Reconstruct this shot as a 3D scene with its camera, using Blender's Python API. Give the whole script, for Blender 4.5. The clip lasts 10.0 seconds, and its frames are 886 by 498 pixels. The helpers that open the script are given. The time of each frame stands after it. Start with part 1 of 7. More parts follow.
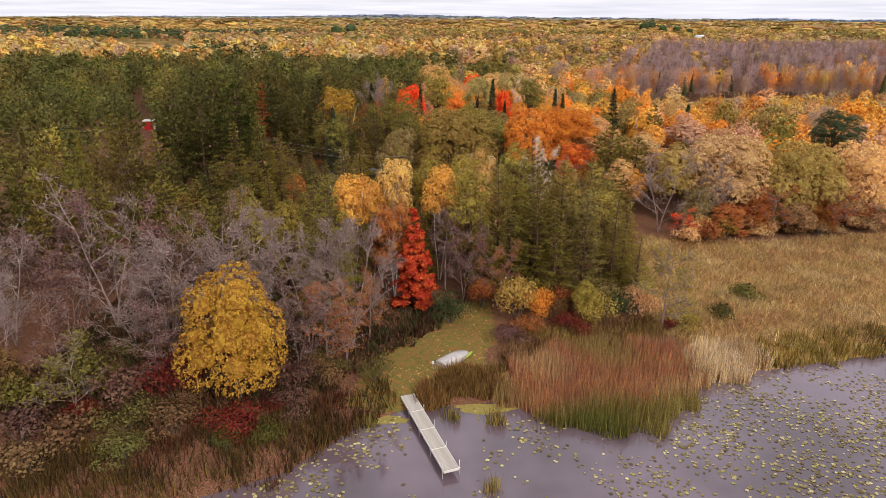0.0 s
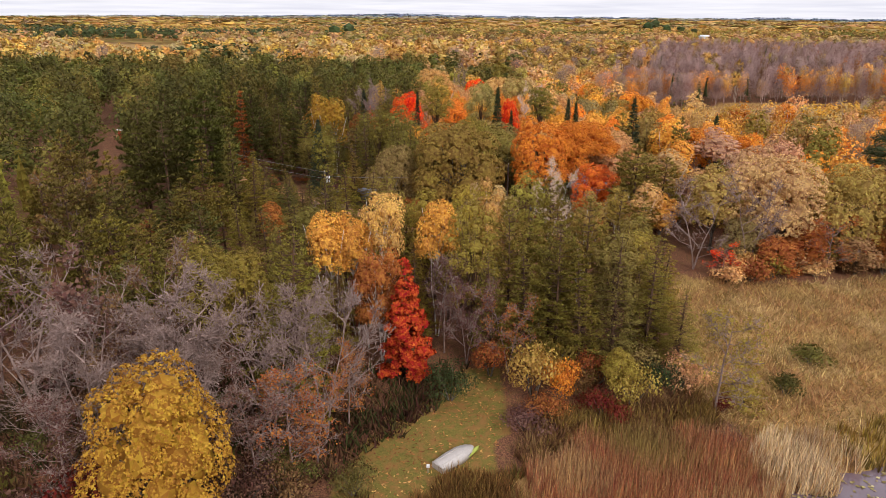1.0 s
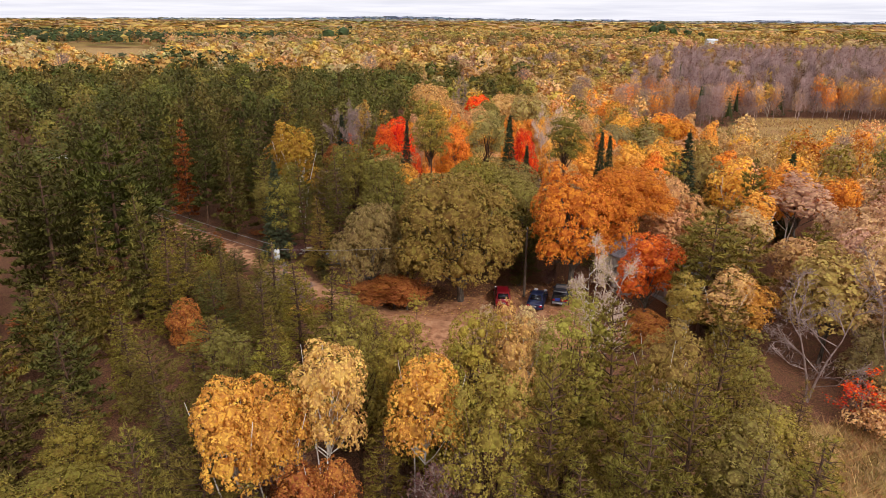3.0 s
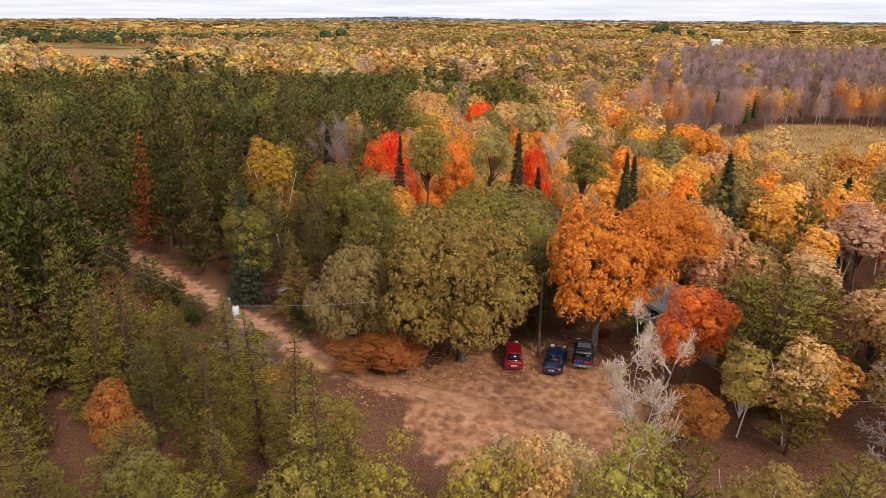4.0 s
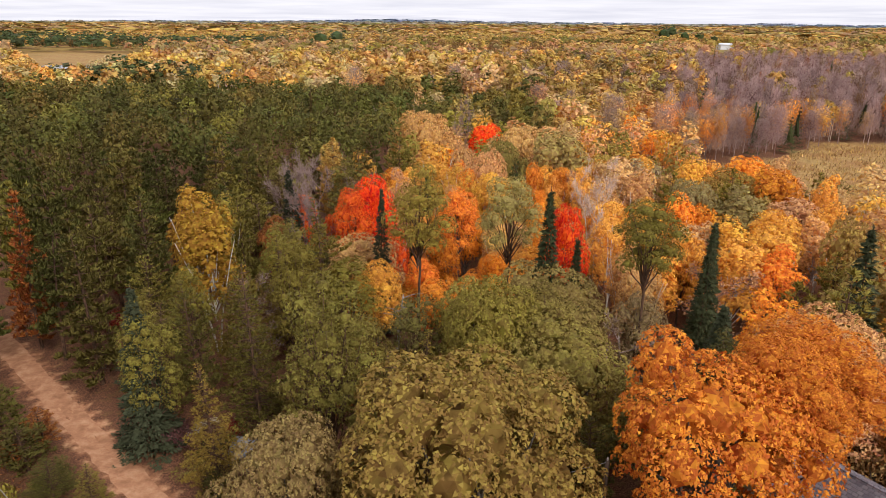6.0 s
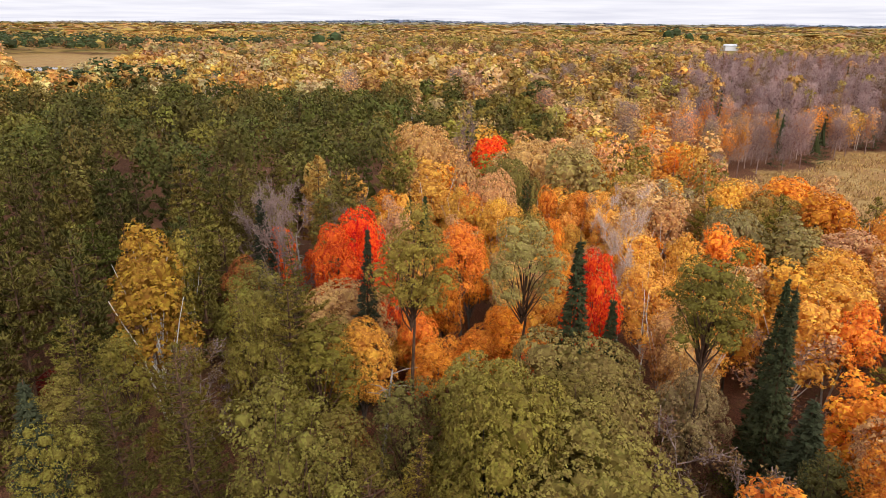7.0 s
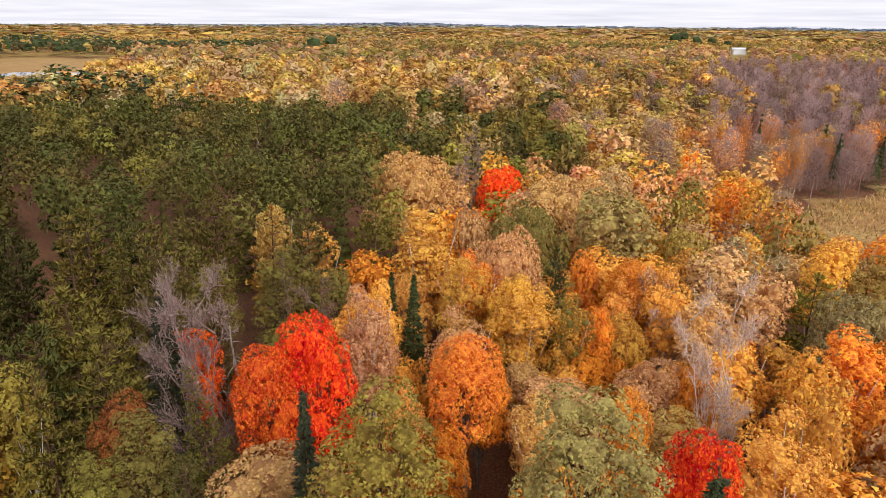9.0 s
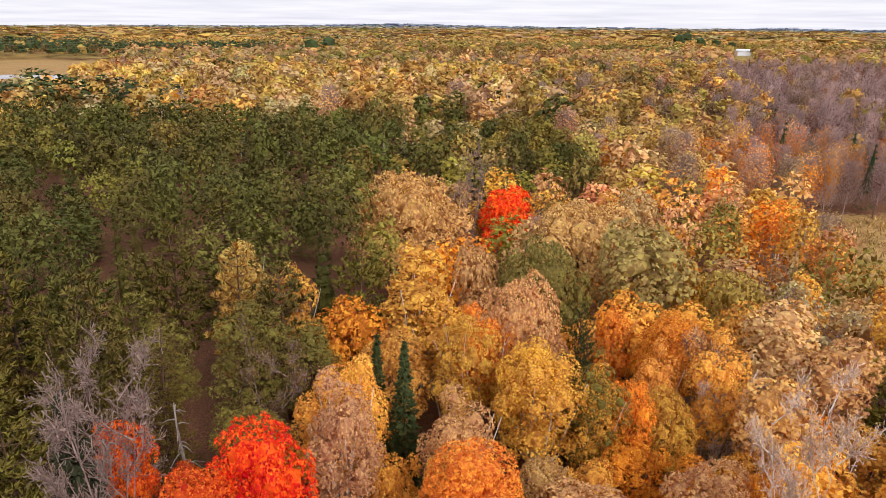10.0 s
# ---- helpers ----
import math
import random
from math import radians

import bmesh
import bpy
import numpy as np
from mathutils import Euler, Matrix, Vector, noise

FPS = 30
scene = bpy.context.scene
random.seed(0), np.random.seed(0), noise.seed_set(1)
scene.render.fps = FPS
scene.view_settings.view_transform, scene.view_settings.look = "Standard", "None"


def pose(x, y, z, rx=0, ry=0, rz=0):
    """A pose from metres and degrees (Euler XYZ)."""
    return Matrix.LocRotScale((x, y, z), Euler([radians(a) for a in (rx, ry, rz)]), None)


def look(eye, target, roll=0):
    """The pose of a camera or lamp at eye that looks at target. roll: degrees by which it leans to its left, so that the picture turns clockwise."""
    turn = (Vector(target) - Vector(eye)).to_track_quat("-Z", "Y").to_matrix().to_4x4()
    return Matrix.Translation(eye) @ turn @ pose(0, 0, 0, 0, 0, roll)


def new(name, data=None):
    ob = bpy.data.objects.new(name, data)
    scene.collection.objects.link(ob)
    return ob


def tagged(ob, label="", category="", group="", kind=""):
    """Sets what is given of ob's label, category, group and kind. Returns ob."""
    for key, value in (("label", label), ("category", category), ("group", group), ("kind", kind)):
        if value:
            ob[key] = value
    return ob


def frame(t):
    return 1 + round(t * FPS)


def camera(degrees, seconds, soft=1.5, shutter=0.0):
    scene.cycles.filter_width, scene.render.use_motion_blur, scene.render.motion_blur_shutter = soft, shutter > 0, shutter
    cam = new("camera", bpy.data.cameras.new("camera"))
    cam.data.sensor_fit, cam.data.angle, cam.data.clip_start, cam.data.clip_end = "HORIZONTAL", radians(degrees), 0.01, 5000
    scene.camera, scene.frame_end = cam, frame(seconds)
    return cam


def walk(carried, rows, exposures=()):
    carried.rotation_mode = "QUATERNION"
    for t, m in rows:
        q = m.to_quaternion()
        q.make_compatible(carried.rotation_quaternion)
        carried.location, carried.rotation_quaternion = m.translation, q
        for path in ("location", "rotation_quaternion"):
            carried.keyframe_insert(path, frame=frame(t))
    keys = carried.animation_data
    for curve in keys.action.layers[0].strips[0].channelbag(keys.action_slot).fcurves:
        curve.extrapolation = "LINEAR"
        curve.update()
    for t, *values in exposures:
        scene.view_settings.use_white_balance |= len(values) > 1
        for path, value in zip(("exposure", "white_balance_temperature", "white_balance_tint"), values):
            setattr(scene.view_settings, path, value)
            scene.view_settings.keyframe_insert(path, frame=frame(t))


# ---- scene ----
cam = camera(68.0, 10.0, soft=0.5)
METRES, EYE, TILT, LEAN, TURN = 79.5, 29.0, -19.5, -0.3, 0.0
ROWS = [
    (0.0, 0.0, 0.0000, 0.0, 0.000, 0.000, 0.0),
    (0.5, 0.0003, 0.0831, 0.0304, 0.017, -0.034, -0.01),
    (1.0, 0.0017, 0.1662, 0.0618, 0.011, -0.052, -0.03),
    (1.5, 0.0035, 0.2482, 0.0934, 0.006, 0.000, -0.02),
    (2.0, 0.0051, 0.3292, 0.1249, -0.029, 0.052, -0.03),
    (2.5, 0.0061, 0.4092, 0.1556, -0.046, 0.109, -0.05),
    (4.0, 0.0097, 0.6397, 0.241, -0.052, 0.166, -0.0),
    (4.5, 0.0105, 0.7140, 0.2688, -0.046, 0.201, -0.04),
    (5.0, 0.0115, 0.7884, 0.2964, -0.046, 0.253, -0.05),
    (5.5, 0.0121, 0.8619, 0.3236, -0.057, 0.316, -0.06),
    (7.0, 0.013, 1.0738, 0.402, 0.017, 0.402, -0.08),
    (7.5, 0.014, 1.1426, 0.4264, 0.017, 0.465, -0.08),
    (8.0, 0.015, 1.2093, 0.4499, 0.011, 0.522, -0.09),
    (8.5, 0.0157, 1.2757, 0.4733, 0.029, 0.574, -0.1),
    (9.0, 0.0162, 1.3399, 0.4963, 0.040, 0.620, -0.11),
    (9.5, 0.0171, 1.4023, 0.5192, 0.052, 0.666, -0.1),
    (10.0, 0.0179, 1.4642, 0.5413, 0.069, 0.706, -0.11),
]
walk(cam, [(t, pose(0, 0, EYE, TILT, LEAN, TURN) @ pose(METRES * x, METRES * y, METRES * z, 90 + pitch, roll, yaw)) for t, x, y, z, yaw, pitch, roll in ROWS], exposures=[(0.0, 0.0, 6320, 15), (10.0, 0.0, 6320, 15)])


# ---- world and sun: a bright overcast sky ----
SUN_ELEV, SUN_AZ = 48.0, 150.0
world = bpy.data.worlds.new("overcast_sky")
scene.world = world
world.use_nodes = True
wn, wl = world.node_tree.nodes, world.node_tree.links
wn.clear()
w_out = wn.new("ShaderNodeOutputWorld")
w_bg = wn.new("ShaderNodeBackground")
w_bg.inputs["Strength"].default_value = 1.0
w_sky = wn.new("ShaderNodeTexSky")
w_sky.sky_type = "NISHITA"
w_sky.sun_disc = False
w_sky.sun_elevation, w_sky.sun_rotation = radians(SUN_ELEV), radians(SUN_AZ)
w_dim = wn.new("ShaderNodeVectorMath")
w_dim.operation = "SCALE"
w_dim.inputs["Scale"].default_value = 0.09
wl.new(w_sky.outputs[0], w_dim.inputs[0])
w_co = wn.new("ShaderNodeTexCoord")
w_sep = wn.new("ShaderNodeSeparateXYZ")
wl.new(w_co.outputs["Generated"], w_sep.inputs[0])


def wmath(op, a, b=None):
    n = wn.new("ShaderNodeMath")
    n.operation = op
    for i, v in enumerate((a, b)):
        if v is None:
            continue
        if isinstance(v, (int, float)):
            n.inputs[i].default_value = v
        else:
            wl.new(v, n.inputs[i])
    return n.outputs[0]


up = wmath("MAXIMUM", w_sep.outputs["Z"], 0.0)
flat = wmath("ADD", up, 0.035)
w_vec = wn.new("ShaderNodeCombineXYZ")
wl.new(wmath("DIVIDE", w_sep.outputs["X"], flat), w_vec.inputs[0])
wl.new(wmath("DIVIDE", w_sep.outputs["Y"], flat), w_vec.inputs[1])
w_noise = wn.new("ShaderNodeTexNoise")
w_noise.inputs["Scale"].default_value = 0.32
w_noise.inputs["Detail"].default_value = 5.0
w_noise.inputs["Roughness"].default_value = 0.55
wl.new(w_vec.outputs[0], w_noise.inputs["Vector"])
w_ramp = wn.new("ShaderNodeValToRGB")
w_ramp.color_ramp.elements[0].position, w_ramp.color_ramp.elements[0].color = 0.34, (0.82, 0.83, 0.89, 1)
w_ramp.color_ramp.elements[1].position, w_ramp.color_ramp.elements[1].color = 0.62, (1.0, 1.0, 1.02, 1)
wl.new(w_noise.outputs["Fac"], w_ramp.inputs[0])
w_lift = wn.new("ShaderNodeVectorMath")
w_lift.operation = "SCALE"
wl.new(w_ramp.outputs[0], w_lift.inputs[0])
wl.new(wmath("ADD", 1.04, wmath("MULTIPLY", up, 0.15)), w_lift.inputs["Scale"])
w_mix = wn.new("ShaderNodeMix")
w_mix.data_type = "RGBA"
w_mix.inputs["Factor"].default_value = 0.9
wl.new(w_dim.outputs[0], w_mix.inputs["A"])
wl.new(w_lift.outputs[0], w_mix.inputs["B"])
wl.new(w_mix.outputs["Result"], w_bg.inputs["Color"])
wl.new(w_bg.outputs[0], w_out.inputs[0])

sun = new("sun", bpy.data.lights.new("sun", "SUN"))
sun.data.energy, sun.data.angle, sun.data.color = 2.0, radians(10), (1.0, 0.96, 0.9)
sun.matrix_basis = look((55, -60, 80), (0, 30, 0))


# ---- materials ----
def lin(r, g, b):
    """Linear colour from 0..255 sRGB."""
    return tuple(((c / 255 + 0.055) / 1.055) ** 2.4 if c > 10 else c / 255 / 12.92 for c in (r, g, b))


class Mat:
    """A node material with a Principled shader and a few short-hands."""

    def __init__(self, name, rough=0.8, metal=0.0, spec=0.5):
        self.m = bpy.data.materials.new(name)
        self.m.use_nodes = True
        self.n, self.l = self.m.node_tree.nodes, self.m.node_tree.links
        self.p = self.n["Principled BSDF"]
        self.out = self.n["Material Output"]
        self.p.inputs["Roughness"].default_value = rough
        self.p.inputs["Metallic"].default_value = metal
        self.p.inputs["Specular IOR Level"].default_value = spec

    def node(self, kind, **values):
        n = self.n.new(kind)
        for k, v in values.items():
            n.inputs[k].default_value = v
        return n

    def coords(self, which="Object", scale=(1, 1, 1)):
        c, mp = self.n.new("ShaderNodeTexCoord"), self.n.new("ShaderNodeMapping")
        mp.inputs["Scale"].default_value = scale
        self.l.new(c.outputs[which], mp.inputs[0])
        return mp.outputs[0]

    def noise(self, scale, vec=None, detail=4.0, rough=0.6):
        n = self.node("ShaderNodeTexNoise", Scale=scale, Detail=detail, Roughness=rough)
        if vec is not None:
            self.l.new(vec, n.inputs["Vector"])
        return n.outputs["Fac"]

    def ramp(self, fac, stops):
        r = self.n.new("ShaderNodeValToRGB")
        e = r.color_ramp.elements
        while len(e) < len(stops):
            e.new(0.5)
        for el, (pos, col) in zip(e, stops):
            el.position, el.color = pos, (*col, 1)
        self.l.new(fac, r.inputs[0])
        return r.outputs[0]

    def mix(self, fac, a, b, mode="MIX"):
        m = self.n.new("ShaderNodeMix")
        m.data_type, m.blend_type = "RGBA", mode
        for key, v in (("Factor", fac), ("A", a), ("B", b)):
            if isinstance(v, tuple):
                m.inputs[key].default_value = (*v, 1)
            elif isinstance(v, (int, float)):
                m.inputs[key].default_value = v
            else:
                self.l.new(v, m.inputs[key])
        return m.outputs["Result"]

    def math(self, op, a, b):
        m = self.n.new("ShaderNodeMath")
        m.operation = op
        for i, v in enumerate((a, b)):
            if isinstance(v, (int, float)):
                m.inputs[i].default_value = v
            else:
                self.l.new(v, m.inputs[i])
        return m.outputs[0]

    def colour(self, socket):
        if isinstance(socket, tuple):
            self.p.inputs["Base Color"].default_value = (*socket, 1)
        else:
            self.l.new(socket, self.p.inputs["Base Color"])
        return self

    def bump(self, height, strength=0.4, distance=0.05):
        b = self.node("ShaderNodeBump", Strength=strength, Distance=distance)
        self.l.new(height, b.inputs["Height"])
        self.l.new(b.outputs[0], self.p.inputs["Normal"])
        return self


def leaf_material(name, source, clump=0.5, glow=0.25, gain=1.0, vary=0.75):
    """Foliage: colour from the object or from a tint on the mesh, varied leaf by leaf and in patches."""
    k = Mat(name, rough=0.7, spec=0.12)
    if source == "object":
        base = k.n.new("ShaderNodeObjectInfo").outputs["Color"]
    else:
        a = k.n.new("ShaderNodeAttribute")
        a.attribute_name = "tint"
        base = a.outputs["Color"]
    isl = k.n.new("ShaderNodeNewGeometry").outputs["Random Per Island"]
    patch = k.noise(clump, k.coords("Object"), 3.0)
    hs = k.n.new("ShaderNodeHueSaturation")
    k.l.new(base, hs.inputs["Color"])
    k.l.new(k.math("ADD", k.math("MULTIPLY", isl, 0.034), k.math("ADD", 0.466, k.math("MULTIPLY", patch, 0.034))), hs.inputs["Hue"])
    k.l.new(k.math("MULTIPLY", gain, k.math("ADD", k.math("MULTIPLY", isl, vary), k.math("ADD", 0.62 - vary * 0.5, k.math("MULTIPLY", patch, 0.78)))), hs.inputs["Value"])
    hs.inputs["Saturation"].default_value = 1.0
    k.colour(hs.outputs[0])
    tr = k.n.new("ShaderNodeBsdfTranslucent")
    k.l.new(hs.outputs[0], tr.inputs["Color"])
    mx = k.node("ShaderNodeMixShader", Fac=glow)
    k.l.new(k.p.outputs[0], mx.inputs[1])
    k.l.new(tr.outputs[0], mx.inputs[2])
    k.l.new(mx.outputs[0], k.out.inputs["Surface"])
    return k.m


LEAF = leaf_material("broad_leaves", "object", glow=0.24, gain=1.1, vary=0.6)
NEEDLE = leaf_material("needles", "object", glow=0.18, gain=1.04, vary=0.6)
WOODS = leaf_material("woods_foliage", "tint", clump=0.12, glow=0.2, gain=1.1, vary=0.5)
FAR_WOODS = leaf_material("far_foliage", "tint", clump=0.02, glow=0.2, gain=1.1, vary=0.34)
GRASS = leaf_material("grass_blades", "tint", clump=0.3, glow=0.15)


def bark(name, dark, light, scale=6.0, stretch=0.25):
    k = Mat(name, rough=0.9, spec=0.2)
    v = k.coords("Object", (1, 1, stretch))
    n = k.noise(scale, v, 6.0)
    k.colour(k.ramp(n, [(0.35, lin(*dark)), (0.65, lin(*light))])).bump(n, 0.6, 0.04)
    return k.m


BARK_PINE = bark("pine_bark", (62, 46, 36), (118, 88, 66))
BARK_OAK = bark("oak_bark", (66, 58, 50), (128, 116, 102))
BARK_BARE = bark("grey_bark", (114, 92, 84), (172, 148, 136))
PALE_TWIGS = bark("pale_twigs", (190, 160, 140), (236, 214, 194))
BARK_DEAD = bark("dead_wood", (112, 100, 90), (172, 160, 148))


def birch_bark():
    k = Mat("birch_bark", rough=0.75)
    v = k.coords("Object", (0.7, 0.7, 5.0))
    n = k.noise(2.2, v, 3.0)
    k.colour(k.ramp(n, [(0.30, lin(70, 62, 56)), (0.38, lin(204, 194, 180)), (0.7, lin(232, 224, 212))]))
    return k.m


BARK_BIRCH = birch_bark()


def ground_material():
    """Leaf litter, mown grass, sand and marsh, weighted by the sheet's own zones."""
    k = Mat("ground_cover", rough=0.95, spec=0.15)
    v = k.coords("Object")
    fine, mid, big = k.noise(9.0, v, 6.0, 0.7), k.noise(1.3, v, 5.0), k.noise(0.12, v, 3.0)
    litter = k.ramp(fine, [(0.32, lin(64, 42, 32)), (0.5, lin(110, 74, 54)), (0.68, lin(172, 120, 86))])
    litter = k.mix(k.math("MULTIPLY", k.math("GREATER_THAN", mid, 0.56), 0.35), litter, lin(120, 96, 56))
    grass = k.ramp(fine, [(0.3, lin(82, 78, 34)), (0.55, lin(122, 110, 52)), (0.75, lin(152, 126, 66))])
    grass = k.mix(k.ramp(mid, [(0.45, (0, 0, 0)), (0.62, (0.7, 0.7, 0.7))]), grass, lin(150, 104, 62))
    sand = k.ramp(mid, [(0.3, lin(146, 98, 68)), (0.5, lin(180, 126, 90)), (0.7, lin(208, 160, 120))])
    sand = k.mix(k.ramp(fine, [(0.5, (0, 0, 0)), (0.75, (0.4, 0.4, 0.4))]), sand, lin(140, 98, 70))
    sand = k.mix(k.ramp(big, [(0.45, (0, 0, 0)), (0.7, (0.5, 0.5, 0.5))]), sand, lin(176, 122, 86))
    marsh = k.ramp(mid, [(0.3, lin(120, 96, 52)), (0.5, lin(168, 136, 82)), (0.7, lin(196, 164, 106))])
    marsh = k.mix(k.ramp(big, [(0.4, (0, 0, 0)), (0.65, (0.6, 0.6, 0.6))]), marsh, lin(150, 104, 66))
    far = k.ramp(k.noise(0.02, v, 5.0, 0.7), [(0.35, lin(128, 118, 66)), (0.5, lin(170, 138, 72)), (0.65, lin(150, 112, 76))])
    z = k.n.new("ShaderNodeAttribute")
    z.attribute_name = "zone"
    sep = k.n.new("ShaderNodeSeparateColor")
    k.l.new(z.outputs["Color"], sep.inputs[0])
    ragged = k.math("SUBTRACT", mid, 0.5)

    def edge(ch):
        return k.ramp(k.math("ADD", sep.outputs[ch], k.math("MULTIPLY", ragged, 0.9)), [(0.35, (0, 0, 0)), (0.65, (1, 1, 1))])

    col = k.mix(edge(1), litter, grass)
    col = k.mix(edge(2), col, marsh)
    col = k.mix(edge(0), col, sand)
    col = k.mix(z.outputs["Alpha"], col, far)
    k.colour(col).bump(fine, 0.7, 0.06)
    return k.m


def plain(name, rgb, rough=0.7, metal=0.0, spread=0.25, scale=4.0, spec=0.5):
    """A painted or raw surface with faint grime at two scales."""
    k = Mat(name, rough, metal, spec)
    v = k.coords("Object")
    n = k.mix(0.5, k.noise(scale, v, 5.0), k.noise(scale * 7, v, 3.0))
    c = lin(*rgb)
    k.colour(k.ramp(n, [(0.3, tuple(x * (1 - spread) for x in c)), (0.7, tuple(min(1, x * (1 + spread)) for x in c))]))
    return k.m


def water_material():
    k = Mat("lake_water", rough=0.05, spec=0.9)
    v = k.coords("Object")
    k.colour(k.ramp(k.noise(0.09, v, 3.0), [(0.35, lin(84, 68, 70)), (0.65, lin(118, 100, 106))]))
    k.p.inputs["IOR"].default_value = 1.5
    k.bump(k.noise(2.5, v, 2.0), 0.03, 0.05)
    return k.m


GROUND, WATER = ground_material(), water_material()


# ---- mesh building ----
def unit(a):
    return a / np.maximum(np.linalg.norm(a, axis=-1, keepdims=True), 1e-9)


def mesh_np(name, verts, faces, mat, tint=None, smooth=False, normals=None):
    """A mesh from an array of vertices and arrays of faces, each with one number of corners."""
    me = bpy.data.meshes.new(name)
    verts = np.asarray(verts, np.float32)
    faces = [np.asarray(f, np.int32) for f in faces if len(f)]
    me.vertices.add(len(verts))
    me.vertices.foreach_set("co", verts.ravel())
    loops = np.concatenate([f.ravel() for f in faces])
    total = np.concatenate([np.full(len(f), f.shape[1], np.int32) for f in faces])
    me.loops.add(len(loops))
    me.loops.foreach_set("vertex_index", loops)
    me.polygons.add(len(total))
    me.polygons.foreach_set("loop_start", np.concatenate([[0], np.cumsum(total)[:-1]]).astype(np.int32))
    me.polygons.foreach_set("loop_total", total)
    if smooth or normals is not None:
        me.polygons.foreach_set("use_smooth", np.ones(len(total), bool))
    me.update(calc_edges=True)
    if normals is not None:
        me.normals_split_custom_set_from_vertices(np.asarray(normals, np.float32).tolist())
    if tint is not None:
        at = me.attributes.new("tint", "FLOAT_COLOR", "POINT")
        at.data.foreach_set("color", np.asarray(tint, np.float32).ravel())
    me.materials.append(mat)
    return me


def sphere(sub):
    bm = bmesh.new()
    bmesh.ops.create_icosphere(bm, subdivisions=sub, radius=1.0)
    v = np.array([x.co[:] for x in bm.verts])
    f = np.array([[x.index for x in p.verts] for p in bm.faces])
    bm.free()
    return v, f


SPHERES = {i: sphere(i) for i in (1, 2, 3)}


class Geo:
    """Gathers pieces of one mesh."""

    def __init__(self):
        self.v, self.q, self.t, self.n, self.nrm = [], [], [], 0, []

    def add(self, v, q=(), t=(), nrm=None):
        self.v.append(np.asarray(v, float))
        self.nrm.append(np.zeros((len(v), 3)) if nrm is None else nrm)
        if len(q):
            self.q.append(np.asarray(q, int) + self.n)
        if len(t):
            self.t.append(np.asarray(t, int) + self.n)
        self.n += len(v)
        return self

    def arrays(self):
        return np.concatenate(self.v), [np.concatenate(a) for a in (self.q, self.t) if a]

    def mesh(self, name, mat, smooth=False):
        v, f = self.arrays()
        nrm = np.concatenate(self.nrm)
        return mesh_np(name, v, f, mat, smooth=smooth, normals=nrm if np.any(nrm) else None)

    def tube(self, pts, radii, sides=6, cap=True):
        pts = np.asarray(pts, float)
        d = unit(np.gradient(pts, axis=0))
        ref = np.where(np.abs(d[:, 2:3]) > 0.9, [[1.0, 0, 0]], [[0, 0, 1.0]])
        a = unit(np.cross(d, ref))
        b = np.cross(d, a)
        ang = np.linspace(0, 2 * np.pi, sides, endpoint=False)
        ring = pts[:, None] + np.asarray(radii)[:, None, None] * (a[:, None] * np.cos(ang)[None, :, None] + b[:, None] * np.sin(ang)[None, :, None])
        n = len(pts)
        i, j = np.meshgrid(np.arange(n - 1), np.arange(sides), indexing="ij")
        j2 = (j + 1) % sides
        q = np.stack([i * sides + j, i * sides + j2, (i + 1) * sides + j2, (i + 1) * sides + j], -1).reshape(-1, 4)
        v = ring.reshape(-1, 3)
        t = []
        if cap:
            v = np.concatenate([v, pts[-1:]])
            t = [[(n - 1) * sides + s, (n - 1) * sides + (s + 1) % sides, n * sides] for s in range(sides)]
        return self.add(v, q, t)

    def cards(self, p, nrm, size, rng, aspect=0.85, fold=0.25, along=None, face=None):
        """Small leaves, or sprays of needles where a direction is given. face: the way the crown's skin looks there, by which they are shaded."""
        n = len(p)
        r = rng.normal(size=(n, 3))
        u = unit(np.cross(nrm, r)) if along is None else unit(along)
        w = unit(np.cross(nrm, u))
        s = np.asarray(size).reshape(-1, 1) * np.ones((n, 1))
        k = rng.uniform(0.75, 1.25, (n, 3, 1))
        v = np.stack([p + u * s * k[:, 0] + nrm * s * fold, p - u * s * 0.5 + w * s * aspect * k[:, 1], p - u * s * 0.5 - w * s * aspect * k[:, 2]], 1)
        if face is None:
            return self.add(v.reshape(-1, 3), t=np.arange(3 * n).reshape(n, 3))
        geo = np.cross(v[:, 1] - v[:, 0], v[:, 2] - v[:, 0])
        flip = np.einsum("ij,ij->i", geo, face) < 0
        v[flip] = v[flip][:, [0, 2, 1]]
        geo[flip] *= -1
        look_ = unit(face + 0.55 * unit(geo))
        return self.add(v.reshape(-1, 3), t=np.arange(3 * n).reshape(n, 3), nrm=np.repeat(look_, 3, axis=0))

    def lump(self, c, r, sub, rng, amp=0.22, taper=0.0, low=-0.5, jag=0.17):
        """A knobbly clump of foliage, open below; taper draws it to a point at the top."""
        s, f = SPHERES[sub]
        k = rng.normal(0, 1, (5, 3)) * [[2], [3], [4], [6], [7]]
        ph = rng.uniform(0, 6.28, 5)
        d = 1 + amp * (np.sin(s @ k.T + ph) @ [0.5, 0.5, 0.4, 0.35, 0.3])
        v = s * d[:, None]
        if taper:
            q = np.clip((s[:, 2] + 1) / 2, 0, 1)
            flare = np.sqrt(np.maximum(1 - s[:, 2] ** 2, 1e-4))
            v[:, :2] *= (1 - taper + taper * (1.25 - 1.2 * q) * np.minimum(1.6, 1 / flare))[:, None]
            v[:, 2] = s[:, 2] * (1 + 0.1 * (d - 1))
        f = f[s[f].mean(axis=1)[:, 2] > low]
        plain_ = np.asarray(c) + v * np.asarray(r)
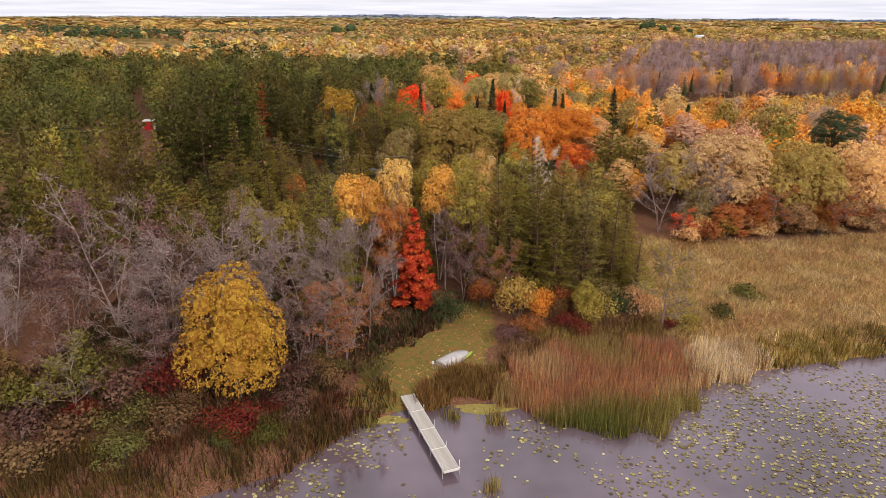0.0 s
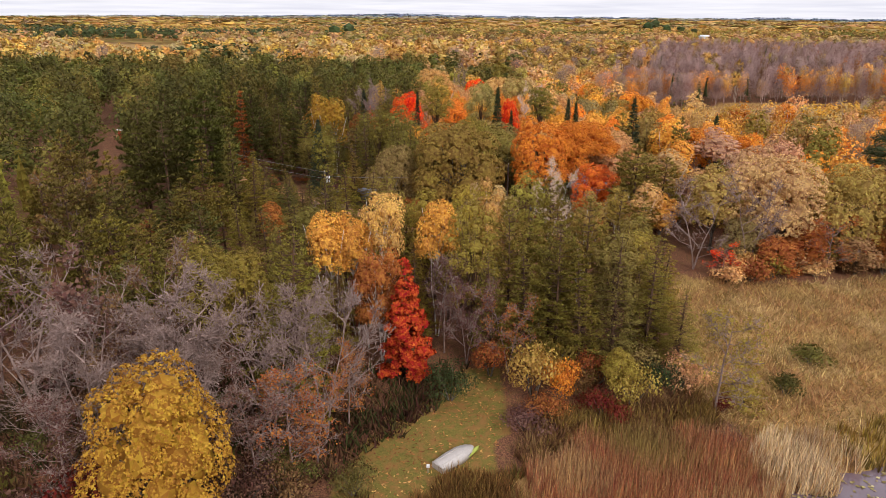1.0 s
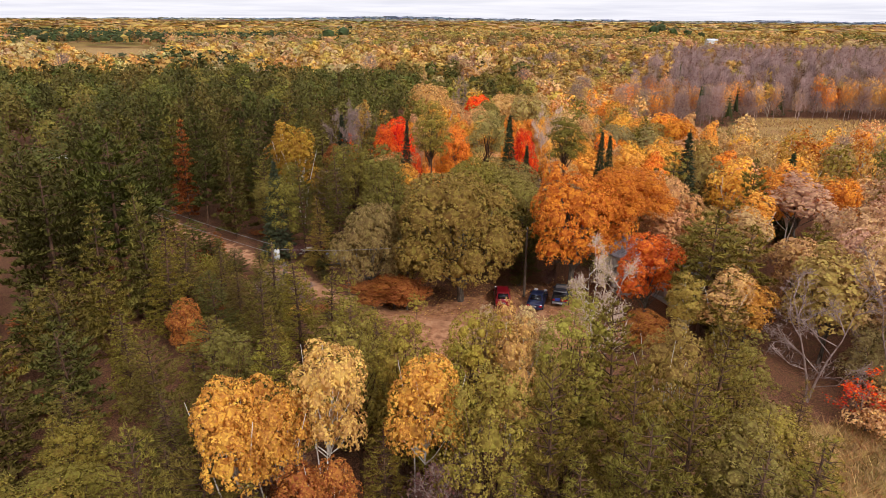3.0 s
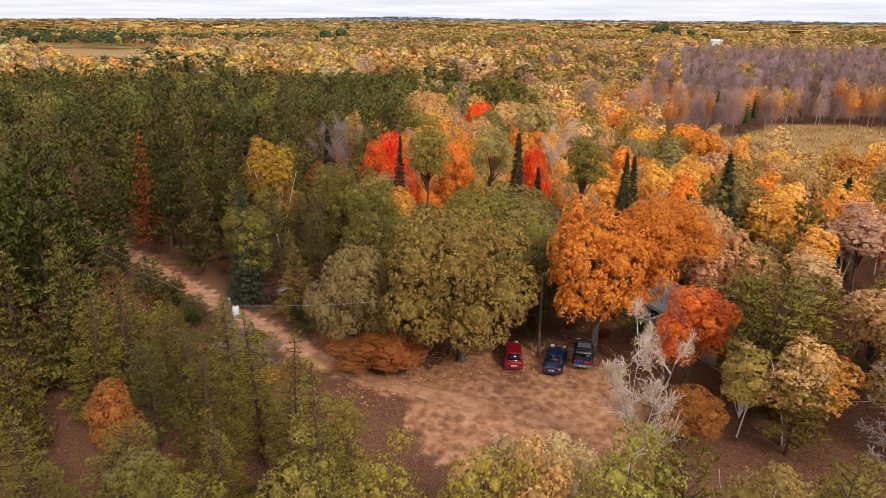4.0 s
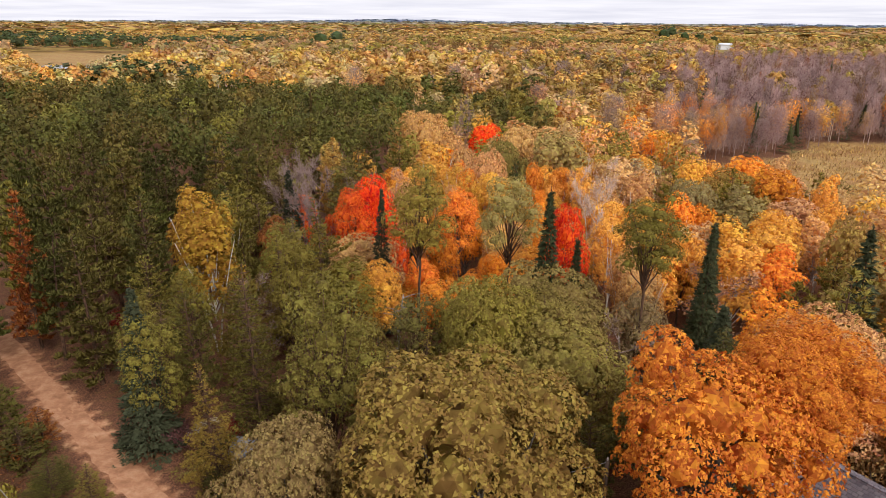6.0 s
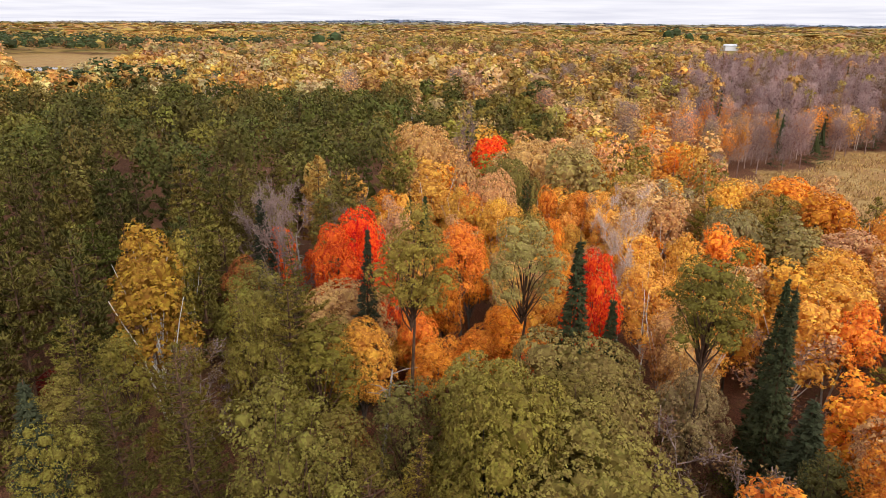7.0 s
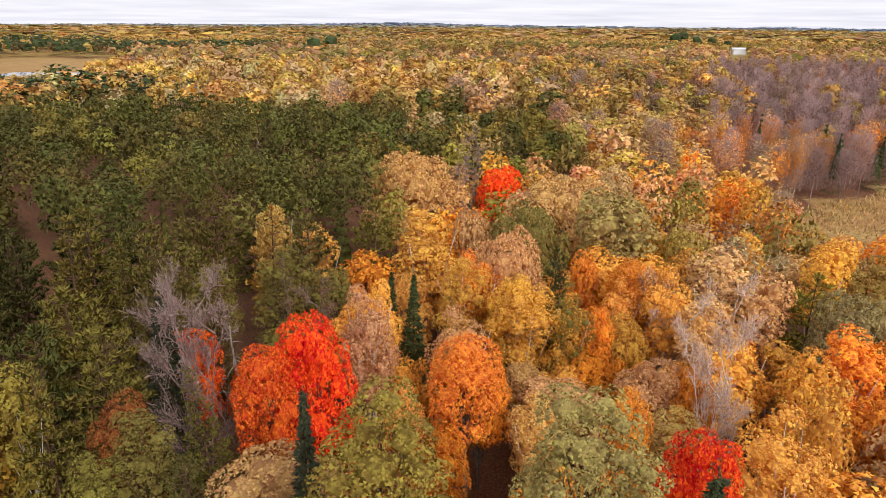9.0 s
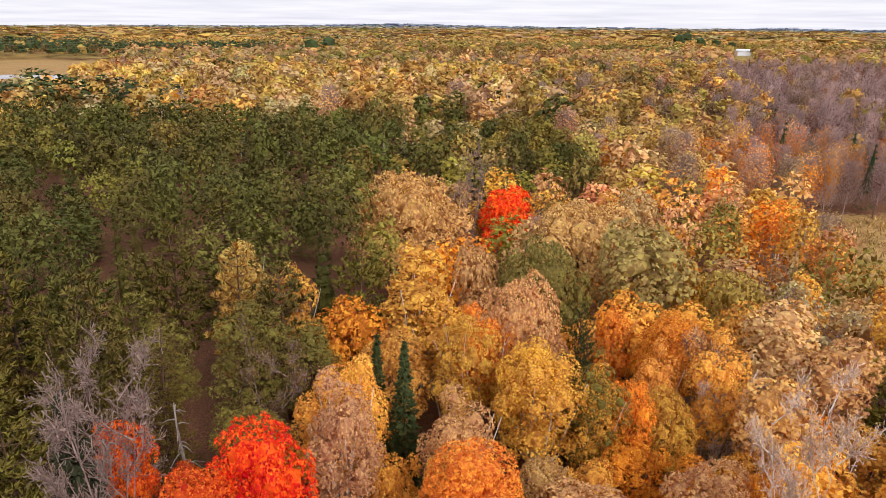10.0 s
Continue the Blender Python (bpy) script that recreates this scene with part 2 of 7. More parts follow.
        v = plain_ + rng.normal(0, 0.55 * jag, v.shape) * np.asarray(r) + s * rng.uniform(-jag, jag, (len(s), 1)) * np.asarray(r)
        fn = np.cross(v[f[:, 1]] - v[f[:, 0]], v[f[:, 2]] - v[f[:, 0]])
        skin = unit((v[f].mean(axis=1) - np.asarray(c)) / np.asarray(r) ** 2 * np.mean(r))
        nv = unit(unit(fn) + 0.7 * skin)
        return self.add(v[f].reshape(-1, 3), t=np.arange(3 * len(f)).reshape(-1, 3), nrm=np.repeat(nv, 3, axis=0))

    def box(self, lo, hi, m=None):
        x0, y0, z0 = lo
        x1, y1, z1 = hi
        v = np.array([(x, y, z) for z in (z0, z1) for x, y in ((x0, y0), (x1, y0), (x1, y1), (x0, y1))], float)
        if m is not None:
            v = np.array([m @ Vector(c) for c in v])
        return self.add(v, [(0, 3, 2, 1), (4, 5, 6, 7), (0, 1, 5, 4), (1, 2, 6, 5), (2, 3, 7, 6), (3, 0, 4, 7)])


def part(name, me, parent, label=""):
    """One mesh object under a thing or a part."""
    ob = new(name, me)
    ob.parent = parent
    return tagged(ob, label)


def thing(name, label, category, m=None, group="", kind=""):
    ob = new(name)
    ob.empty_display_size = 0.3
    if m is not None:
        ob.matrix_basis = m
    return tagged(ob, label, category, group, kind)


def bevelled(lo, hi, mat, name, width=0.03, seg=2):
    bm = bmesh.new()
    bmesh.ops.create_cube(bm, size=1)
    c = [(a + b) / 2 for a, b in zip(lo, hi)]
    s = [abs(b - a) for a, b in zip(lo, hi)]
    bmesh.ops.scale(bm, vec=s, verts=bm.verts)
    bmesh.ops.translate(bm, vec=c, verts=bm.verts)
    if width:
        bmesh.ops.bevel(bm, geom=bm.edges[:], offset=width, segments=seg, profile=0.5, affect="EDGES")
    me = bpy.data.meshes.new(name)
    bm.to_mesh(me)
    bm.free()
    me.materials.append(mat)
    return me


# ---- the lie of the land ----
WATER_Z = -1.4
SHORE = [(-120, 8), (-40, 26), (-22, 33), (-15.3, 36.2), (-11, 38.4), (-8.5, 41.5), (-5.9, 44.6), (-2.8, 46.4), (4.1, 47.4), (9, 49), (16, 50), (21.7, 50.2), (29.5, 53.2), (42.7, 56.2), (80, 62), (160, 74)]
ROAD = [(16, 99.5), (10, 98), (4, 99.3), (0, 101.4), (-5.7, 103.7), (-11, 107.6), (-16.5, 113), (-26.5, 122.3), (-36.2, 131.4), (-48, 142.7), (-62, 157), (-80, 176)]
NOISE = np.random.default_rng(5)
WAVES = [(NOISE.uniform(0, 2 * np.pi), NOISE.uniform(0, 6.28)) for _ in range(8)]


def smooth(a, b, x):
    t = np.clip((np.asarray(x, float) - a) / (b - a), 0, 1)
    return t * t * (3 - 2 * t)


def shore_y(x):
    return np.interp(x, [p[0] for p in SHORE], [p[1] for p in SHORE])


def seg_dist(x, y, line):
    x, y = np.asarray(x, float), np.asarray(y, float)
    best = np.full(np.broadcast(x, y).shape, 1e9)
    for (ax, ay), (bx, by) in zip(line[:-1], line[1:]):
        dx, dy = bx - ax, by - ay
        t = np.clip(((x - ax) * dx + (y - ay) * dy) / (dx * dx + dy * dy), 0, 1)
        best = np.minimum(best, np.hypot(x - ax - t * dx, y - ay - t * dy))
    return best


def ground_z(x, y):
    x, y = np.asarray(x, float), np.asarray(y, float)
    z = WATER_Z + np.clip((y - shore_y(x)) * 0.22, -1.0, 0.65)
    z = z + 1.7 * smooth(54, 98, y) + 1.3 * smooth(103, 112, y) * smooth(9, 19, x) * smooth(60, 30, x) * smooth(140, 120, y)
    z = z - 1.2 * smooth(150, 215, y) * smooth(36, 62, x) * smooth(330, 250, y)
    z = z + 0.10 * np.sin(0.9 * x + 0.4 * y) * np.sin(0.5 * y - 0.3 * x) * smooth(46, 56, y)
    r = np.hypot(x, y)
    hill = sum(np.sin(r * 0 + (x * np.cos(a) + y * np.sin(a)) / (150 + 70 * i) + b) for i, (a, b) in enumerate(WAVES)) / 3
    z = z + smooth(700, 2000, r) * 2.0 * hill + smooth(2400, 4300, r) * (6 + 7 * hill)
    return z


def gz(x, y):
    return float(ground_z(x, y))


def in_poly(x, y, poly):
    x, y = np.asarray(x, float), np.asarray(y, float)
    inside = np.zeros(np.broadcast(x, y).shape, bool)
    for (ax, ay), (bx, by) in zip(poly, poly[1:] + poly[:1]):
        cross = ((ay > y) != (by > y)) & (x < (bx - ax) * (y - ay) / (by - ay + 1e-12) + ax)
        inside ^= cross
    return inside


FAR_MEADOW = [(41, 178), (47, 205), (54, 221), (62, 227), (83, 236), (104, 255), (165, 248), (300, 250), (300, 175), (130, 178), (82, 162), (58, 166)]
NEAR_MEADOW = [(20, 52), (22, 66), (25, 80), (28, 86), (34.5, 83), (47, 84), (61, 87), (140, 96), (140, 72), (60, 58)]
LAWN = [(-8, 46), (-6.5, 52), (-3.5, 60), (2.5, 66), (6, 66), (5, 57), (3.5, 51), (-1, 46.5)]
CLEARING = [(-13, 104.5), (-19, 102.5), (-31, 107), (-42, 121), (-40, 128), (-27, 118)]
YARD = [(-3.5, 104.5), (1, 107), (5, 109), (13, 110), (17, 106), (17, 98), (14, 93), (8, 90), (2, 91), (-2, 96)]
FIELD = [(-380, 690), (-285, 520), (-190, 390), (-140, 318), (-112, 318), (-140, 400), (-205, 560), (-255, 690)]


def build_ground():
    def axis(lo, hi, step, far_lo, far_hi, grow):
        mid = list(np.arange(lo, hi + 0.01, step))
        a, s = [], step
        while (a or mid)[-1] < far_hi:
            s *= grow
            a.append((a or mid)[-1] + s)
        b, s = [], step
        while (b or mid[:1])[-1] > far_lo:
            s *= grow
            b.append((b or mid[:1])[-1] - s)
        return np.array(b[::-1] + mid + a)

    xs = axis(-54, 56, 1.25, -4900, 4900, 1.12)
    ys = axis(34, 126, 1.25, -700, 4950, 1.09)
    gx, gy = np.meshgrid(xs, ys)
    z = ground_z(gx, gy)
    nx, ny = len(xs), len(ys)
    i, j = np.meshgrid(np.arange(ny - 1), np.arange(nx - 1), indexing="ij")
    q = np.stack([i * nx + j, i * nx + j + 1, (i + 1) * nx + j + 1, (i + 1) * nx + j], -1).reshape(-1, 4)
    me = mesh_np("ground", np.stack([gx, gy, z], -1).reshape(-1, 3), [q], GROUND, smooth=True)
    zone = np.zeros((ny, nx, 4))
    d = seg_dist(gx, gy, ROAD)
    zone[..., 0] = np.maximum(smooth(2.4, 1.1, d) * 0.66, in_poly(gx, gy, YARD) * 0.62)
    zone[..., 1] = in_poly(gx, gy, LAWN) * 1.0 + 0.15 * (seg_dist(gx, gy, [(14, 84), (28, 88)]) < 3)
    zone[..., 2] = np.maximum(in_poly(gx, gy, NEAR_MEADOW), np.maximum(in_poly(gx, gy, FAR_MEADOW), in_poly(gx, gy, FIELD))) * 1.0
    zone[..., 2] = np.maximum(zone[..., 2], (gy < shore_y(gx) + 4) * 0.8 * (1 - zone[..., 1]) * (gx > 4))
    zone[..., 3] = smooth(350, 600, np.hypot(gx, gy)) * (1 - zone[..., 2])
    at = me.attributes.new("zone", "FLOAT_COLOR", "POINT")
    at.data.foreach_set("color", zone.astype(np.float32).ravel())
    tagged(new("ground", me), "leaf-strewn sandy forest floor with marsh and lawn", "ground", kind="structure")


build_ground()

lake = mesh_np("lake", [(-400, -600, WATER_Z), (400, -600, WATER_Z), (400, 100, WATER_Z), (-400, 100, WATER_Z)], [[(0, 1, 2, 3)]], WATER)
tagged(new("water", lake), "still murky brown lake water", "lake", kind="structure")


def build_road():
    k = Mat("sand_track", rough=0.95, spec=0.15)
    v = k.coords("Object")
    mid, fine = k.noise(0.9, v, 6.0, 0.65), k.noise(11.0, v, 4.0)
    c = k.ramp(mid, [(0.3, lin(150, 104, 74)), (0.5, lin(186, 134, 98)), (0.7, lin(208, 162, 124))])
    k.colour(k.mix(k.ramp(fine, [(0.52, (0, 0, 0)), (0.75, (0.45, 0.45, 0.45))]), c, lin(132, 94, 66))).bump(mid, 0.5, 0.06)
    pts = np.array(ROAD[2:], float)
    s = np.concatenate([[0], np.cumsum(np.hypot(*np.diff(pts, axis=0).T))])
    u = np.arange(0, s[-1], 0.8)
    c2 = np.stack([np.interp(u, s, pts[:, 0]), np.interp(u, s, pts[:, 1])], -1)
    for _ in range(6):
        c2[1:-1] = (c2[:-2] + 2 * c2[1:-1] + c2[2:]) / 4
    t = unit(np.gradient(c2, axis=0))
    nrm = np.stack([-t[:, 1], t[:, 0]], -1)
    rng = np.random.default_rng(8)
    offs = np.linspace(-1, 1, 9)
    rut = np.array([0.0, 0.05, 0.02, -0.01, 0.06, -0.01, 0.02, 0.05, 0.0])
    rows = []
    for a, n2 in zip(c2, nrm):
        half = 0.98 + rng.uniform(-0.14, 0.14)
        p = a + offs[:, None] * half * n2
        rows.append(np.column_stack([p, ground_z(p[:, 0], p[:, 1]) + 0.02 + rut]))
    w = 9
    i, j = np.meshgrid(np.arange(len(rows) - 1), np.arange(w - 1), indexing="ij")
    q = np.stack([i * w + j, i * w + j + 1, (i + 1) * w + j + 1, (i + 1) * w + j], -1).reshape(-1, 4)
    tagged(new("road", mesh_np("road", np.concatenate(rows), [q], k.m, smooth=True)), "single-lane rutted sandy forest track", "road", kind="structure")


build_road()


# ---- trees: each kind gives a trunk and a crown ----
def on_sphere(n, rng):
    return unit(rng.normal(size=(n, 3)))


def spray_places(c, r, flat, gap, rng, low=-0.6, sink=0.9):
    """Places for sprays of leaves over the outer skin of a crown's lobes, and the way each looks."""
    pts, outs = [], []
    for i in range(len(c)):
        d = on_sphere(int(2.6 * 12.6 * r[i] ** 2 / gap ** 2 / 1.6) + 6, rng)
        d = d[d[:, 2] > low]
        q = c[i] + d * r[i] * np.array([1, 1, flat]) * rng.uniform(0.9, 1.06, (len(d), 1))
        away = np.linalg.norm((q[:, None] - c[None]) / [1, 1, flat], axis=2) / r[None]
        away[:, i] = 9
        free = away.min(axis=1) > sink
        pts.append(q[free])
        outs.append(d[free])
    pts, outs = np.concatenate(pts), np.concatenate(outs)
    order = rng.permutation(len(pts))
    kept = np.zeros((len(pts), 3))
    n, chosen = 0, []
    for i in order:
        if n == 0 or np.min(np.sum((kept[:n] - pts[i]) ** 2, axis=1)) > gap * gap:
            kept[n] = pts[i]
            chosen.append(i)
            n += 1
    return pts[chosen], outs[chosen]


def leafage(g, pts, outs, size, per, leaf, rng, squash=0.6, hang=0.0, scatter_=0.45):
    """Sprays of leaves: each a small dome that looks outwards and up, or hangs."""
    n = len(pts)
    s = np.repeat(pts, per, axis=0)
    o = np.repeat(unit(outs * 0.8 + [0, 0, 0.5 - hang]), per, axis=0)
    rr = np.repeat(size * rng.uniform(0.6, 1.4, n), per)[:, None]
    d = on_sphere(n * per, rng)
    dot = np.sum(d * o, axis=1, keepdims=True)
    d = np.where(dot < -0.3, -d, d)
    dot = np.where(dot < -0.3, -dot, dot)
    p = s + (d - o * dot * (1 - squash)) * rr * rng.uniform(0.4, 1.08, (n * per, 1))
    p[:, 2] -= hang * rr[:, 0] * rng.uniform(0, 1.4, n * per)
    g.cards(p, unit(0.7 * o + 0.5 * d + rng.normal(0, scatter_, d.shape)), leaf * rng.uniform(0.6, 1.4, n * per), rng, face=unit(0.45 * o + 0.6 * d + [0, 0, 0.15]))


def crown_lobes(rng, lobes, cz, rx, rz, lob):
    """Centres and radii of the lobes that make up a rounded crown."""
    keep = []
    for d in on_sphere(lobes * 6, rng):
        if d[2] > -0.7 and rng.uniform() > 0.08 and all(np.dot(d, e) < math.cos(2.0 / math.sqrt(lobes)) for e in keep):
            keep.append(d)
    keep = np.array(keep[:lobes])
    rad = rng.uniform(0.6, 1.4, len(keep)) * lob
    ph = rng.uniform(0, 6.28, 4)
    out = 0.86 + 0.27 * np.sin(keep[:, 0] * 3 + ph[0]) * np.sin(keep[:, 1] * 3 + ph[1]) + 0.1 * np.sin(keep[:, 2] * 5 + ph[2]) + rng.normal(0, 0.09, len(keep))
    out = np.minimum(out, 1.12)
    c = np.column_stack([keep[:, :2] * rx * (1 - rad[:, None] * 0.9) * out[:, None], cz + keep[:, 2] * rz * (1 - rad * 0.8) * np.where(keep[:, 2] > 0.5, np.maximum(out, 0.85), out)])
    c = np.concatenate([c, [[0, 0, cz + rz * 0.3]]])
    r = np.concatenate([rad * min(rx, rz) * 1.08, [0.6 * min(rx, rz)]])
    return c, r


def round_tree(seed, h, w, clear, lobes, spray, per, leaf, trunk_r, trunk_mat, stems=1, lob=0.34, flat=1.0, core=0.5, hang=0.0, spread_=1.2, leaf_mat=None):
    """A broad-leaved tree: stem and limbs that carry lobes, the lobes sprays, the sprays leaves."""
    rng = np.random.default_rng(seed)
    wood, crown = Geo(), Geo()
    cz, rz, rx = (h + clear) / 2, (h - clear) / 2, w / 2
    c, r = crown_lobes(rng, lobes, cz, rx, rz, lob)
    pts, outs = spray_places(c, r, flat, spray * spread_, rng)
    leafage(crown, pts, outs, spray, per, leaf, rng, hang=hang)
    inner = spray_places(c, r * 0.74, flat, spray * 2.3, rng, sink=0.8)
    leafage(crown, inner[0], inner[1], spray * 1.3, max(per // 2, 4), leaf * 1.4, rng)
    for i in range(len(c)):
        crown.lump(c[i], np.array([1, 1, flat]) * r[i] * core, 2, rng, 0.14, low=-0.6, jag=0.12)
    for s in range(stems):
        a = rng.uniform(0, 6.28)
        off = np.array([np.cos(a), np.sin(a), 0]) * (0.0 if stems == 1 else trunk_r * 1.2)
        lean = np.array([np.cos(a), np.sin(a), 0]) * (0.03 if stems == 1 else 0.16) * h
        zz = np.linspace(0, 1, 6)
        pts = off + np.outer(zz, [0, 0, clear + (h - clear) * 0.75]) + np.outer(zz ** 1.3, lean) + rng.normal(0, 0.012 * h, (6, 3)) * zz[:, None]
        wood.tube(pts, trunk_r * (1.15 - zz * 0.95) / math.sqrt(stems), 7)
    for i in range(len(c)):
        z0 = clear + (c[i][2] - clear) * rng.uniform(0.1, 0.4)
        a0 = np.array([0, 0, max(z0, clear * 0.7)])
        mid = a0 * 0.5 + c[i] * 0.5 + rng.normal(0, 0.05 * w, 3)
        wood.tube([a0, mid, c[i]], [trunk_r * 0.42, trunk_r * 0.28, trunk_r * 0.1], 5)
    return wood.mesh("trunk", trunk_mat, True), crown.mesh("crown", leaf_mat or LEAF)


def needle_tufts(g, centres, heads, size, per, rng, thin=0.26):
    """Tufts of needles: slivers that stand out from the end of a twig, upwards and along it."""
    n = len(centres)
    o = np.repeat(heads, per, axis=0)
    s = np.repeat(size * rng.uniform(0.7, 1.3, n), per)
    d = on_sphere(n * per, rng)
    d[:, 2] = np.where(d[:, 2] < -0.35, -d[:, 2], d[:, 2])
    al = unit(d + 0.55 * o + [0, 0, 0.3])
    p = np.repeat(centres, per, axis=0) + al * s[:, None] * 0.45
    g.cards(p, unit(np.cross(al, on_sphere(n * per, rng)) + [0, 0, 0.5]), s * 0.6 * rng.uniform(0.7, 1.3, n * per), rng, aspect=thin, fold=0.1, along=al, face=unit(0.8 * d + 0.4 * o + [0, 0, 0.45]))


def pine_tree(seed, h, w, clear, levels, step, per, tuft, profile="round", bark_mat=None, stubs=5, rise=0.45, trunk_r=0.16, leafy=False, boughs=5, thin=0.26, gaps=0.1):
    """A pine: straight stem, whorls of boughs with side twigs, tufts of needles along them."""
    rng = np.random.default_rng(seed)
    wood, crown = Geo(), Geo()
    zz = np.linspace(0, 1, 7)
    bend = rng.normal(0, 0.014 * h, 2)
    stem = np.column_stack([bend[0] * zz ** 2, bend[1] * zz ** 2, zz * h * 0.98])
    wood.tube(stem, trunk_r * (1.1 - zz), 6)
    cs, hs = [], []
    for k in range(levels):
        f = min(max((k + rng.uniform(-0.3, 0.3)) / (levels - 1), 0), 1)
        z = clear + (h - clear) * f * 0.97
        if profile == "round":
            reach = 0.5 * w * (1 - f ** 1.7) ** 0.75 * (0.8 + 0.4 * f) + 0.15
        elif profile == "cone":
            reach = 0.5 * w * (1.04 - f) ** 0.85 + 0.12
        else:
            reach = 0.5 * w * (1 - f ** 2.2) ** 0.6 * (0.85 + 0.25 * f) + 0.15
        m = boughs if f < 0.85 else 3
        az = rng.uniform(0, 6.28)
        for b in range(m):
            if rng.uniform() < gaps:
                continue
            a = az + b * 6.283 / m + rng.uniform(-0.35, 0.35)
            ln = reach * rng.uniform(0.6, 1.18)
            base = np.array([np.interp(z / h, zz, stem[:, 0]), np.interp(z / h, zz, stem[:, 1]), z])
            d = np.array([math.cos(a), math.sin(a), 0.0])
            side = np.array([-d[1], d[0], 0.0])
            lift = rise * (0.3 + f) * ln
            mid, tip = base + d * ln * 0.55 + [0, 0, lift * 0.35], base + d * ln + [0, 0, lift]
            wood.tube([base, mid, tip], [0.045, 0.03, 0.012], 3, False)
            q = max(3, int(ln * ln * 0.9 / step ** 2 + ln / step))
            u = rng.uniform(0.28, 1.0, q) ** 0.75
            u[0] = 1.0
            lat = rng.uniform(-1, 1, q) * (0.12 + 0.42 * ln * (1.12 - u))
            lat[0] = 0.0
            on = np.where(u[:, None] < 0.55, base + (mid - base) * (u / 0.55)[:, None], mid + (tip - mid) * ((u - 0.55) / 0.45)[:, None])
            cs.append(on + lat[:, None] * (side + 0.45 * d) + np.column_stack([np.zeros(q), np.zeros(q), np.abs(lat) * 0.15 * (1 if rise > 0 else -1) + rng.normal(0, 0.05, q)]))
            hs.append(unit(d + np.outer(np.sign(lat) * 0.6, side) + [0, 0, 0.35 if rise > 0.2 else 0.05]))
    q = 5
    cs.append(np.column_stack([np.full(q, stem[-1, 0]), np.full(q, stem[-1, 1]), np.linspace(h - 1.1, h - 0.15, q)]))
    hs.append(np.tile([0, 0, 1.0], (q, 1)))
    cs, hs = np.concatenate(cs), np.concatenate(hs)
    if leafy:
        leafage(crown, cs, hs, tuft, per, tuft * 0.5, rng)
    else:
        needle_tufts(crown, cs, hs, tuft, per, rng, thin)
    for s in range(stubs):
        z, a, ln = rng.uniform(0.25, 1.0) * clear, rng.uniform(0, 6.28), rng.uniform(0.4, 1.3)
        wood.tube([(0, 0, z), (ln * math.cos(a), ln * math.sin(a), z + rng.uniform(-0.3, 0.2))], [0.03, 0.01], 3, False)
    return wood.mesh("trunk", bark_mat or BARK_PINE, True), crown.mesh("crown", LEAF if leafy else NEEDLE)


def spruce_tree(seed, h, w, n, leaf):
    """A spruce: a dense narrow spire of drooping tiers."""
    rng = np.random.default_rng(seed)
    wood, crown = Geo(), Geo()
    wood.tube([(0, 0, 0), (0, 0, h * 0.5), (0, 0, h * 0.99)], [0.17, 0.1, 0.015], 6)
    k = n // 3
    f = rng.uniform(0.02, 0.97, k) ** 1.25
    a = rng.uniform(0, 6.283, k)
    out = np.column_stack([np.cos(a), np.sin(a), np.full(k, -0.25)])
    p = out * [1, 1, 0] * (0.5 * w * (1.0 - f) ** 0.92 * rng.uniform(0.3, 0.95, k))[:, None] + np.column_stack([np.zeros(k), np.zeros(k), 0.3 + (h - 0.4) * f])
    crown.cards(p, unit(out + [0, 0, 0.8] + rng.normal(0, 0.3, out.shape)), leaf * 1.25 * rng.uniform(0.6, 1.3, k), rng, aspect=0.45, along=out + rng.normal(0, 0.3, out.shape), face=unit(out + [0, 0, 0.4] + rng.normal(0, 0.45, out.shape)))
    levels = int(h * 2.1)
    total = sum((1.02 - k / levels) for k in range(levels))
    for k in range(levels):
        f = k / levels
        z = 0.45 + (h - 0.5) * f
        m = int(5 + 6 * (1 - f))
        q = max(4, int(n * (1.02 - f) / total / m))
        for b in range(m):
            a = rng.uniform(0, 6.283)
            d = np.array([math.cos(a), math.sin(a), 0])
            side = np.array([-d[1], d[0], 0])
            ln = 0.5 * w * (1.02 - f) ** 0.92 * rng.uniform(0.72, 1.16) + 0.1
            s = rng.uniform(0.35, 1.0, q) ** 0.7
            lat = rng.uniform(-1, 1, q) * (0.05 + 0.3 * ln * (1.15 - s))
            p = np.array([0, 0, z]) + np.outer(s * ln, d) + np.outer(lat, side) + np.outer(-0.36 * ln * s + 0.16 * ln * s ** 3, [0, 0, 1.0]) + rng.normal(0, 0.035, (q, 3))
            p[:, 2] = np.maximum(p[:, 2], 0.06)
            al = d - [0, 0, 0.12] + np.outer(np.sign(lat) * 0.6, side) + rng.normal(0, 0.25, (q, 3))
            crown.cards(p, unit(np.array([0, 0, 1.0]) + 0.3 * d + rng.normal(0, 0.3, (q, 3))), leaf * rng.uniform(0.7, 1.25, q), rng, aspect=0.36, along=al, face=unit(np.array([0, 0, 0.6]) + np.outer(0.2 + 0.6 * s, d) + rng.normal(0, 0.2, (q, 3))))
    q = 14
    crown.cards(np.column_stack([rng.normal(0, 0.05, q), rng.normal(0, 0.05, q), rng.uniform(h - 0.9, h, q)]), unit(rng.normal(size=(q, 3))), np.full(q, leaf * 0.7), rng, 0.4, along=np.tile([0, 0, 1.0], (q, 1)) + rng.normal(0, 0.3, (q, 3)))
    return wood.mesh("trunk", BARK_PINE, True), crown.mesh("crown", NEEDLE)


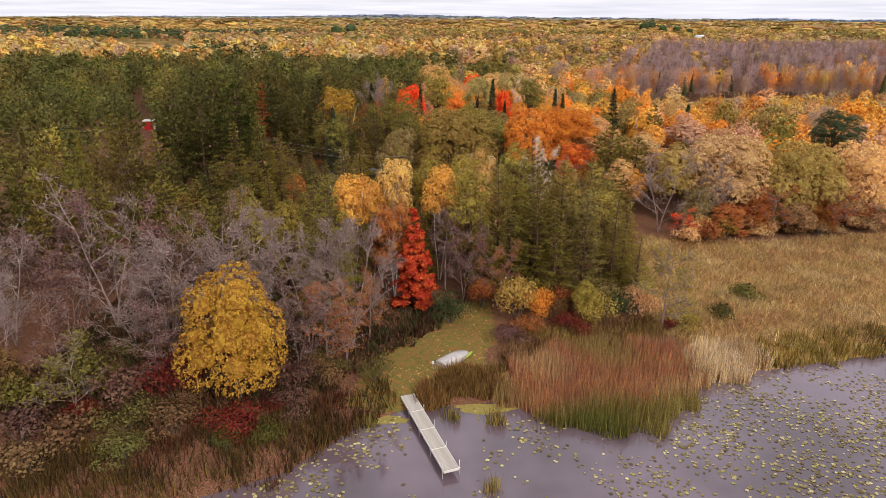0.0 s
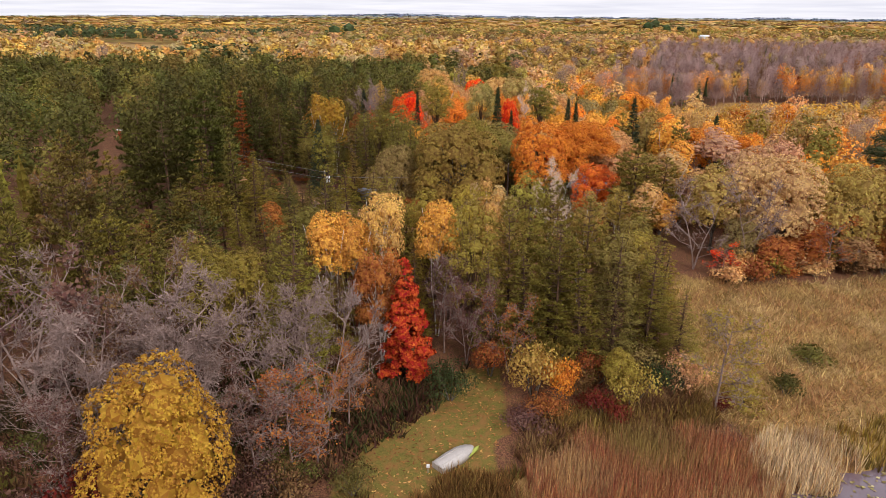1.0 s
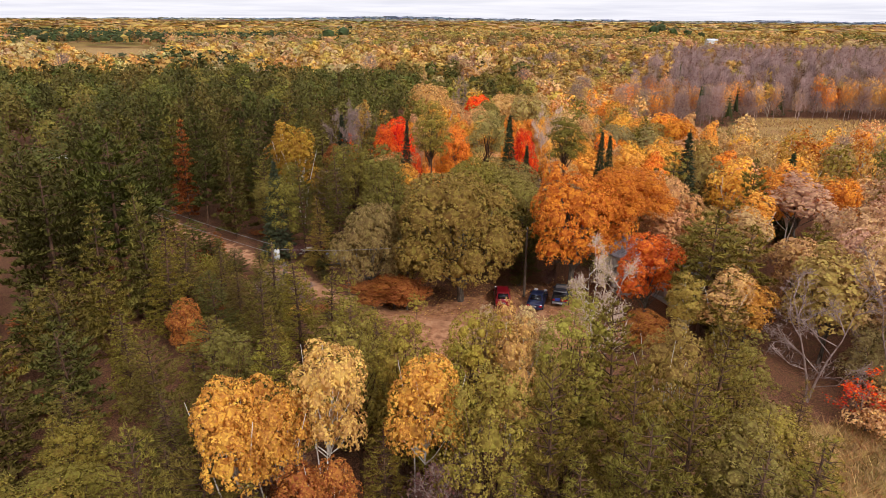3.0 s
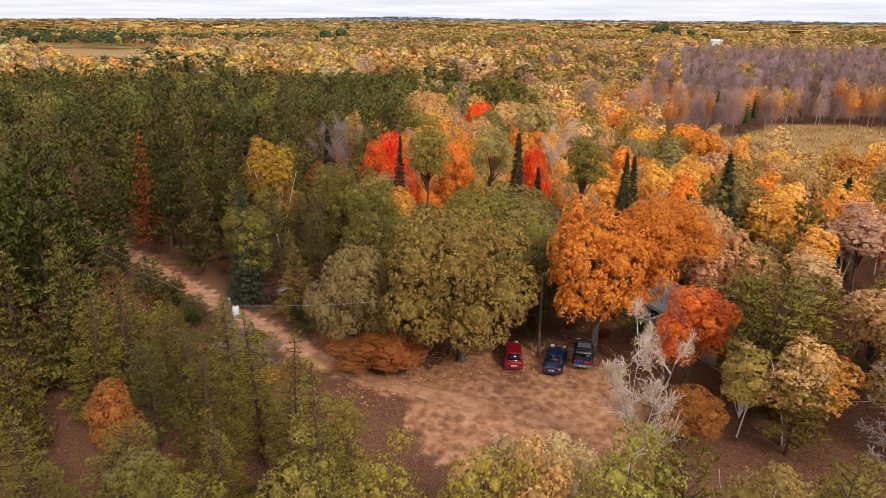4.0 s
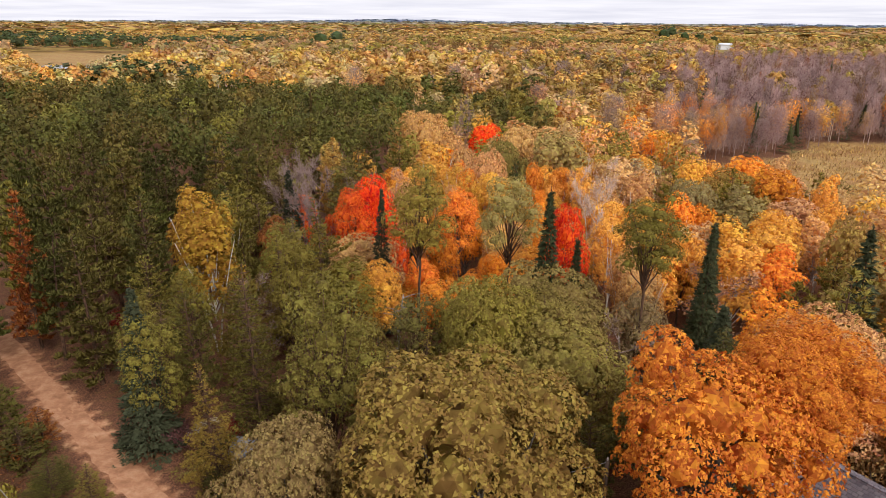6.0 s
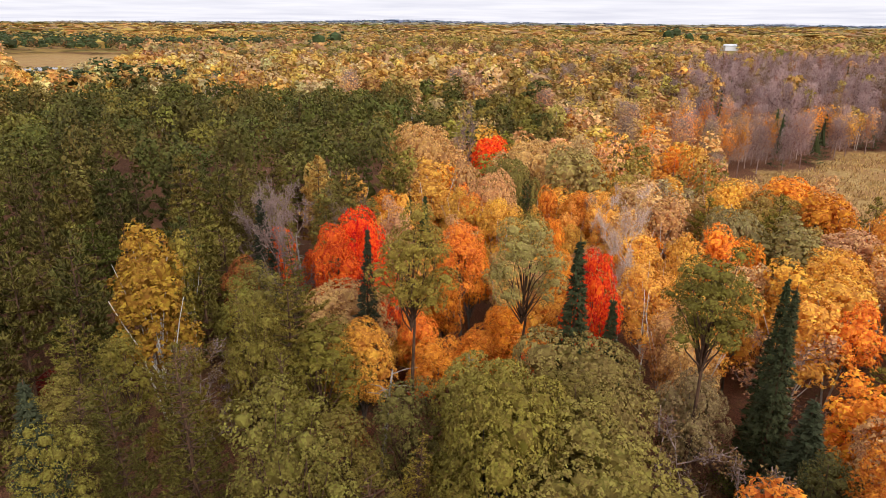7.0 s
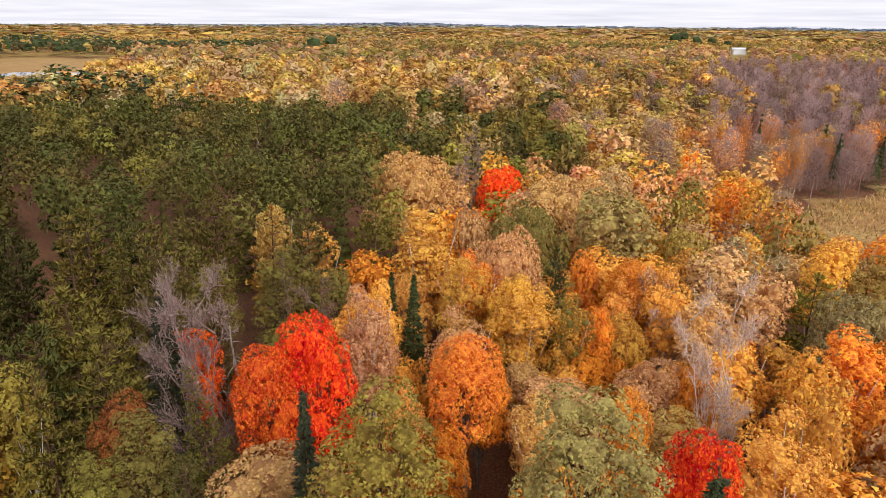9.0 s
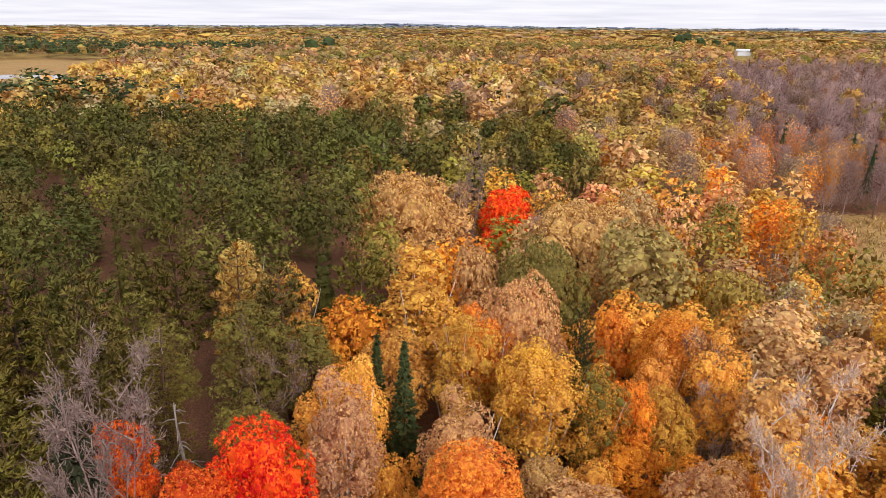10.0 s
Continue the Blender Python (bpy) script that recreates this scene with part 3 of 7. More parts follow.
def bare_tree(seed, h, w, clear, limbs=9, subs=5, twigs=5, trunk_r=0.2, mat=None, leaves=0, leaf=0.2, stems=1, fine=3, twig_mat=None):
    """A leafless tree: stem, limbs, boughs and a haze of twigs, with a few last leaves where asked."""
    rng = np.random.default_rng(seed)
    wood, spray, tips = Geo(), Geo(), []

    def grow(p, d, ln, up_):
        q = p + unit(d + [0, 0, up_] + rng.normal(0, 0.14, 3)) * ln
        return q

    for s in range(stems):
        a = s * 6.283 / stems + rng.uniform(0, 1)
        lean = np.array([math.cos(a), math.sin(a), 0]) * (0.04 if stems == 1 else 0.2) * h
        zz = np.linspace(0, 1, 6)
        stem = np.outer(zz, [0, 0, h * 0.93]) + np.outer(zz ** 1.3, lean) + rng.normal(0, 0.012 * h, (6, 3)) * zz[:, None]
        wood.tube(stem, trunk_r * (1.1 - zz) / math.sqrt(stems), 6)
        for k in range(limbs // stems + 1):
            f = (clear + (h - clear) * (k + rng.uniform(0, 0.7)) / (limbs / stems + 1)) / h
            b = np.array([np.interp(f, zz, stem[:, i]) for i in range(3)])
            a = rng.uniform(0, 6.28)
            d = np.array([math.cos(a), math.sin(a), 0.0])
            ln = 0.5 * w * (1.05 - 0.55 * (f * h - clear) / (h - clear)) * rng.uniform(0.75, 1.1)
            m1 = grow(b, d, ln * 0.55, 0.75)
            t1 = grow(m1, d, ln * 0.65, 1.2)
            wood.tube([b, m1, t1], [trunk_r * 0.42, trunk_r * 0.28, trunk_r * 0.12], 4, False)
            for q in range(subs):
                fr = rng.uniform(0.25, 1.0)
                b2 = b + (m1 - b) * fr * 2 if fr < 0.5 else m1 + (t1 - m1) * (fr - 0.5) * 2
                d2 = unit(d + rng.normal(0, 0.7, 3))
                t2 = grow(b2, d2, ln * rng.uniform(0.25, 0.5), 0.9)
                spray.tube([b2, t2], [trunk_r * 0.14 + 0.008, 0.016], 3, False)
                for e in range(twigs):
                    b3 = b2 + (t2 - b2) * rng.uniform(0.2, 1.0)
                    t3 = grow(b3, unit(d2 + rng.normal(0, 0.8, 3)), ln * rng.uniform(0.12, 0.28) + 0.15, 0.5)
                    spray.tube([b3, t3], [0.022, 0.011], 3, False)
                    tips.append(t3)
                    for g in range(fine):
                        t4 = grow(b3 + (t3 - b3) * rng.uniform(0.3, 1), unit(rng.normal(0, 1, 3)), rng.uniform(0.25, 0.6), 0.5)
                        c3 = np.array([b3 + (t3 - b3) * 0.6, t4, t4 + rng.normal(0, 0.035, 3)])
                        spray.add(c3, t=[(0, 1, 2)])
    if leaves:
        tips = np.array(tips)
        p = tips[rng.integers(0, len(tips), leaves)] + rng.normal(0, 0.25, (leaves, 3))
        lf = Geo().cards(p, on_sphere(leaves, rng), leaf * rng.uniform(0.7, 1.3, leaves), rng)
        return wood.mesh("trunk", mat, True), spray.mesh("branchwork", twig_mat or mat), lf.mesh("crown", LEAF)
    return wood.mesh("trunk", mat, True), spray.mesh("branchwork", mat)


def snag(seed, h, r=0.17):
    rng = np.random.default_rng(seed)
    wood, arms = Geo(), []
    zz = np.linspace(0, 1, 6)
    stem = np.outer(zz, [0.05 * h, 0.03 * h, h]) + rng.normal(0, 0.05, (6, 3)) * zz[:, None]
    wood.tube(stem, r * (1.1 - 0.85 * zz), 6)
    for k in range(16):
        f, a, ln = rng.uniform(0.3, 0.97), rng.uniform(0, 6.28), rng.uniform(0.4, 1.6)
        b = np.array([np.interp(f, zz, stem[:, i]) for i in range(3)])
        t = b + [ln * math.cos(a), ln * math.sin(a), rng.uniform(-0.5, 0.3) * ln]
        arms.append(Geo().tube([b, (b + t) / 2 + [0, 0, 0.12], t], [0.05, 0.035, 0.012], 4).mesh("branch", BARK_DEAD))
    return wood.mesh("trunk", BARK_DEAD, True), *arms


def shrub(seed, h, w, n, leaf, stems=7, open_=0.0):
    rng = np.random.default_rng(seed)
    wood, crown = Geo(), Geo()
    c = []
    for s in range(stems):
        a, q = rng.uniform(0, 6.28), rng.uniform(0.1, 0.42) * w
        tip = np.array([q * math.cos(a), q * math.sin(a), h * rng.uniform(0.45, 0.82)])
        wood.tube([(0.1 * math.cos(a), 0.1 * math.sin(a), 0), tip * [0.5, 0.5, 0.5], tip], [0.045, 0.03, 0.012], 4, False)
        c.append(tip)
    per = n // stems
    for tip in c:
        d = on_sphere(per, rng)
        p = tip + d * np.array([0.3 * w, 0.3 * w, 0.3 * h]) * rng.uniform(0.55, 1.08, (per, 1))
        p[:, 2] = np.maximum(p[:, 2], 0.06)
        crown.cards(p, unit(d + rng.normal(0, 0.6, d.shape)), leaf * rng.uniform(0.6, 1.4, per), rng, face=unit(d + [0, 0, 0.4]))
    return wood.mesh("trunk", BARK_OAK, True), crown.mesh("crown", LEAF)


# each kind at its own height and width; placing scales it
# (height, width, fine meshes for trees near the way, coarser ones for the rest)
KINDS = {
    "oak_tree": (14, 13, [round_tree(11 + i, 14, 13, 1.2, 30, 0.44, 28, 0.11, 0.34, BARK_OAK, lob=0.27) for i in range(2)], [round_tree(13 + i, 14, 13, 1.2, 18, 0.50, 26, 0.135, 0.34, BARK_OAK, lob=0.36) for i in range(2)]),
    "maple_tree": (11, 6, [round_tree(21 + i, 11, 6, 1.0, 17, 0.28, 24, 0.07, 0.14, BARK_OAK, lob=0.34) for i in range(3)], [round_tree(24 + i, 11, 6, 1.0, 13, 0.38, 13, 0.145, 0.14, BARK_OAK, lob=0.38) for i in range(3)]),
    "tall_maple_tree": (15, 5.6, [round_tree(121 + i, 15, 5.6, 5.2, 18, 0.28, 23, 0.07, 0.13, BARK_OAK, lob=0.36, flat=1.1) for i in range(3)], [round_tree(124, 15, 5.6, 5.2, 15, 0.38, 12, 0.145, 0.13, BARK_OAK, lob=0.38, flat=1.1)]),
    "old_pine_tree": (18, 5.6, [round_tree(131 + i, 18, 5.6, 8.6, 26, 0.22, 15, 0.062, 0.15, BARK_PINE, lob=0.26, flat=0.8, core=0.45, spread_=1.2, leaf_mat=NEEDLE) for i in range(3)], []),
    "birch_tree": (13, 4.6, [round_tree(31 + i, 13, 4.6, 2.4, 24, 0.23, 16, 0.064, 0.1, BARK_BIRCH, stems=2, lob=0.32, flat=1.3, hang=0.25) for i in range(3)], [round_tree(34 + i, 13, 4.6, 2.4, 18, 0.31, 10, 0.125, 0.1, BARK_BIRCH, stems=2, lob=0.36, flat=1.3, hang=0.2) for i in range(2)]),
    "pine_tree": (13, 5, [pine_tree(41 + i, 13, 5.0, 2.6, 18, 0.35, 9, 0.2, "round", thin=0.2) for i in range(2)] + [round_tree(47 + i, 13, 5.0, 2.0, 34, 0.21, 13, 0.058, 0.13, BARK_PINE, lob=0.25, flat=0.95, core=0.4, spread_=1.3, leaf_mat=NEEDLE) for i in range(3)], [pine_tree(45 + i, 13, 5.0, 2.6, 14, 0.55, 9, 0.36, "round", thin=0.26) for i in range(2)]),
    "red_pine_tree": (16, 6, [pine_tree(51 + i, 16, 6.2, 4.6, 15, 0.40, 11, 0.27, "dome", stubs=8, trunk_r=0.2, thin=0.2) for i in range(2)], [pine_tree(53 + i, 16, 6.2, 4.6, 12, 0.62, 10, 0.46, "dome", stubs=8, trunk_r=0.2, thin=0.26) for i in range(3)]),
    "larch_tree": (14, 4.6, [pine_tree(61 + i, 14, 4.6, 1.4, 26, 0.37, 8, 0.19, "cone", rise=0.14, stubs=3, thin=0.2, boughs=6) for i in range(3)], [pine_tree(64 + i, 14, 4.6, 1.4, 20, 0.50, 8, 0.34, "cone", rise=0.14, stubs=3, thin=0.26) for i in range(2)]),
    "spruce_tree": (13, 4.6, [spruce_tree(71 + i, 13, 4.6, 12000, 0.14) for i in range(2)], [spruce_tree(73, 13, 4.6, 4600, 0.22)]),
    "slender_maple_tree": (11, 4, [pine_tree(76, 11, 4, 0.7, 30, 0.33, 9, 0.27, "cone", rise=0.06, stubs=1, leafy=True, boughs=5, gaps=0.28)], []),
    "tall_birch_tree": (13, 4.6, [round_tree(161 + i, 13, 4.6, 6.0, 18, 0.24, 13, 0.08, 0.1, BARK_BIRCH, stems=2, lob=0.34, flat=1.1) for i in range(3)], []),
    "bushy_tree": (10, 8, [round_tree(145 + i, 10, 8, 0.3, 16, 0.34, 22, 0.085, 0.16, BARK_OAK, lob=0.36, flat=1.1) for i in range(2)], []),
    "spreading_oak_tree": (14, 13, [round_tree(151, 14, 13, 2.9, 26, 0.42, 24, 0.11, 0.36, BARK_OAK, lob=0.28, flat=0.9)], []),
    "bare_tree": (12, 8, [bare_tree(81 + i, 12, 8, 1.6, 15, 7, 6, 0.13, BARK_BARE, stems=2 + i % 2, fine=4) for i in range(3)], [bare_tree(84, 12, 8, 1.6, 12, 5, 5, 0.13, BARK_BARE, stems=2, fine=3)]),
    "sparse_tree": (12, 7, [bare_tree(86 + i, 12, 7, 2.0, 12, 6, 5, 0.12, BARK_BARE, leaves=2200, leaf=0.105, stems=1 + i % 2, fine=3) for i in range(2)], [bare_tree(88, 12, 7, 2.0, 11, 5, 4, 0.12, BARK_BARE, leaves=900, leaf=0.17, stems=2, fine=2)]),
    "bare_birch_tree": (12, 5, [bare_tree(91, 12, 5.5, 2.5, 22, 7, 6, 0.085, BARK_BIRCH, leaves=1500, leaf=0.075, stems=3, twig_mat=PALE_TWIGS)], []),
    "dead_tree": (9, 3, [snag(95 + i, 9) for i in range(2)], []),
    "shrub": (2, 3, [shrub(101 + i, 2.0, 3.0, 1700, 0.066) for i in range(3)], [shrub(104, 2.0, 3.0, 900, 0.1)]),
}
LABELS = {
    "oak_tree": "broad oak with dense {c} autumn leaves",
    "maple_tree": "maple with {c} autumn leaves",
    "tall_maple_tree": "tall maple with {c} leaves high on its stem",
    "old_pine_tree": "tall old pine with clumps of {c} needles",
    "birch_tree": "slender birch with {c} leaves and pale stems",
    "pine_tree": "young pine with {c} needles in loose tufts",
    "red_pine_tree": "tall pine with {c} needle tufts and bare lower stem",
    "tall_birch_tree": "slender birch with a high crown of {c} leaves",
    "bushy_tree": "bushy tree with {c} leaves down to the ground",
    "spreading_oak_tree": "spreading oak with {c} leaves on a forked trunk",
    "slender_maple_tree": "slender layered maple with {c} leaves",
    "larch_tree": "conical larch with feathery {c} needles",
    "spruce_tree": "narrow pointed spruce with {c} needles",
    "bare_tree": "leafless grey tree with fine twigs",
    "sparse_tree": "nearly bare tree with last {c} leaves",
    "bare_birch_tree": "many-stemmed white birch, almost leafless",
    "dead_tree": "dead bleached tree with broken branches",
    "shrub": "low shrub with {c} leaves",
}
COLOURS = {
    "orange": (224, 142, 50), "gold": (222, 164, 72), "deep gold": (168, 122, 46), "yellow": (214, 176, 90), "tan": (208, 162, 104), "pinkish tan": (202, 158, 118),
    "dark olive": (122, 108, 50), "bronze olive": (126, 108, 48), "olive": (142, 124, 54), "yellow-olive": (152, 130, 54), "grey-green": (146, 128, 66), "green-gold": (168, 138, 72), "bright red": (234, 80, 30), "dark red": (116, 44, 32), "orange-red": (214, 92, 36), "flame orange": (216, 112, 46), "burnt orange": (204, 124, 44), "oak olive": (146, 116, 62), "deep orange-red": (178, 68, 34),
    "rust": (164, 98, 50), "brown": (120, 90, 56), "dark green": (94, 90, 42), "mid green": (122, 110, 52), "blue-green": (74, 80, 52), "deep green": (74, 82, 48), "pale yellow": (204, 176, 120),
    # two tones for the farthest trees have distance haze mixed into the colour
    "dull gold": (194, 154, 82), "dull olive": (156, 134, 84), "dull brown": (170, 134, 92), "haze blue": (120, 130, 144), "haze green": (156, 148, 122), "purple-brown": (112, 78, 68), "moss green": (104, 96, 46),
}
PLACED = []
COUNT = {}


def plant(kind, x, y, top, width, colour, lean=0.0, rng=random):
    """One tree of a kind, its top at that height and its crown that wide, rooted in the ground."""
    nominal_h, nominal_w, fine, plainer = KINDS[kind]
    z = gz(x, y)
    variants = fine if not plainer or (abs(x) < 25 and y < 132) or (abs(x) < 19 and y < 166) else plainer
    meshes = variants[COUNT.get(kind, 0) % len(variants)]
    COUNT[kind] = COUNT.get(kind, 0) + 1
    h = max(top - z, 0.6)
    rgb = COLOURS[colour]
    jit = [rng.uniform(0.92, 1.08) for _ in range(3)]
    col = lin(*[min(250, c * j * jit[0]) for c, j in zip(rgb, (1, (1 + jit[1]) / 2, jit[2]))])
    tree = thing(kind, LABELS[kind].format(c=colour), "shrub" if kind == "shrub" else "tree", group=kind.replace("_", " ") + "s")
    tree.matrix_basis = pose(x, y, z - 0.05, rng.uniform(-2, 2) + lean, rng.uniform(-2, 2), rng.uniform(0, 360)) @ Matrix.Diagonal((width / nominal_w, width / nominal_w, h / nominal_h, 1))
    for me in meshes:
        ob = part(me.name.split(".")[0], me, tree)
        if ob.name.startswith("crown"):
            ob.color = (*col, 1)
    PLACED.append((x, y, width * (0.2 if kind in ("bare_tree", "sparse_tree") else 0.42)))
    return tree


# ---- trees that stand out, place by place ----
# by the lake
for row in [
    ("bushy_tree", -16.4, 46.4, 10.6, 8.2, "deep gold"), ("slender_maple_tree", -2.7, 64.0, 10.8, 4.4, "deep orange-red"), ("bare_tree", -32.4, 59.4, 13.2, 11, "tan"),
    ("bare_tree", -17.6, 56.0, 12.4, 10.5, "tan"), ("bare_tree", -8.4, 55.8, 12.2, 7, "tan"), ("bare_tree", -12.2, 55.0, 11.6, 8, "tan"), ("bare_tree", -24.5, 53.5, 11.0, 9, "tan"),
    ("shrub", -29.0, 47.0, 3.6, 5.0, "moss green"), ("shrub", -21.5, 46.4, 3.2, 5.0, "dark red"), ("shrub", -35.5, 45.5, 3.8, 5.4, "brown"), ("bare_tree", -40.5, 56, 11, 9, "tan"),
    ("sparse_tree", -10.0, 51.5, 7.5, 6, "rust"), ("sparse_tree", -26.8, 58.0, 12.6, 8, "purple-brown"), ("sparse_tree", -36.5, 62, 12.8, 8, "purple-brown"), ("sparse_tree", -22.4, 60.5, 12.6, 7, "brown"),
    ("sparse_tree", -7.0, 57.5, 6.2, 4, "rust"), ("sparse_tree", 2.4, 66.5, 8.5, 5, "purple-brown"), ("sparse_tree", -28.6, 44.4, 5.8, 6, "dark olive"),
]:
    plant(*row)
for row in [
    ("bushy_tree", -37.5, 44.2, 5.2, 9, "brown"), ("sparse_tree", -8.6, 53.1, 5.6, 4.2, "rust"), ("sparse_tree", 22.0, 59.2, 8.2, 7.0, "yellow-olive"), ("shrub", 7.7, 61.1, 4.0, 5.0, "green-gold"),
    ("shrub", 0.9, 61.0, 2.4, 4.0, "deep green"), ("shrub", 13.0, 58.4, 1.6, 3.6, "dark red"), ("shrub", 9.6, 60.4, 3.2, 3.4, "orange"), ("shrub", 15.6, 60.0, 2.6, 4.0, "green-gold"),
    ("shrub", 18.2, 62.5, 2.6, 3.6, "deep green"), ("shrub", -15.6, 41.8, 1.5, 5.0, "dark red"), ("shrub", -5.6, 49.6, 1.3, 3.0, "moss green"), ("shrub", -11.8, 44.6, 1.0, 4.0, "purple-brown"),
    ("shrub", 6.6, 57.0, 0.8, 4.0, "purple-brown"), ("shrub", 29.0, 62.0, 1.0, 3.0, "dark green"), ("shrub", 33.5, 66.5, 1.2, 4.0, "moss green"), ("shrub", 24.5, 60.2, 0.9, 4.5, "olive"),
    ("maple_tree", 14.6, 61.2, 4.6, 3.0, "yellow-olive"), ("shrub", 8.3, 58.6, 1.2, 3.4, "rust"), ("shrub", -24.0, 42.5, 1.8, 4.5, "moss green"), ("shrub", -20.0, 42.0, 1.6, 4.5, "brown"), ("shrub", -27.0, 41.0, 2.0, 4.5, "brown"), ("shrub", -31.0, 41.0, 2.0, 5.0, "purple-brown"), ("shrub", -25.6, 45.0, 2.8, 4.6, "purple-brown"), ("shrub", -33.0, 44.0, 2.6, 4.6, "moss green"), ("shrub", -28.0, 37.5, 1.4, 4.6, "brown"), ("shrub", -22.4, 38.4, 1.3, 4.2, "moss green"), ("shrub", -12.4, 47.8, 2.2, 4.0, "purple-brown"), ("shrub", -10.0, 49.0, 2.0, 3.6, "brown"),
]:
    plant(*row)
# the belt of pines and birches behind the lawn
for row in [
    ("tall_birch_tree", -9.9, 70.0, 13.4, 4.6, "gold"), ("tall_birch_tree", -7.9, 70.6, 13.2, 4.0, "gold"), ("tall_birch_tree", -5.6, 71.4, 15.2, 4.4, "yellow"), ("tall_birch_tree", -0.3, 71.5, 14.2, 4.4, "gold"),
    ("birch_tree", -5.2, 67.0, 11.6, 4.4, "rust"), ("birch_tree", 3.2, 78.7, 13.8, 4.4, "pale yellow"), ("birch_tree", 6.2, 79.0, 13.4, 4.2, "pale yellow"), ("larch_tree", -11.1, 58.4, 15.6, 7.4, "olive"),
    ("pine_tree", 10.3, 66.3, 13.2, 5.6, "olive"), ("pine_tree", 13.2, 68.8, 14.4, 6.0, "olive"), ("pine_tree", 16.0, 68.6, 13.0, 6.0, "grey-green"), ("pine_tree", 18.2, 70.6, 12.0, 5.4, "olive"),
    ("pine_tree", 3.0, 69.5, 14.0, 5.4, "olive"), ("pine_tree", 6.4, 70.2, 14.2, 5.4, "olive"), ("pine_tree", 11.0, 70.5, 13.6, 5, "yellow-olive"), ("pine_tree", 0.8, 73.8, 13.0, 5, "olive"),
    ("pine_tree", -15.6, 62.5, 13.0, 5.5, "olive"), ("pine_tree", -19.6, 64.5, 12.8, 6, "yellow-olive"), ("pine_tree", -13.4, 67, 12.5, 5, "olive"), ("larch_tree", 8.6, 74.8, 13.0, 5, "olive"),
]:
    plant(*row)
for row in [
    ("larch_tree", -9.0, 68.4, 8.6, 4.6, "olive"), ("birch_tree", -6.6, 69.4, 8.4, 4.0, "rust"), ("larch_tree", -2.4, 70.6, 10.0, 4.6, "olive"), ("pine_tree", -12.0, 70.2, 10.4, 5.0, "olive"),
    ("larch_tree", 7.6, 67.2, 11.0, 5.2, "olive"), ("larch_tree", 12.2, 65.4, 10.6, 5.0, "olive"), ("larch_tree", 15.2, 66.0, 12.4, 5.6, "grey-green"), ("larch_tree", 18.6, 67.2, 11.4, 5.6, "olive"), ("larch_tree", 20.4, 70.0, 10.0, 5.0, "yellow-olive"),
    ("larch_tree", 4.6, 67.0, 10.4, 4.6, "olive"), ("larch_tree", 21.0, 65.6, 7.4, 4.4, "olive"), ("sparse_tree", 6.0, 65.0, 7.0, 4.4, "rust"), ("sparse_tree", 0.4, 68.4, 9.0, 5.0, "purple-brown"), ("larch_tree", 9.8, 68.2, 12.0, 5.0, "yellow-olive"),
    ("shrub", 4.4, 64.6, 2.6, 3.6, "rust"), ("shrub", 9.4, 64.2, 2.8, 4.0, "olive"), ("shrub", 13.6, 63.6, 2.4, 3.8, "rust"), ("shrub", 17.4, 64.4, 2.6, 4.0, "dull olive"), ("shrub", 20.8, 62.6, 2.4, 4.0, "tan"), ("shrub", 11.4, 62.6, 1.8, 3.4, "brown"),
]:
    plant(*row)
for row in [
    ("pine_tree", -1.4, 75.6, 15.0, 5.2, "olive"), ("pine_tree", 2.2, 76.4, 15.2, 5.2, "yellow-olive"), ("birch_tree", 5.0, 76.8, 14.6, 4.4, "dull gold"), ("pine_tree", 8.2, 76.2, 15.2, 5.4, "olive"), ("pine_tree", 11.4, 76.4, 14.8, 5.2, "olive"),
    ("birch_tree", 14.4, 77.0, 13.4, 4.6, "green-gold"), ("pine_tree", 17.4, 76.6, 13.6, 5.4, "olive"), ("pine_tree", -4.6, 77.4, 14.4, 5.2, "olive"), ("larch_tree", -6.0, 84.6, 13.4, 4.8, "yellow-olive"), ("larch_tree", -8.4, 89.6, 12.8, 4.6, "olive"), ("larch_tree", -11.6, 93.0, 12.6, 4.8, "yellow-olive"), ("pine_tree", -5.4, 88.6, 9.4, 4.0, "olive"), ("larch_tree", -14.4, 96.4, 11.6, 4.6, "olive"), ("larch_tree", -3.6, 83.0, 11.0, 4.4, "yellow-olive"),
]:
    plant(*row)
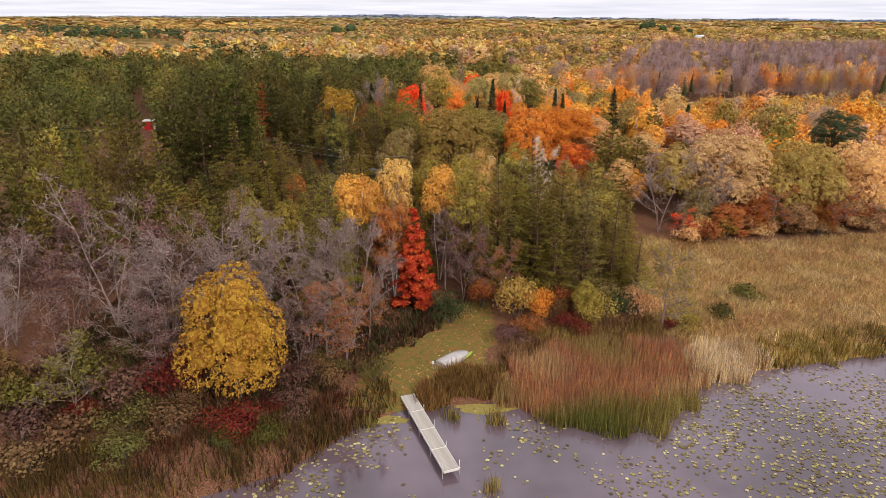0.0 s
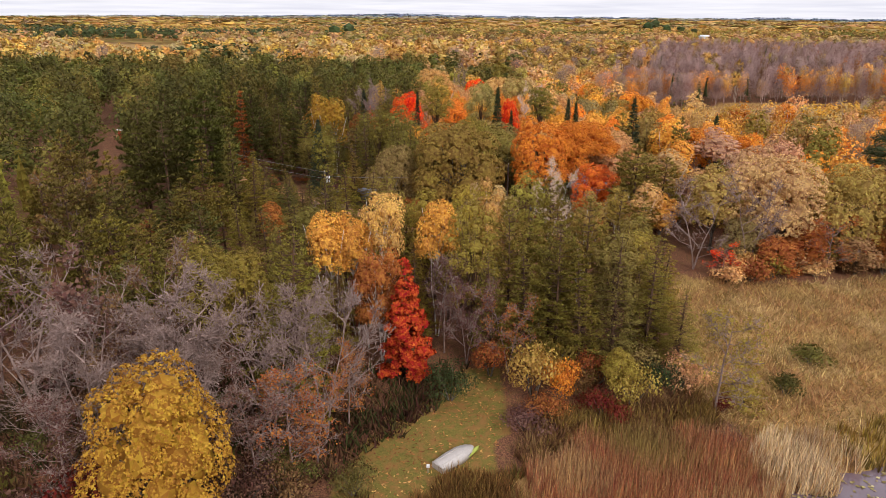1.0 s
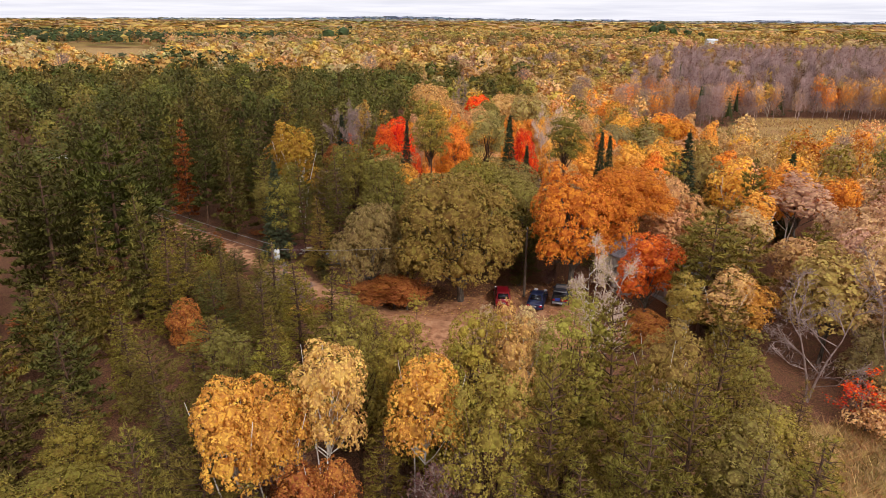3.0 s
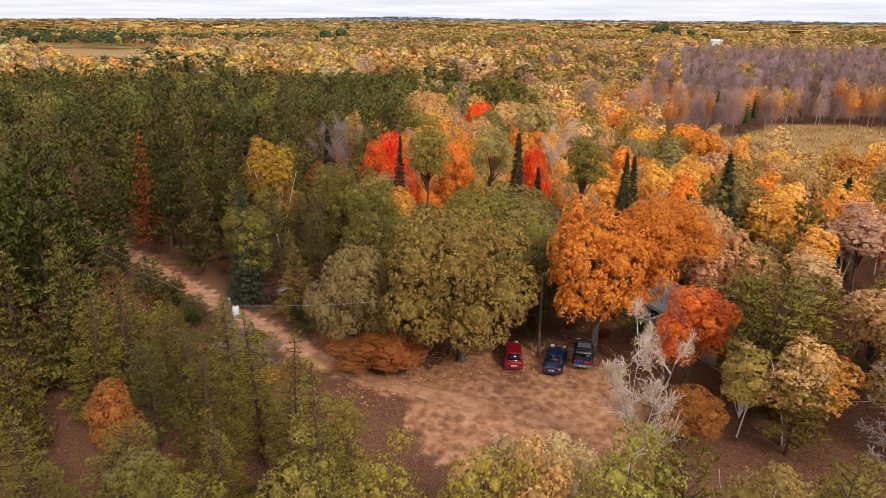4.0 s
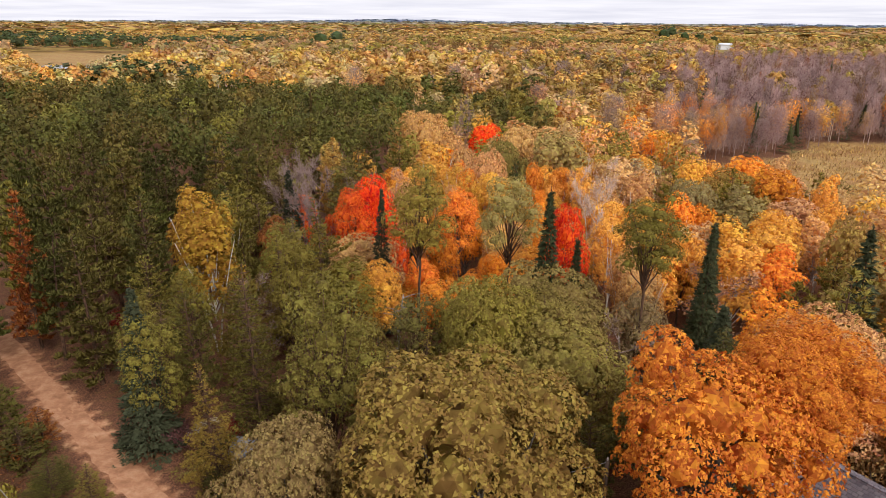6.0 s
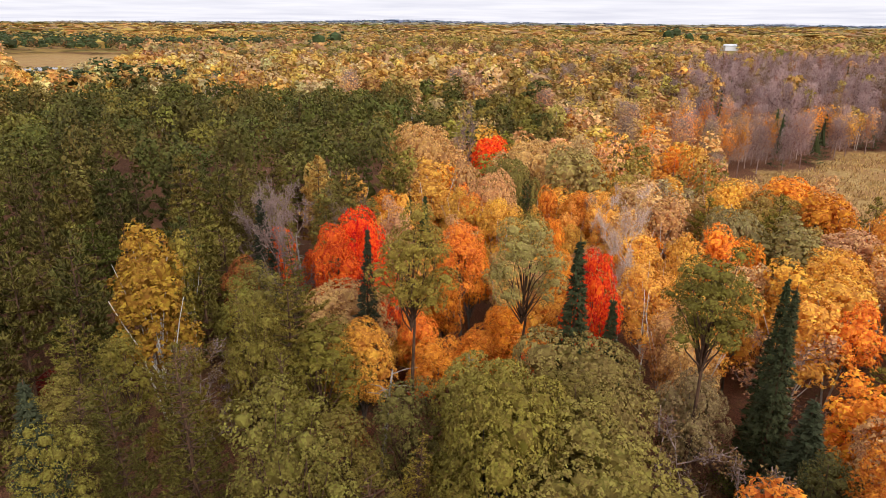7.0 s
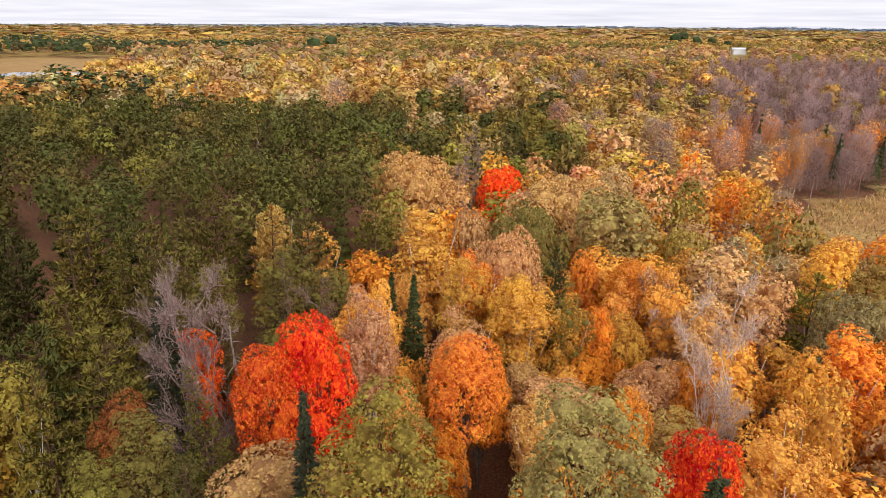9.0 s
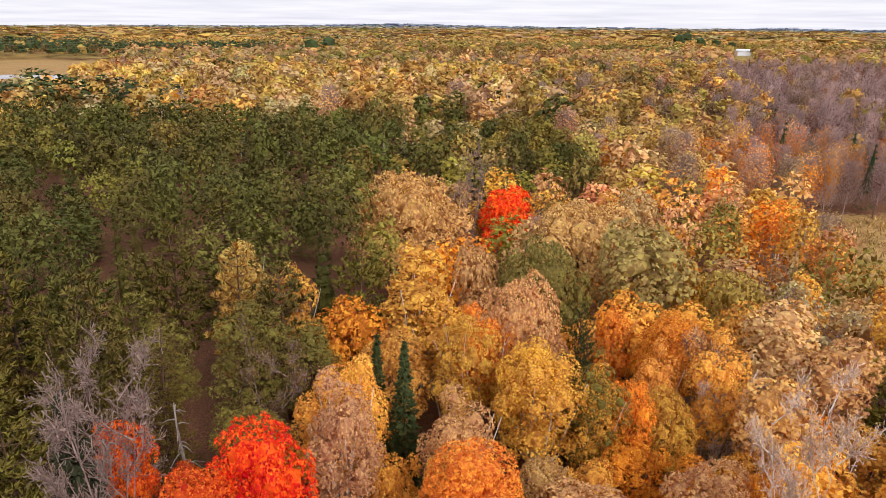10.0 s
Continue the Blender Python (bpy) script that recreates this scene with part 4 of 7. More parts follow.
# beside the marsh and the yard
for row in [
    ("bare_birch_tree", 13.2, 90.2, 12.8, 3.9, "pale yellow"), ("maple_tree", 20.9, 101.4, 11.2, 6.6, "flame orange"), ("pine_tree", 26.6, 104.6, 11.8, 7.0, "olive"), ("maple_tree", 18.8, 94.6, 5.6, 5.0, "rust"), ("birch_tree", 25.8, 94.8, 9.8, 4.6, "tan"),
    ("birch_tree", 22.6, 95.6, 9.0, 4.0, "green-gold"), ("bare_tree", 30.3, 87.6, 11.4, 9.0, "tan"), ("sparse_tree", 32.6, 84.8, 4.6, 4.4, "bright red"), ("shrub", 35.4, 84.4, 3.6, 5.0, "rust"),
    ("oak_tree", 40.8, 91.8, 14.0, 12.0, "pinkish tan"), ("oak_tree", 50.0, 90.5, 13.2, 11.0, "green-gold"), ("oak_tree", 60.0, 92.0, 13.0, 11.0, "tan"), ("old_pine_tree", 59.0, 99.0, 17.0, 9.0, "deep green"),
    ("sparse_tree", 45.5, 86.6, 8.0, 7.0, "rust"), ("maple_tree", 38.8, 85.6, 6.0, 4.6, "rust"), ("sparse_tree", 54.0, 87.0, 8.6, 7.0, "rust"), ("maple_tree", 49.0, 86.4, 6.0, 4.6, "dull brown"), ("bare_tree", 36.4, 87.0, 12.0, 8.0, "tan"), ("pine_tree", 25.2, 98.2, 13.8, 8.2, "olive"),
    ("birch_tree", 37.6, 123.4, 14.0, 6.0, "gold"), ("spruce_tree", 32.0, 123.5, 17.2, 5.0, "blue-green"), ("pine_tree", 29.6, 121.5, 14.6, 6.0, "olive"), ("larch_tree", 27.0, 99.6, 12.0, 5.4, "olive"),
    ("pine_tree", 30.0, 101.0, 11.6, 6.0, "olive"), ("pine_tree", 25.4, 93.6, 8.6, 4.6, "yellow-olive"), ("maple_tree", 28.6, 96.0, 8.0, 5.0, "gold"),
]:
    plant(*row)
# round the yard and the house
for row in [
    ("oak_tree", 2.7, 106.8, 15.0, 13.4, "oak olive"), ("oak_tree", -6.8, 107.4, 12.0, 7.6, "dull olive"), ("oak_tree", 27.0, 119.0, 12.6, 9.0, "tan"),
    ("maple_tree", -4.4, 104.8, 5.2, 6.0, "rust"), ("oak_tree", 8.6, 117.0, 12.6, 11.0, "grey-green"), ("oak_tree", 4.6, 119.5, 13.6, 9.0, "olive"), ("spruce_tree", -20.0, 119.6, 14.0, 5.0, "blue-green"),
    ("pine_tree", -6.0, 115.2, 16.4, 6.0, "dark olive"), ("larch_tree", -12.3, 121.0, 15.2, 5.4, "dark olive"), ("birch_tree", -19.8, 134.6, 15.6, 6.0, "deep gold"), ("larch_tree", -36.8, 135.0, 16.4, 4.4, "rust"),
    ("larch_tree", -27.9, 128.6, 16.2, 5.0, "moss green"), ("pine_tree", -25.9, 136.0, 16.3, 5.4, "moss green"), ("pine_tree", -30.9, 136.2, 15.0, 5, "dark olive"), ("red_pine_tree", -33.8, 107.3, 19.2, 8.0, "dark green"),
    ("red_pine_tree", -37.5, 102.0, 17.0, 8.0, "dark green"), ("larch_tree", -31.8, 99.3, 13.8, 5.0, "dark olive"), ("larch_tree", -27.6, 100.6, 15.4, 5.0, "dark olive"), ("maple_tree", -20.8, 91.6, 8.0, 4.0, "rust"),
    ("larch_tree", -24.6, 97.4, 13.0, 5, "yellow-olive"), ("shrub", -15.2, 106.4, 3.4, 3.4, "yellow-olive"),
]:
    plant(*row)
# beside the track
for row in [
    ("larch_tree", -26.4, 105.6, 10.6, 5.6, "bronze olive"), ("larch_tree", -21.4, 103.6, 9.0, 4.8, "bronze olive"), ("larch_tree", -24.2, 100.4, 11.0, 5.4, "dark olive"), ("larch_tree", -20.6, 99.4, 9.4, 4.6, "bronze olive"), ("larch_tree", -18.4, 98.0, 8.4, 4.4, "bronze olive"),
    ("larch_tree", -29.6, 103.8, 12.6, 5.6, "dark olive"), ("red_pine_tree", -34.6, 112.6, 15.6, 7.0, "dark green"), ("pine_tree", -36.6, 125.0, 7.4, 4.6, "moss green"), ("pine_tree", -30.4, 119.6, 6.4, 4.2, "moss green"), ("pine_tree", -27.4, 117.0, 5.0, 4.0, "moss green"),
    ("pine_tree", -23.6, 113.6, 4.6, 3.6, "moss green"), ("larch_tree", -20.2, 112.0, 5.6, 2.8, "bronze olive"), ("spruce_tree", -16.6, 108.6, 4.0, 2.4, "deep green"), ("bare_tree", -16.6, 105.2, 5.4, 4.6, "tan"), ("bare_tree", -14.4, 104.6, 4.2, 3.6, "tan"),
    ("shrub", -12.2, 104.0, 1.8, 2.6, "rust"), ("shrub", -10.4, 102.6, 1.6, 2.8, "moss green"), ("shrub", -14.0, 102.6, 2.2, 2.6, "gold"), ("shrub", -25.0, 115.6, 1.8, 3.0, "moss green"), ("shrub", -22.0, 110.6, 1.6, 3.0, "dark olive"),
    ("shrub", -9.6, 110.0, 1.8, 3.0, "rust"), ("shrub", -12.6, 113.0, 2.0, 3.4, "moss green"), ("shrub", -15.6, 117.0, 2.0, 3.2, "dark olive"), ("maple_tree", -3.0, 104.4, 4.8, 4.8, "rust"), ("maple_tree", -6.6, 104.4, 4.4, 5.0, "rust"),
]:
    plant(*row)
# behind the house: spruces, red maples and the gold wood
for row in [
    ("birch_tree", -23.4, 141.7, 15.5, 5.4, "deep gold"), ("birch_tree", -21.1, 143.5, 14.5, 3.3, "yellow-olive"), ("larch_tree", -28.5, 140.8, 15.5, 5.8, "dark olive"), ("larch_tree", -28.5, 165.4, 16.5, 7.1, "bronze olive"),
    ("larch_tree", -20.8, 187.9, 15.5, 8.3, "dark olive"), ("pine_tree", -21.6, 163.5, 15.5, 5.7, "dark olive"), ("birch_tree", -14.8, 175.7, 14.5, 4.4, "dull gold"), ("pine_tree", -10.4, 168.7, 14.5, 6.8, "dark olive"),
    ("pine_tree", -7.2, 130.4, 12.5, 7.0, "bronze olive"), ("pine_tree", -11.0, 129.0, 14.5, 4.6, "dark olive"), ("pine_tree", -14.9, 125.7, 13.0, 5.0, "bronze olive"), ("pine_tree", -17.2, 123.0, 13, 4.6, "dark olive"),
    ("pine_tree", -19.2, 119.5, 13, 4.2, "dark olive"), ("pine_tree", -4.6, 122.6, 11.0, 5.3, "dark olive"), ("spruce_tree", -5.0, 137.8, 16.6, 3.2, "blue-green"), ("tall_maple_tree", -8.6, 145.4, 14.6, 4.2, "orange-red"),
    ("old_pine_tree", -1.2, 133.0, 19.4, 6.0, "olive"), ("old_pine_tree", 6.8, 135.0, 18.6, 5.4, "dull olive"), ("maple_tree", 6.0, 140.0, 9.6, 5.0, "orange"), ("maple_tree", 9.2, 141.4, 10.2, 5.0, "gold"), ("maple_tree", 4.2, 138.2, 8.2, 4.5, "orange"), ("maple_tree", 8.2, 138.0, 7.6, 4.5, "gold"), ("maple_tree", 0.6, 137.0, 8.0, 4.6, "orange"), ("tall_maple_tree", 2.9, 148.6, 13.8, 5.2, "orange"), ("spruce_tree", 9.6, 129.8, 18.4, 4.6, "blue-green"),
    ("spruce_tree", 12.0, 130.5, 14.2, 3.4, "blue-green"), ("birch_tree", 17.6, 139.5, 14.2, 5.3, "gold"), ("birch_tree", 20.8, 142.2, 14.6, 3.2, "gold"), ("old_pine_tree", 16.4, 125.8, 19.4, 5.8, "dark olive"), ("spruce_tree", 21.2, 125.9, 17.0, 3.6, "blue-green"),
    ("spruce_tree", 23.7, 130.9, 15.6, 3.6, "blue-green"), ("sparse_tree", 25.5, 131.9, 11.0, 5.8, "tan"), ("spruce_tree", 20.9, 121.0, 12.2, 5.2, "blue-green"), ("oak_tree", 10.3, 128.0, 12.4, 10.5, "grey-green"),
    ("oak_tree", 3.6, 124.8, 11.6, 7.8, "grey-green"), ("maple_tree", 16.8, 126.7, 11.2, 4.5, "dull olive"), ("birch_tree", -1.4, 146.6, 12.0, 3.0, "gold"), ("maple_tree", -0.9, 139.8, 9.0, 3.7, "orange"),
    ("maple_tree", 4.5, 138.8, 8.5, 4.0, "orange"), ("tall_maple_tree", 11.0, 143.9, 13.0, 3.3, "orange"), ("bare_birch_tree", 18.1, 148.7, 16.0, 3.6, "pale yellow"), ("maple_tree", 31.2, 152.5, 12.0, 3.9, "orange"),
    ("maple_tree", 27.5, 144.1, 12.0, 5.3, "tan"), ("tall_maple_tree", 34.8, 142.9, 13.0, 5.6, "gold"), ("tall_maple_tree", 30.7, 133.4, 12.5, 4.3, "orange"), ("tall_maple_tree", 36.3, 153.1, 13.0, 6.1, "dull olive"),
    ("maple_tree", 7.7, 134.9, 8.0, 2.1, "bright red"), ("maple_tree", -0.2, 137.7, 5.0, 3.2, "orange-red"), ("maple_tree", -3.6, 146.2, 10.0, 2.5, "orange-red"), ("maple_tree", -6.1, 147.6, 16.2, 5.0, "bright red"),
    ("maple_tree", 12.6, 137.2, 16.4, 4.6, "bright red"), ("maple_tree", -16.8, 145.5, 11.5, 3.9, "rust"), ("birch_tree", -25.8, 146.0, 13, 4.4, "deep gold"), ("larch_tree", -19.2, 142.8, 14.5, 4.2, "dark olive"),
    ("larch_tree", -28.4, 162.2, 16.5, 5.3, "bronze olive"), ("larch_tree", -21.4, 160.6, 15.5, 4.2, "dark olive"), ("pine_tree", -15.0, 138.9, 12, 4.2, "dark olive"), ("birch_tree", -3.8, 155.3, 14.6, 4.1, "gold"),
    ("spruce_tree", -1.0, 158.8, 13.6, 3.4, "deep green"), ("birch_tree", 6.9, 159.8, 14.0, 4.4, "gold"), ("birch_tree", 3.6, 164.6, 13.5, 4.6, "orange"),
    ("birch_tree", 10.6, 158.5, 12.0, 3.7, "gold"), ("pine_tree", 10.1, 163.1, 14.0, 2.4, "deep green"), ("birch_tree", 23.3, 162.6, 14.5, 6.3, "tan"), ("birch_tree", 20.7, 156.0, 13.0, 5.0, "tan"),
    ("oak_tree", 31.3, 156.5, 13.0, 6.6, "dull olive"), ("maple_tree", 27.7, 146.7, 11.0, 4.8, "orange"), ("tall_maple_tree", 24.2, 149.2, 12.5, 3.8, "gold"), ("maple_tree", 21.6, 139.1, 12.0, 6.4, "gold"),
    ("maple_tree", 24.9, 140.0, 12.0, 4.7, "gold"), ("maple_tree", 20.8, 144.4, 11.0, 4.2, "orange"), ("birch_tree", 18.5, 160.1, 13.5, 4.2, "gold"), ("tall_maple_tree", 16.9, 164.6, 12.5, 4.1, "orange"),
    ("maple_tree", 12.9, 158.6, 12.0, 3.7, "orange"), ("maple_tree", 15.2, 152.0, 10.5, 5.0, "tan"), ("birch_tree", 7.4, 147.4, 10.5, 4.1, "yellow"), ("maple_tree", 1.2, 146.2, 9.0, 3.7, "orange"),
    ("maple_tree", -1.5, 141.8, 6.5, 4.8, "gold"), ("maple_tree", 4.0, 141.5, 5.5, 4.8, "orange"), ("maple_tree", 12.2, 142.2, 7.5, 4.1, "gold"), ("maple_tree", 17.3, 150.9, 11.0, 3.2, "orange"),
    ("maple_tree", 7.6, 143.8, 8.0, 3.5, "gold"), ("birch_tree", 40.1, 174.4, 12.0, 5.3, "gold"), ("maple_tree", -15.2, 153.3, 12.5, 3.5, "orange-red"), ("maple_tree", -11.9, 153.2, 10.0, 3.2, "orange-red"),
    ("spruce_tree", -15.5, 149.7, 15.5, 5.0, "blue-green"), ("birch_tree", -3.7, 153.0, 15.0, 4.5, "tan"), ("spruce_tree", -2.8, 160.4, 13.2, 2.8, "deep green"), ("maple_tree", 3.7, 150.3, 11.5, 4.3, "orange"),
    ("birch_tree", 1.7, 151.7, 12.0, 3.3, "gold"), ("birch_tree", -0.7, 172.0, 14.8, 6.5, "gold"), ("oak_tree", 7.4, 166.6, 14.4, 7.0, "tan"), ("birch_tree", 3.1, 163.0, 13.5, 4.7, "gold"),
    ("birch_tree", 7.4, 159.3, 13.5, 5.7, "gold"), ("pine_tree", 10.0, 160.8, 14.0, 2.3, "deep green"), ("pine_tree", 11.0, 158.5, 13.0, 4.0, "dark olive"), ("tall_maple_tree", 17.4, 163.9, 13.0, 5.2, "orange"),
    ("birch_tree", 20.9, 163.7, 14.0, 4.1, "gold"), ("birch_tree", 22.6, 161.3, 14.0, 5.9, "tan"), ("birch_tree", 25.2, 159.3, 14.0, 5.3, "tan"), ("birch_tree", 21.1, 152.4, 11.6, 5.0, "gold"),
    ("larch_tree", -24.0, 162.4, 14.5, 3.9, "dark olive"), ("larch_tree", -16.8, 161.1, 14.0, 4.2, "bronze olive"), ("pine_tree", -15.0, 172.0, 14.8, 5.2, "dull gold"), ("birch_tree", -10.2, 172.2, 13.5, 4.0, "gold"),
    ("pine_tree", -5.5, 174.6, 14.5, 5.9, "dark olive"), ("pine_tree", -21.3, 176.5, 15.0, 5.6, "dark olive"), ("larch_tree", -9.6, 179.7, 14.5, 2.7, "dark green"), ("sparse_tree", -9.9, 161.1, 12.5, 5.6, "brown"),
    ("oak_tree", 15.4, 185.6, 15.0, 11.4, "tan"), ("oak_tree", 9.7, 174.6, 14.6, 7.3, "grey-green"), ("maple_tree", 18.6, 176.0, 16.2, 9.0, "dull olive"), ("maple_tree", 25.2, 172.4, 14.5, 5.3, "green-gold"),
    ("maple_tree", 23.1, 195.9, 15.0, 5.7, "pale yellow"), ("maple_tree", 4.5, 176.3, 14.0, 4.2, "tan"), ("birch_tree", 6.0, 165.7, 12.5, 3.5, "orange"), ("birch_tree", 13.2, 166.7, 13.0, 3.2, "orange"),
    ("sparse_tree", 18.2, 161.7, 12.0, 4.7, "tan"), ("bare_birch_tree", 19.0, 159.9, 11.0, 3.1, "pale yellow"), ("maple_tree", 22.7, 157.5, 10.5, 3.9, "orange"), ("maple_tree", 15.2, 158.7, 10.5, 4.4, "gold"),
    ("maple_tree", 12.6, 156.2, 9.0, 4.2, "orange"), ("maple_tree", 18.6, 155.2, 9.0, 4.4, "gold"), ("maple_tree", 15.9, 155.0, 8.0, 3.5, "orange"), ("maple_tree", -1.0, 153.6, 10, 3.3, "gold"),
    ("maple_tree", 12.2, 160.0, 10.5, 3.8, "orange"), ("birch_tree", 15.3, 161.7, 12.0, 3.2, "gold"), ("maple_tree", 6.9, 154.1, 9.0, 3.7, "tan"), ("maple_tree", 9.8, 154.8, 8.5, 3.4, "gold"),
]:
    plant(*row)
for row in [
    ("birch_tree", 33.4, 108.5, 11.5, 5.5, "tan"), ("maple_tree", 27.8, 117.0, 10.0, 6.4, "tan"), ("maple_tree", 31.0, 112.6, 9.6, 5.6, "tan"), ("shrub", 28.6, 113.6, 5.4, 4.4, "dull brown"), ("birch_tree", 36.0, 113.0, 12.0, 5.0, "gold"),
    ("maple_tree", 37.0, 103.5, 10.0, 6.0, "tan"), ("shrub", 33.6, 104.0, 4.4, 4.0, "dull brown"), ("bare_tree", -13.4, 148.4, 16.2, 6.0, "tan"), ("bare_tree", -16.4, 154.0, 15.0, 7.0, "tan"), ("dead_tree", -14.2, 158.0, 9.2, 3.0, "tan"),
    ("dead_tree", -3.0, 128.5, 9.5, 3.4, "tan"), ("dead_tree", 3.2, 131.5, 9.0, 3.0, "tan"), ("dead_tree", 5.0, 131.0, 8.6, 2.6, "tan"), ("maple_tree", 8.6, 199.0, 14.8, 6.4, "bright red"), ("oak_tree", -2.7, 190.8, 16.6, 11.6, "tan"),
    ("bare_tree", 4.5, 200.0, 16.6, 7.0, "tan"), ("red_pine_tree", -9.5, 131.5, 14.5, 6.0, "olive"), ("oak_tree", 40.0, 166.0, 12.0, 10.0, "green-gold"), ("tall_maple_tree", 44.0, 118.0, 13.0, 8.0, "pinkish tan"),
]:
    plant(*row)
# growth along the edge of the marsh
edge_rng = random.Random(31)
for i in range(34):
    x = 33.0 + 1.05 * i
    y = float(np.interp(x, [33, 47, 61, 80], [85.2, 86.4, 89.0, 92.0])) + edge_rng.uniform(-1.2, 2.6)
    plant("shrub", x + edge_rng.uniform(-0.5, 0.5), y, gz(x, y) + edge_rng.uniform(1.2, 3.4), edge_rng.uniform(2.6, 4.6), edge_rng.choice(["rust", "tan", "dark red", "dull brown", "olive", "rust", "brown"]), rng=edge_rng)
for row in [
    ("bushy_tree", 43.6, 88.4, 6.4, 6.4, "rust"), ("bushy_tree", 52.4, 89.0, 6.0, 6.0, "rust"), ("bushy_tree", 36.2, 88.8, 6.8, 5.4, "dull olive"), ("bushy_tree", 57.6, 91.0, 5.6, 6.4, "dull brown"),
]:
    plant(*row)
# the wide crown of the orange oak reaches out over the house on a long limb
spread_oak = plant("spreading_oak_tree", 14.6, 107.6, 15.8, 11.6, "burnt orange")
spread_oak.matrix_basis = pose(14.6, 107.6, gz(14.6, 107.6) - 0.05, 0, 0, 20) @ Matrix.Diagonal((0.89, 0.89, 1.03, 1))
local = spread_oak.matrix_basis.inverted()
for ox, oy, oz, sw, sh in ((22.6, 112.6, 8.6, 0.62, 0.46), (19.0, 109.0, 9.2, 0.5, 0.46)):
    arm = part("crown", KINDS["oak_tree"][2][1][1], spread_oak)
    arm.matrix_basis = local @ pose(ox, oy, oz - 0.8, 0, 0, 130 * sw) @ Matrix.Diagonal((sw, sw, sh, 1))
    arm.color = (*lin(*COLOURS["burnt orange"]), 1)
    e = [local @ Vector(q) for q in ((14.6, 107.6, 4.2), ((14.6 + ox) / 2, (107.6 + oy) / 2, 8.4), (ox, oy, oz + 1.8))]
    part("limb", Geo().tube([tuple(q) for q in e], [0.24, 0.16, 0.07], 7).mesh("limb", BARK_OAK, True), spread_oak)


# ---- the woods that fill the rest ----
def zone_of(x, y):
    """What grows at a place: kinds with weights and colours, canopy height, spacing of trees."""
    if in_poly(x, y, LAWN) or in_poly(x, y, YARD) or in_poly(x, y, NEAR_MEADOW) or in_poly(x, y, FAR_MEADOW) or in_poly(x, y, FIELD):
        return None
    if y < shore_y(x) + 5 or (x > 4 and y < 64):
        return None
    road = float(seg_dist(x, y, ROAD))
    if road < (2.6 if y > 110 else 3.6):
        return None
    if 19.5 < x < 34 and 101 < y < 117:
        return None
    if -3 < x < 17 and 82 < y < 103:
        return None
    if -34 < x <= -3 and y > 90.5 - 0.38 * (x + 4) and y < 112 and y < np.interp(x, [-36, -26, -16, -5], [131, 122, 112, 103.5]):
        return None
    if 17 <= x < 30 and 82 < y < 93 or (8 < x < 30 and 80 < y < 101):
        return None
    if float(seg_dist(x, y, [(-75, 165), (-46, 103)])) < 2.6:
        return None
    if in_poly(x, y, CLEARING) or (-80 < x < -71 and 158 < y < 173):
        return None
    if x > -70 and x + 0.35 * (y - 60) < -7.5 and y < 65:
        return "bare_shore"
    if y < 66 and x > -9:
        return None
    if y < 100 and x < 22:
        return "olive_pine"
    if x > 28 and y < 122:
        return "oaks"
    if y < 128:
        if x > 9 and y > 119:
            return "autumn"
        return "olive_pine" if x > -24 else "dark_pine"
    edge = -7 if y > 160 else -12 + (y - 128) * 0.15
    if y < 266 and x < edge:
        return "dark_pine" if x < edge - 14 or y > 166 else "olive_pine"
    if x > 48 and 224 < y < 275 and x > 50 + (y - 232) * 0.36 and y < 262 + 0.12 * (x - 57):
        return "grey_edge"
    if x > 57 and y > 226 and y < 520 and x > 57 + (y - 232) * 0.36 + 9 * math.sin(y * 0.11) + 6 * math.sin(y * 0.37 + x * 0.2):
        return "grey_wood"
    if y < 214:
        return "autumn"
    if y < 268:
        return "mixed_pine" if x < 24 else "autumn_far"
    if y < 420 and x < 30:
        return "aspen" if y > 275 + 0.1 * x else "mixed_pine"
    return "far_mixed"


